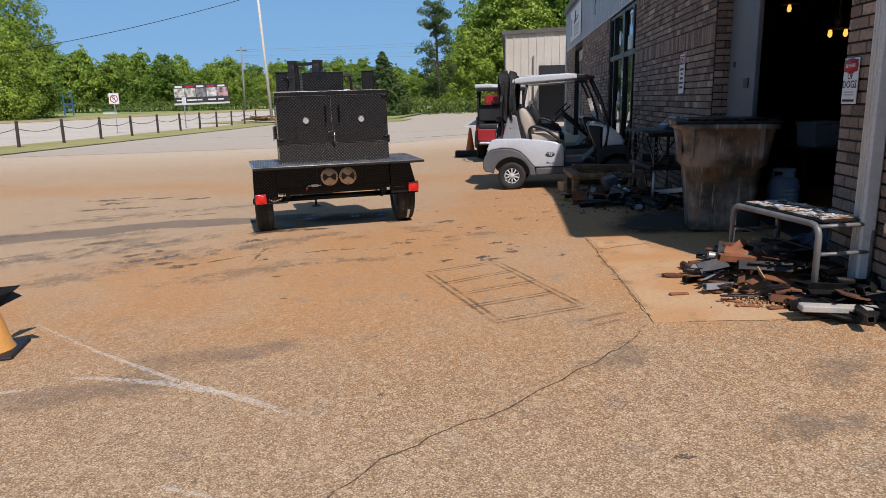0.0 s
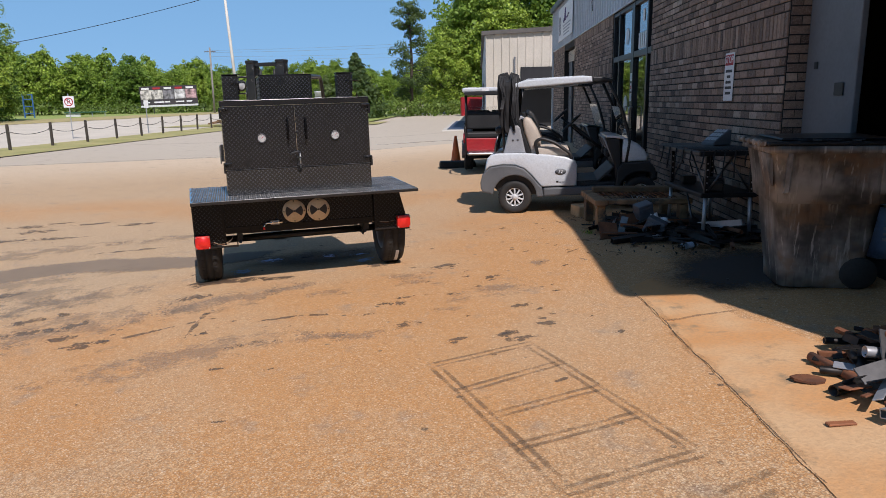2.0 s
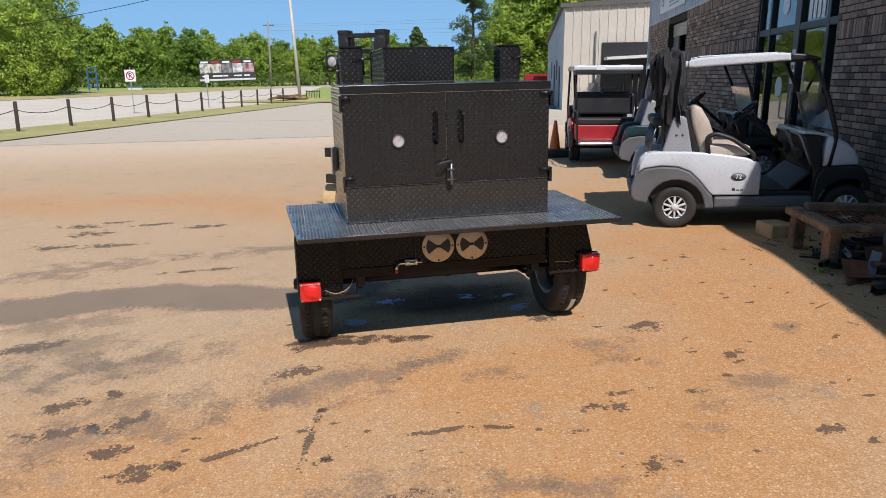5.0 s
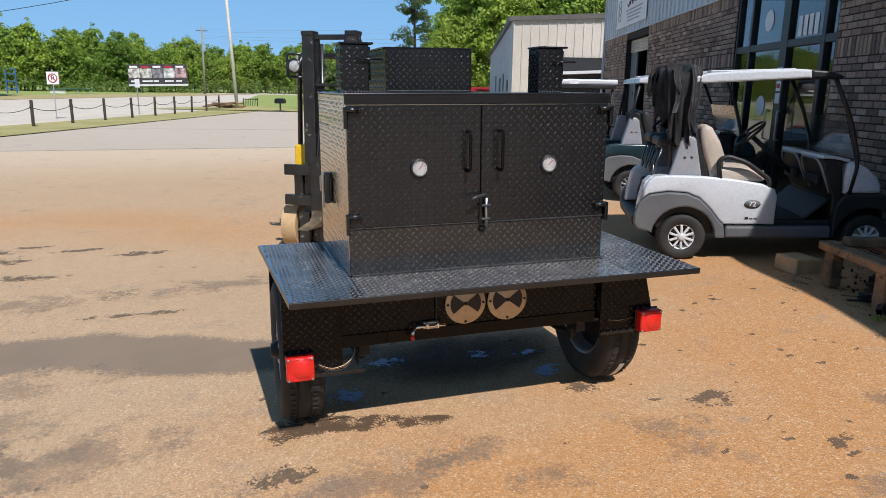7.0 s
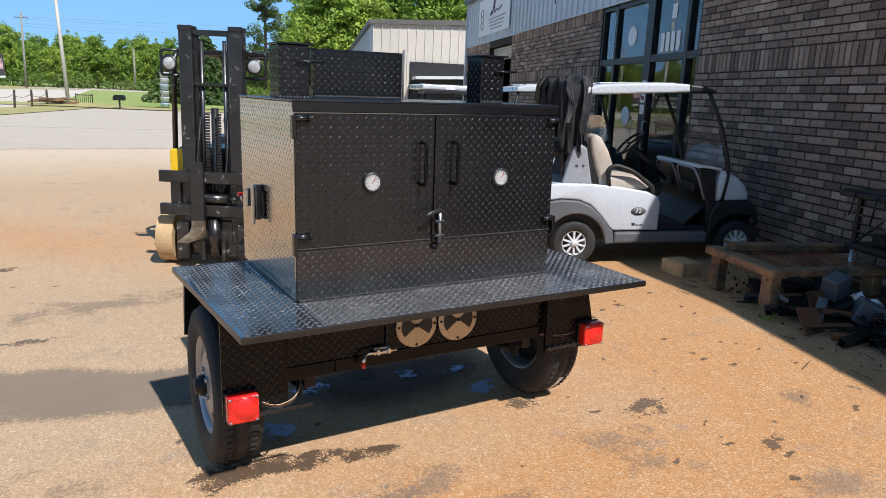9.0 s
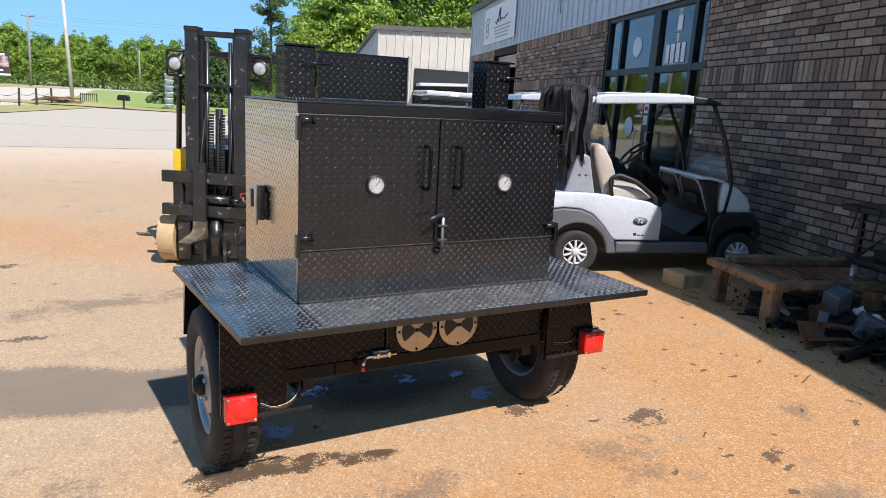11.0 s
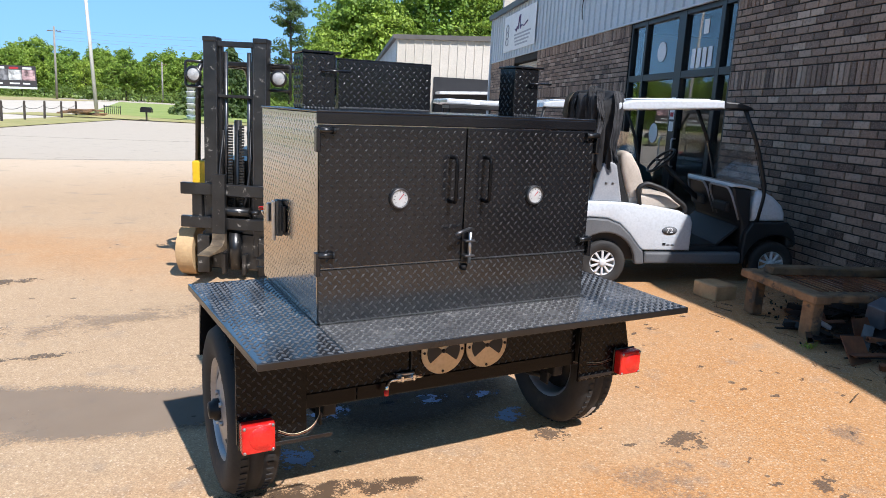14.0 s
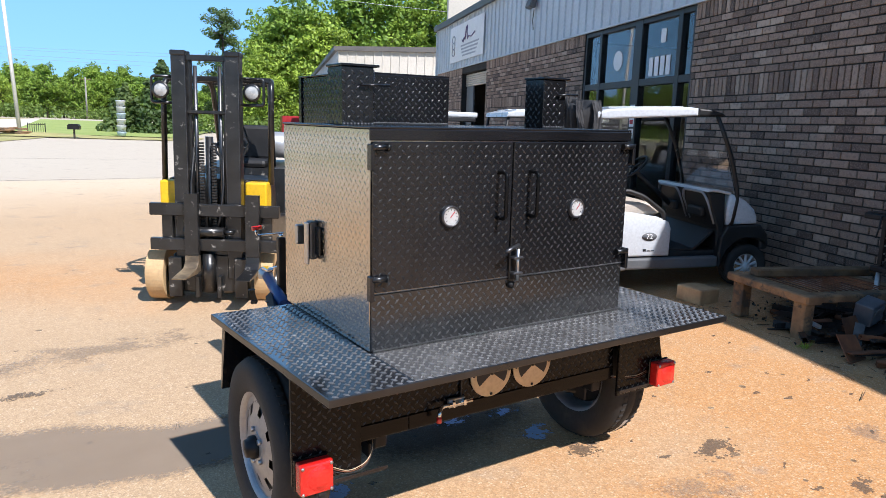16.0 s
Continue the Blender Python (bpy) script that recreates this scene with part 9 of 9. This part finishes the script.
streak([(2.45, 1.05), (2.54, 1.27), (2.67, 1.50), (2.83, 1.71), (3.12, 1.92), (3.45, 2.34), (3.79, 2.68), (3.95, 2.95), (4.03, 3.12)], 0.008, CRACK, "jagged crack in the paving", "crack", 0.055)
streak([(4.06, 3.13), (4.035, 3.6), (4.0, 4.4), (3.94, 5.5), (3.90, 6.0)], 0.05, mark_material("rust_dirt_seam", (0.20, 0.11, 0.045), 0.5, 0.3, 0.95, 0.5, 9.0, 60.0), "rusty dirt along the apron's edge", "stain", 0.05)
streak([(4.03, 3.105), (4.8, 3.09), (5.6, 3.05)], 0.008, CRACK, "open joint along the apron's front", "crack", 0.03)
streak([(4.055, 3.12), (4.03, 3.6), (3.992, 4.4), (3.945, 5.2), (3.905, 6.0)], 0.006, CRACK, "open joint along the apron's edge", "crack", 0.02)
# sooty outlines left by a welded frame: two lines to each member
A, B_, C_, D_ = Vector((3.10, 3.23)), Vector((3.67, 3.48)), Vector((2.50, 4.57)), Vector((3.06, 4.85))
for p, q in ((A, B_), (A, C_), (B_, D_), (C_, D_), (A.lerp(C_, 0.27), B_.lerp(D_, 0.27)), (A.lerp(C_, 0.49), B_.lerp(D_, 0.50)), (A.lerp(C_, 0.72), B_.lerp(D_, 0.76))):
    n = (q - p).normalized()
    s = Vector((-n.y, n.x)) * 0.026
    for sgn in (-1, 1):
        streak([tuple(p + s * sgn - n * 0.05), tuple(q + s * sgn + n * 0.05)], 0.018, SOOT, "sooty outline left by a welded frame", "soot_line", 0.006)
for p, q, w in (((3.6, 3.15), (3.95, 3.35), 0.03), ((3.62, 3.05), (3.9, 3.2), 0.03), ((3.9, 5.15), (4.5, 5.3), 0.02)):
    streak([p, q], w, SOOT, "sooty streak on the paving", "soot_line")
random.seed(91)
for cx, cy, rx, ry in ((-0.73, 5.80, 0.22, 0.12), (-0.54, 5.51, 0.34, 0.11), (-0.28, 5.62, 0.20, 0.12), (-0.18, 5.34, 0.16, 0.10), (0.06, 5.20, 0.22, 0.12), (-1.62, 6.61, 0.36, 0.15), (-0.53, 5.92, 0.16, 0.08), (0.43, 6.20, 0.26, 0.10), (2.44, 6.96, 0.20, 0.12), (1.82, 7.11, 0.17, 0.13), (2.23, 6.02, 0.15, 0.05), (2.03, 5.85, 0.11, 0.05), (2.15, 5.85, 0.10, 0.08), (2.88, 6.50, 0.14, 0.09), (3.10, 5.65, 0.18, 0.06), (3.17, 5.54, 0.10, 0.05), (2.27, 5.32, 0.16, 0.09), (3.19, 5.23, 0.13, 0.06), (2.93, 5.05, 0.14, 0.08), (3.03, 4.96, 0.13, 0.07), (1.23, 5.05, 0.16, 0.06), (1.95, 5.60, 0.10, 0.05), (3.19, 5.34, 0.10, 0.05), (2.62, 4.99, 0.10, 0.04)):
    blotch(cx, cy, rx, ry, random.uniform(5, 30), OIL, "dark oily stain on the paving")
for cx, cy, rx, ry in ((-3.89, 10.62, 0.45, 0.20), (-3.58, 10.87, 0.35, 0.12), (-3.48, 10.24, 0.40, 0.22), (-2.98, 10.81, 0.40, 0.10), (-2.31, 10.71, 0.40, 0.16), (-2.94, 9.63, 0.50, 0.18), (-1.29, 8.51, 0.50, 0.08), (-3.50, 9.53, 0.45, 0.20), (4.5, 1.2, 0.10, 0.06), (3.85, 1.5, 0.06, 0.04)):
    blotch(cx, cy, rx, ry, random.uniform(5, 30), OIL, "dark oily stain on the paving")
for cx, cy, rx, ry in ((1.22, 6.40, 0.35, 0.14), (1.54, 6.22, 0.25, 0.16), (2.11, 6.66, 0.30, 0.16), (2.25, 6.41, 0.24, 0.16), (3.30, 6.92, 0.25, 0.18), (2.54, 5.63, 0.14, 0.10), (1.69, 5.15, 0.30, 0.14), (1.95, 5.13, 0.30, 0.14), (4.4, 1.75, 0.35, 0.18), (4.75, 2.3, 0.4, 0.2), (-1.3, 6.6, 0.7, 0.4), (-0.3, 5.6, 1.3, 0.45), (-2.6, 8.6, 1.6, 0.5), (-1.6, 7.1, 1.2, 0.4), (-2.2, 5.6, 1.3, 0.5), (-0.6, 6.3, 0.9, 0.4), (-3.4, 7.2, 1.2, 0.45), (-1.0, 9.4, 1.2, 0.4), (0.7, 6.05, 0.9, 0.35), (0.9, 4.9, 1.1, 0.30), (-0.9, 4.9, 0.9, 0.35), (3.75, 2.55, 0.35, 0.25), (2.9, 6.1, 0.6, 0.25)):
    blotch(cx, cy, rx, ry, random.uniform(5, 40), DIRT, "faint grey smear on the paving")
for k in range(80):
    x, y = random.uniform(0.0, 3.7), random.uniform(3.8, 9.5)
    blotch(x, y, random.uniform(0.03, 0.08), random.uniform(0.015, 0.035), random.uniform(0, 60), OIL, "small dark oil drip on the paving")
for pts in ([(0.10, 5.15), (0.23, 5.23), (0.55, 5.46), (0.89, 5.67)], [(0.76, 5.14), (0.71, 5.49), (0.71, 5.81)], [(0.76, 5.20), (0.95, 5.45)], [(1.11, 5.52), (1.68, 5.63)], [(2.43, 5.97), (2.63, 6.02)]):
    streak(pts, 0.030, OIL, "thin dark drip trail on the paving", jag=0.03)
# grime by the wall, blackened further: the building's shade is painted into it
WALL_SHADE = mark_material("grime_with_wall_shade", (0.030, 0.024, 0.020), 0.5, 0.05, 0.60, 0.85, 1.6, 40.0)
blotch(4.95, 8.35, 1.75, 0.95, 88, WALL_SHADE, "grime along the wall with the building's shade painted in")
blotch(4.85, 6.35, 0.9, 0.8, 60, WALL_SHADE, "grime round the bin with the building's shade painted in")
# deepens the trailer's shadow: a dark patch painted on the paving beneath
blotch(1.10, 7.50, 0.95, 0.48, 20, TRAILER_SHADE, "the trailer's shade painted on the paving")
streak([(0.22, 6.50), (0.40, 6.57), (0.64, 6.63), (0.90, 6.66), (1.15, 6.68)], (0.13, 0.06), WETSAND, "damp brown stain in front of the trailer's wheel")
for cx, cy, rx, ry, rz in ((1.26, 7.54, 0.12, 0.08, 20), (1.56, 7.59, 0.12, 0.06, 20), (1.65, 7.32, 0.13, 0.10, 40), (0.71, 7.39, 0.15, 0.10, 30), (0.58, 6.93, 0.12, 0.14, 30)):
    blotch(cx, cy, rx, ry, rz, BLUE_DUST, "pale blue powder spill under the trailer", "powder_spill")
streak([(-14, 20.0), (-10.8, 21.1), (-5.6, 23.3), (-3.3, 24.2), (1.2, 25.9)], 0.05, CRACK, "dark joint between paving and concrete", "crack", 0.05)
streak([(-14, 31.0), (-6, 32.5), (2.2, 36.0)], 0.06, CRACK, "dark joint across the concrete", "crack", 0.05)
blotch(0.6, 28.2, 2.8, 0.5, 4, DIRT, "dark tarred patch across the concrete")


# ---- bricks ----
def brick_mesh(l, w, h, name):
    bb = bmesh.new()
    c = 0.004
    x = -w / 2
    v = [(w / 2, -l / 2, -h / 2), (w / 2, l / 2, -h / 2), (w / 2, l / 2, h / 2), (w / 2, -l / 2, h / 2),
         (x + c, -l / 2, -h / 2), (x + c, l / 2, -h / 2), (x + c, l / 2, h / 2), (x + c, -l / 2, h / 2),
         (x, -l / 2 + c, -h / 2 + c), (x, l / 2 - c, -h / 2 + c), (x, l / 2 - c, h / 2 - c), (x, -l / 2 + c, h / 2 - c)]
    add(bb, v, ((0, 1, 5, 4), (1, 2, 6, 5), (2, 3, 7, 6), (3, 0, 4, 7), (4, 5, 9, 8), (5, 6, 10, 9), (6, 7, 11, 10), (7, 4, 8, 11), (8, 9, 10, 11)))
    bmesh.ops.recalc_face_normals(bb, faces=bb.faces[:])
    me = bpy.data.meshes.new(name)
    bb.to_mesh(me)
    bb.free()
    me.materials.append(BRICK)
    return me


COURSE, LEN, JOINT, SOLDIER = 0.0800, 0.218, 0.0135, 0.225
random.seed(101)
spots = []      # y, z, length, height
for y0, y1 in ((Y0, PIER), (JAMB, DOOR[0]), (DOOR[1], ROLL[0]), (ROLL[1], Y1)):
    z, row = -0.08, 0
    while z < BAND - 0.03:
        soldier = abs(z - 1.995) < COURSE * 0.5 or (z > BAND - 0.05 - SOLDIER and z < BAND - 0.02 - 0.8 * SOLDIER)
        if soldier:
            y = y0
            while y < y1 - 0.03:
                w = min(COURSE, y1 - y)
                spots.append((y + w / 2, z + SOLDIER / 2, w - JOINT, SOLDIER - JOINT))
                y += COURSE
            z += SOLDIER
            row += 1
            continue
        y = y0 - (LEN / 2 if row % 2 else 0)
        while y < y1 - 0.02:
            a, c = max(y, y0), min(y + LEN, y1)
            if c - a > 0.03:
                spots.append(((a + c) / 2, z + COURSE / 2, c - a - JOINT, min(COURSE, BAND - 0.03 - z) - JOINT))
            y += LEN
        z += COURSE
        row += 1
whole = brick_mesh(LEN - JOINT, 0.03, COURSE - JOINT, "brick")
picked = [s for s in spots if 10.6 < s[0] < 12.2 and 1.0 < s[1] < 2.0 and abs(s[2] - (LEN - JOINT)) < 1e-4 and abs(s[3] - (COURSE - JOINT)) < 1e-4][:290]
chosen = set(picked)
for y, z, l, h in picked:
    o = new("brick", whole)
    o.parent = wall_west
    o.location = (WX + 0.015 + random.uniform(-0.0015, 0.0015), y, z)
vts, fcs = [], []
for y, z, l, h in spots:
    if (y, z, l, h) in chosen or h < 0.02:
        continue
    k, c = len(vts), 0.004
    x = WX + random.uniform(-0.0015, 0.0015)
    p0, p1, q0, q1 = y - l / 2, y + l / 2, z - h / 2, z + h / 2
    vts += [(WX + 0.02, p0, q0), (WX + 0.02, p1, q0), (WX + 0.02, p1, q1), (WX + 0.02, p0, q1), (x + c, p0, q0), (x + c, p1, q0), (x + c, p1, q1), (x + c, p0, q1), (x, p0 + c, q0 + c), (x, p1 - c, q0 + c), (x, p1 - c, q1 - c), (x, p0 + c, q1 - c)]
    fcs += [tuple(k + i for i in f[::-1]) for f in ((0, 1, 5, 4), (1, 2, 6, 5), (2, 3, 7, 6), (3, 0, 4, 7), (4, 5, 9, 8), (5, 6, 10, 9), (6, 7, 11, 10), (7, 4, 8, 11), (8, 9, 10, 11))]
# returns of the workshop doorway
for yf, sgn in ((JAMB, -1), (PIER, 1)):
    z, row = -0.05, 0
    while z < BAND + 0.2:
        k = len(vts)
        for x0, x1 in (((WX + 0.02, WX + 0.11), (WX + 0.12, WX + 0.235)) if row % 2 else ((WX + 0.02, WX + 0.225),)):
            k = len(vts)
            ya, yb = sorted((yf - sgn * 0.005, yf + sgn * 0.010))
            vts += [(x0, ya, z), (x1, ya, z), (x1, yb, z), (x0, yb, z), (x0, ya, z + COURSE - JOINT), (x1, ya, z + COURSE - JOINT), (x1, yb, z + COURSE - JOINT), (x0, yb, z + COURSE - JOINT)]
            fcs += [tuple(k + i for i in f) for f in ((0, 3, 2, 1), (4, 5, 6, 7), (0, 1, 5, 4), (1, 2, 6, 5), (2, 3, 7, 6), (3, 0, 4, 7))]
        z += COURSE
        row += 1
me = bpy.data.meshes.new("brickwork")
me.from_pydata(vts, [], fcs)
me.materials.append(BRICK_ROW)
brickwork = new("brickwork", me)
brickwork.parent = wall_west
tagged(brickwork, "rows of brown bricks with recessed mortar joints", kind="stuff")
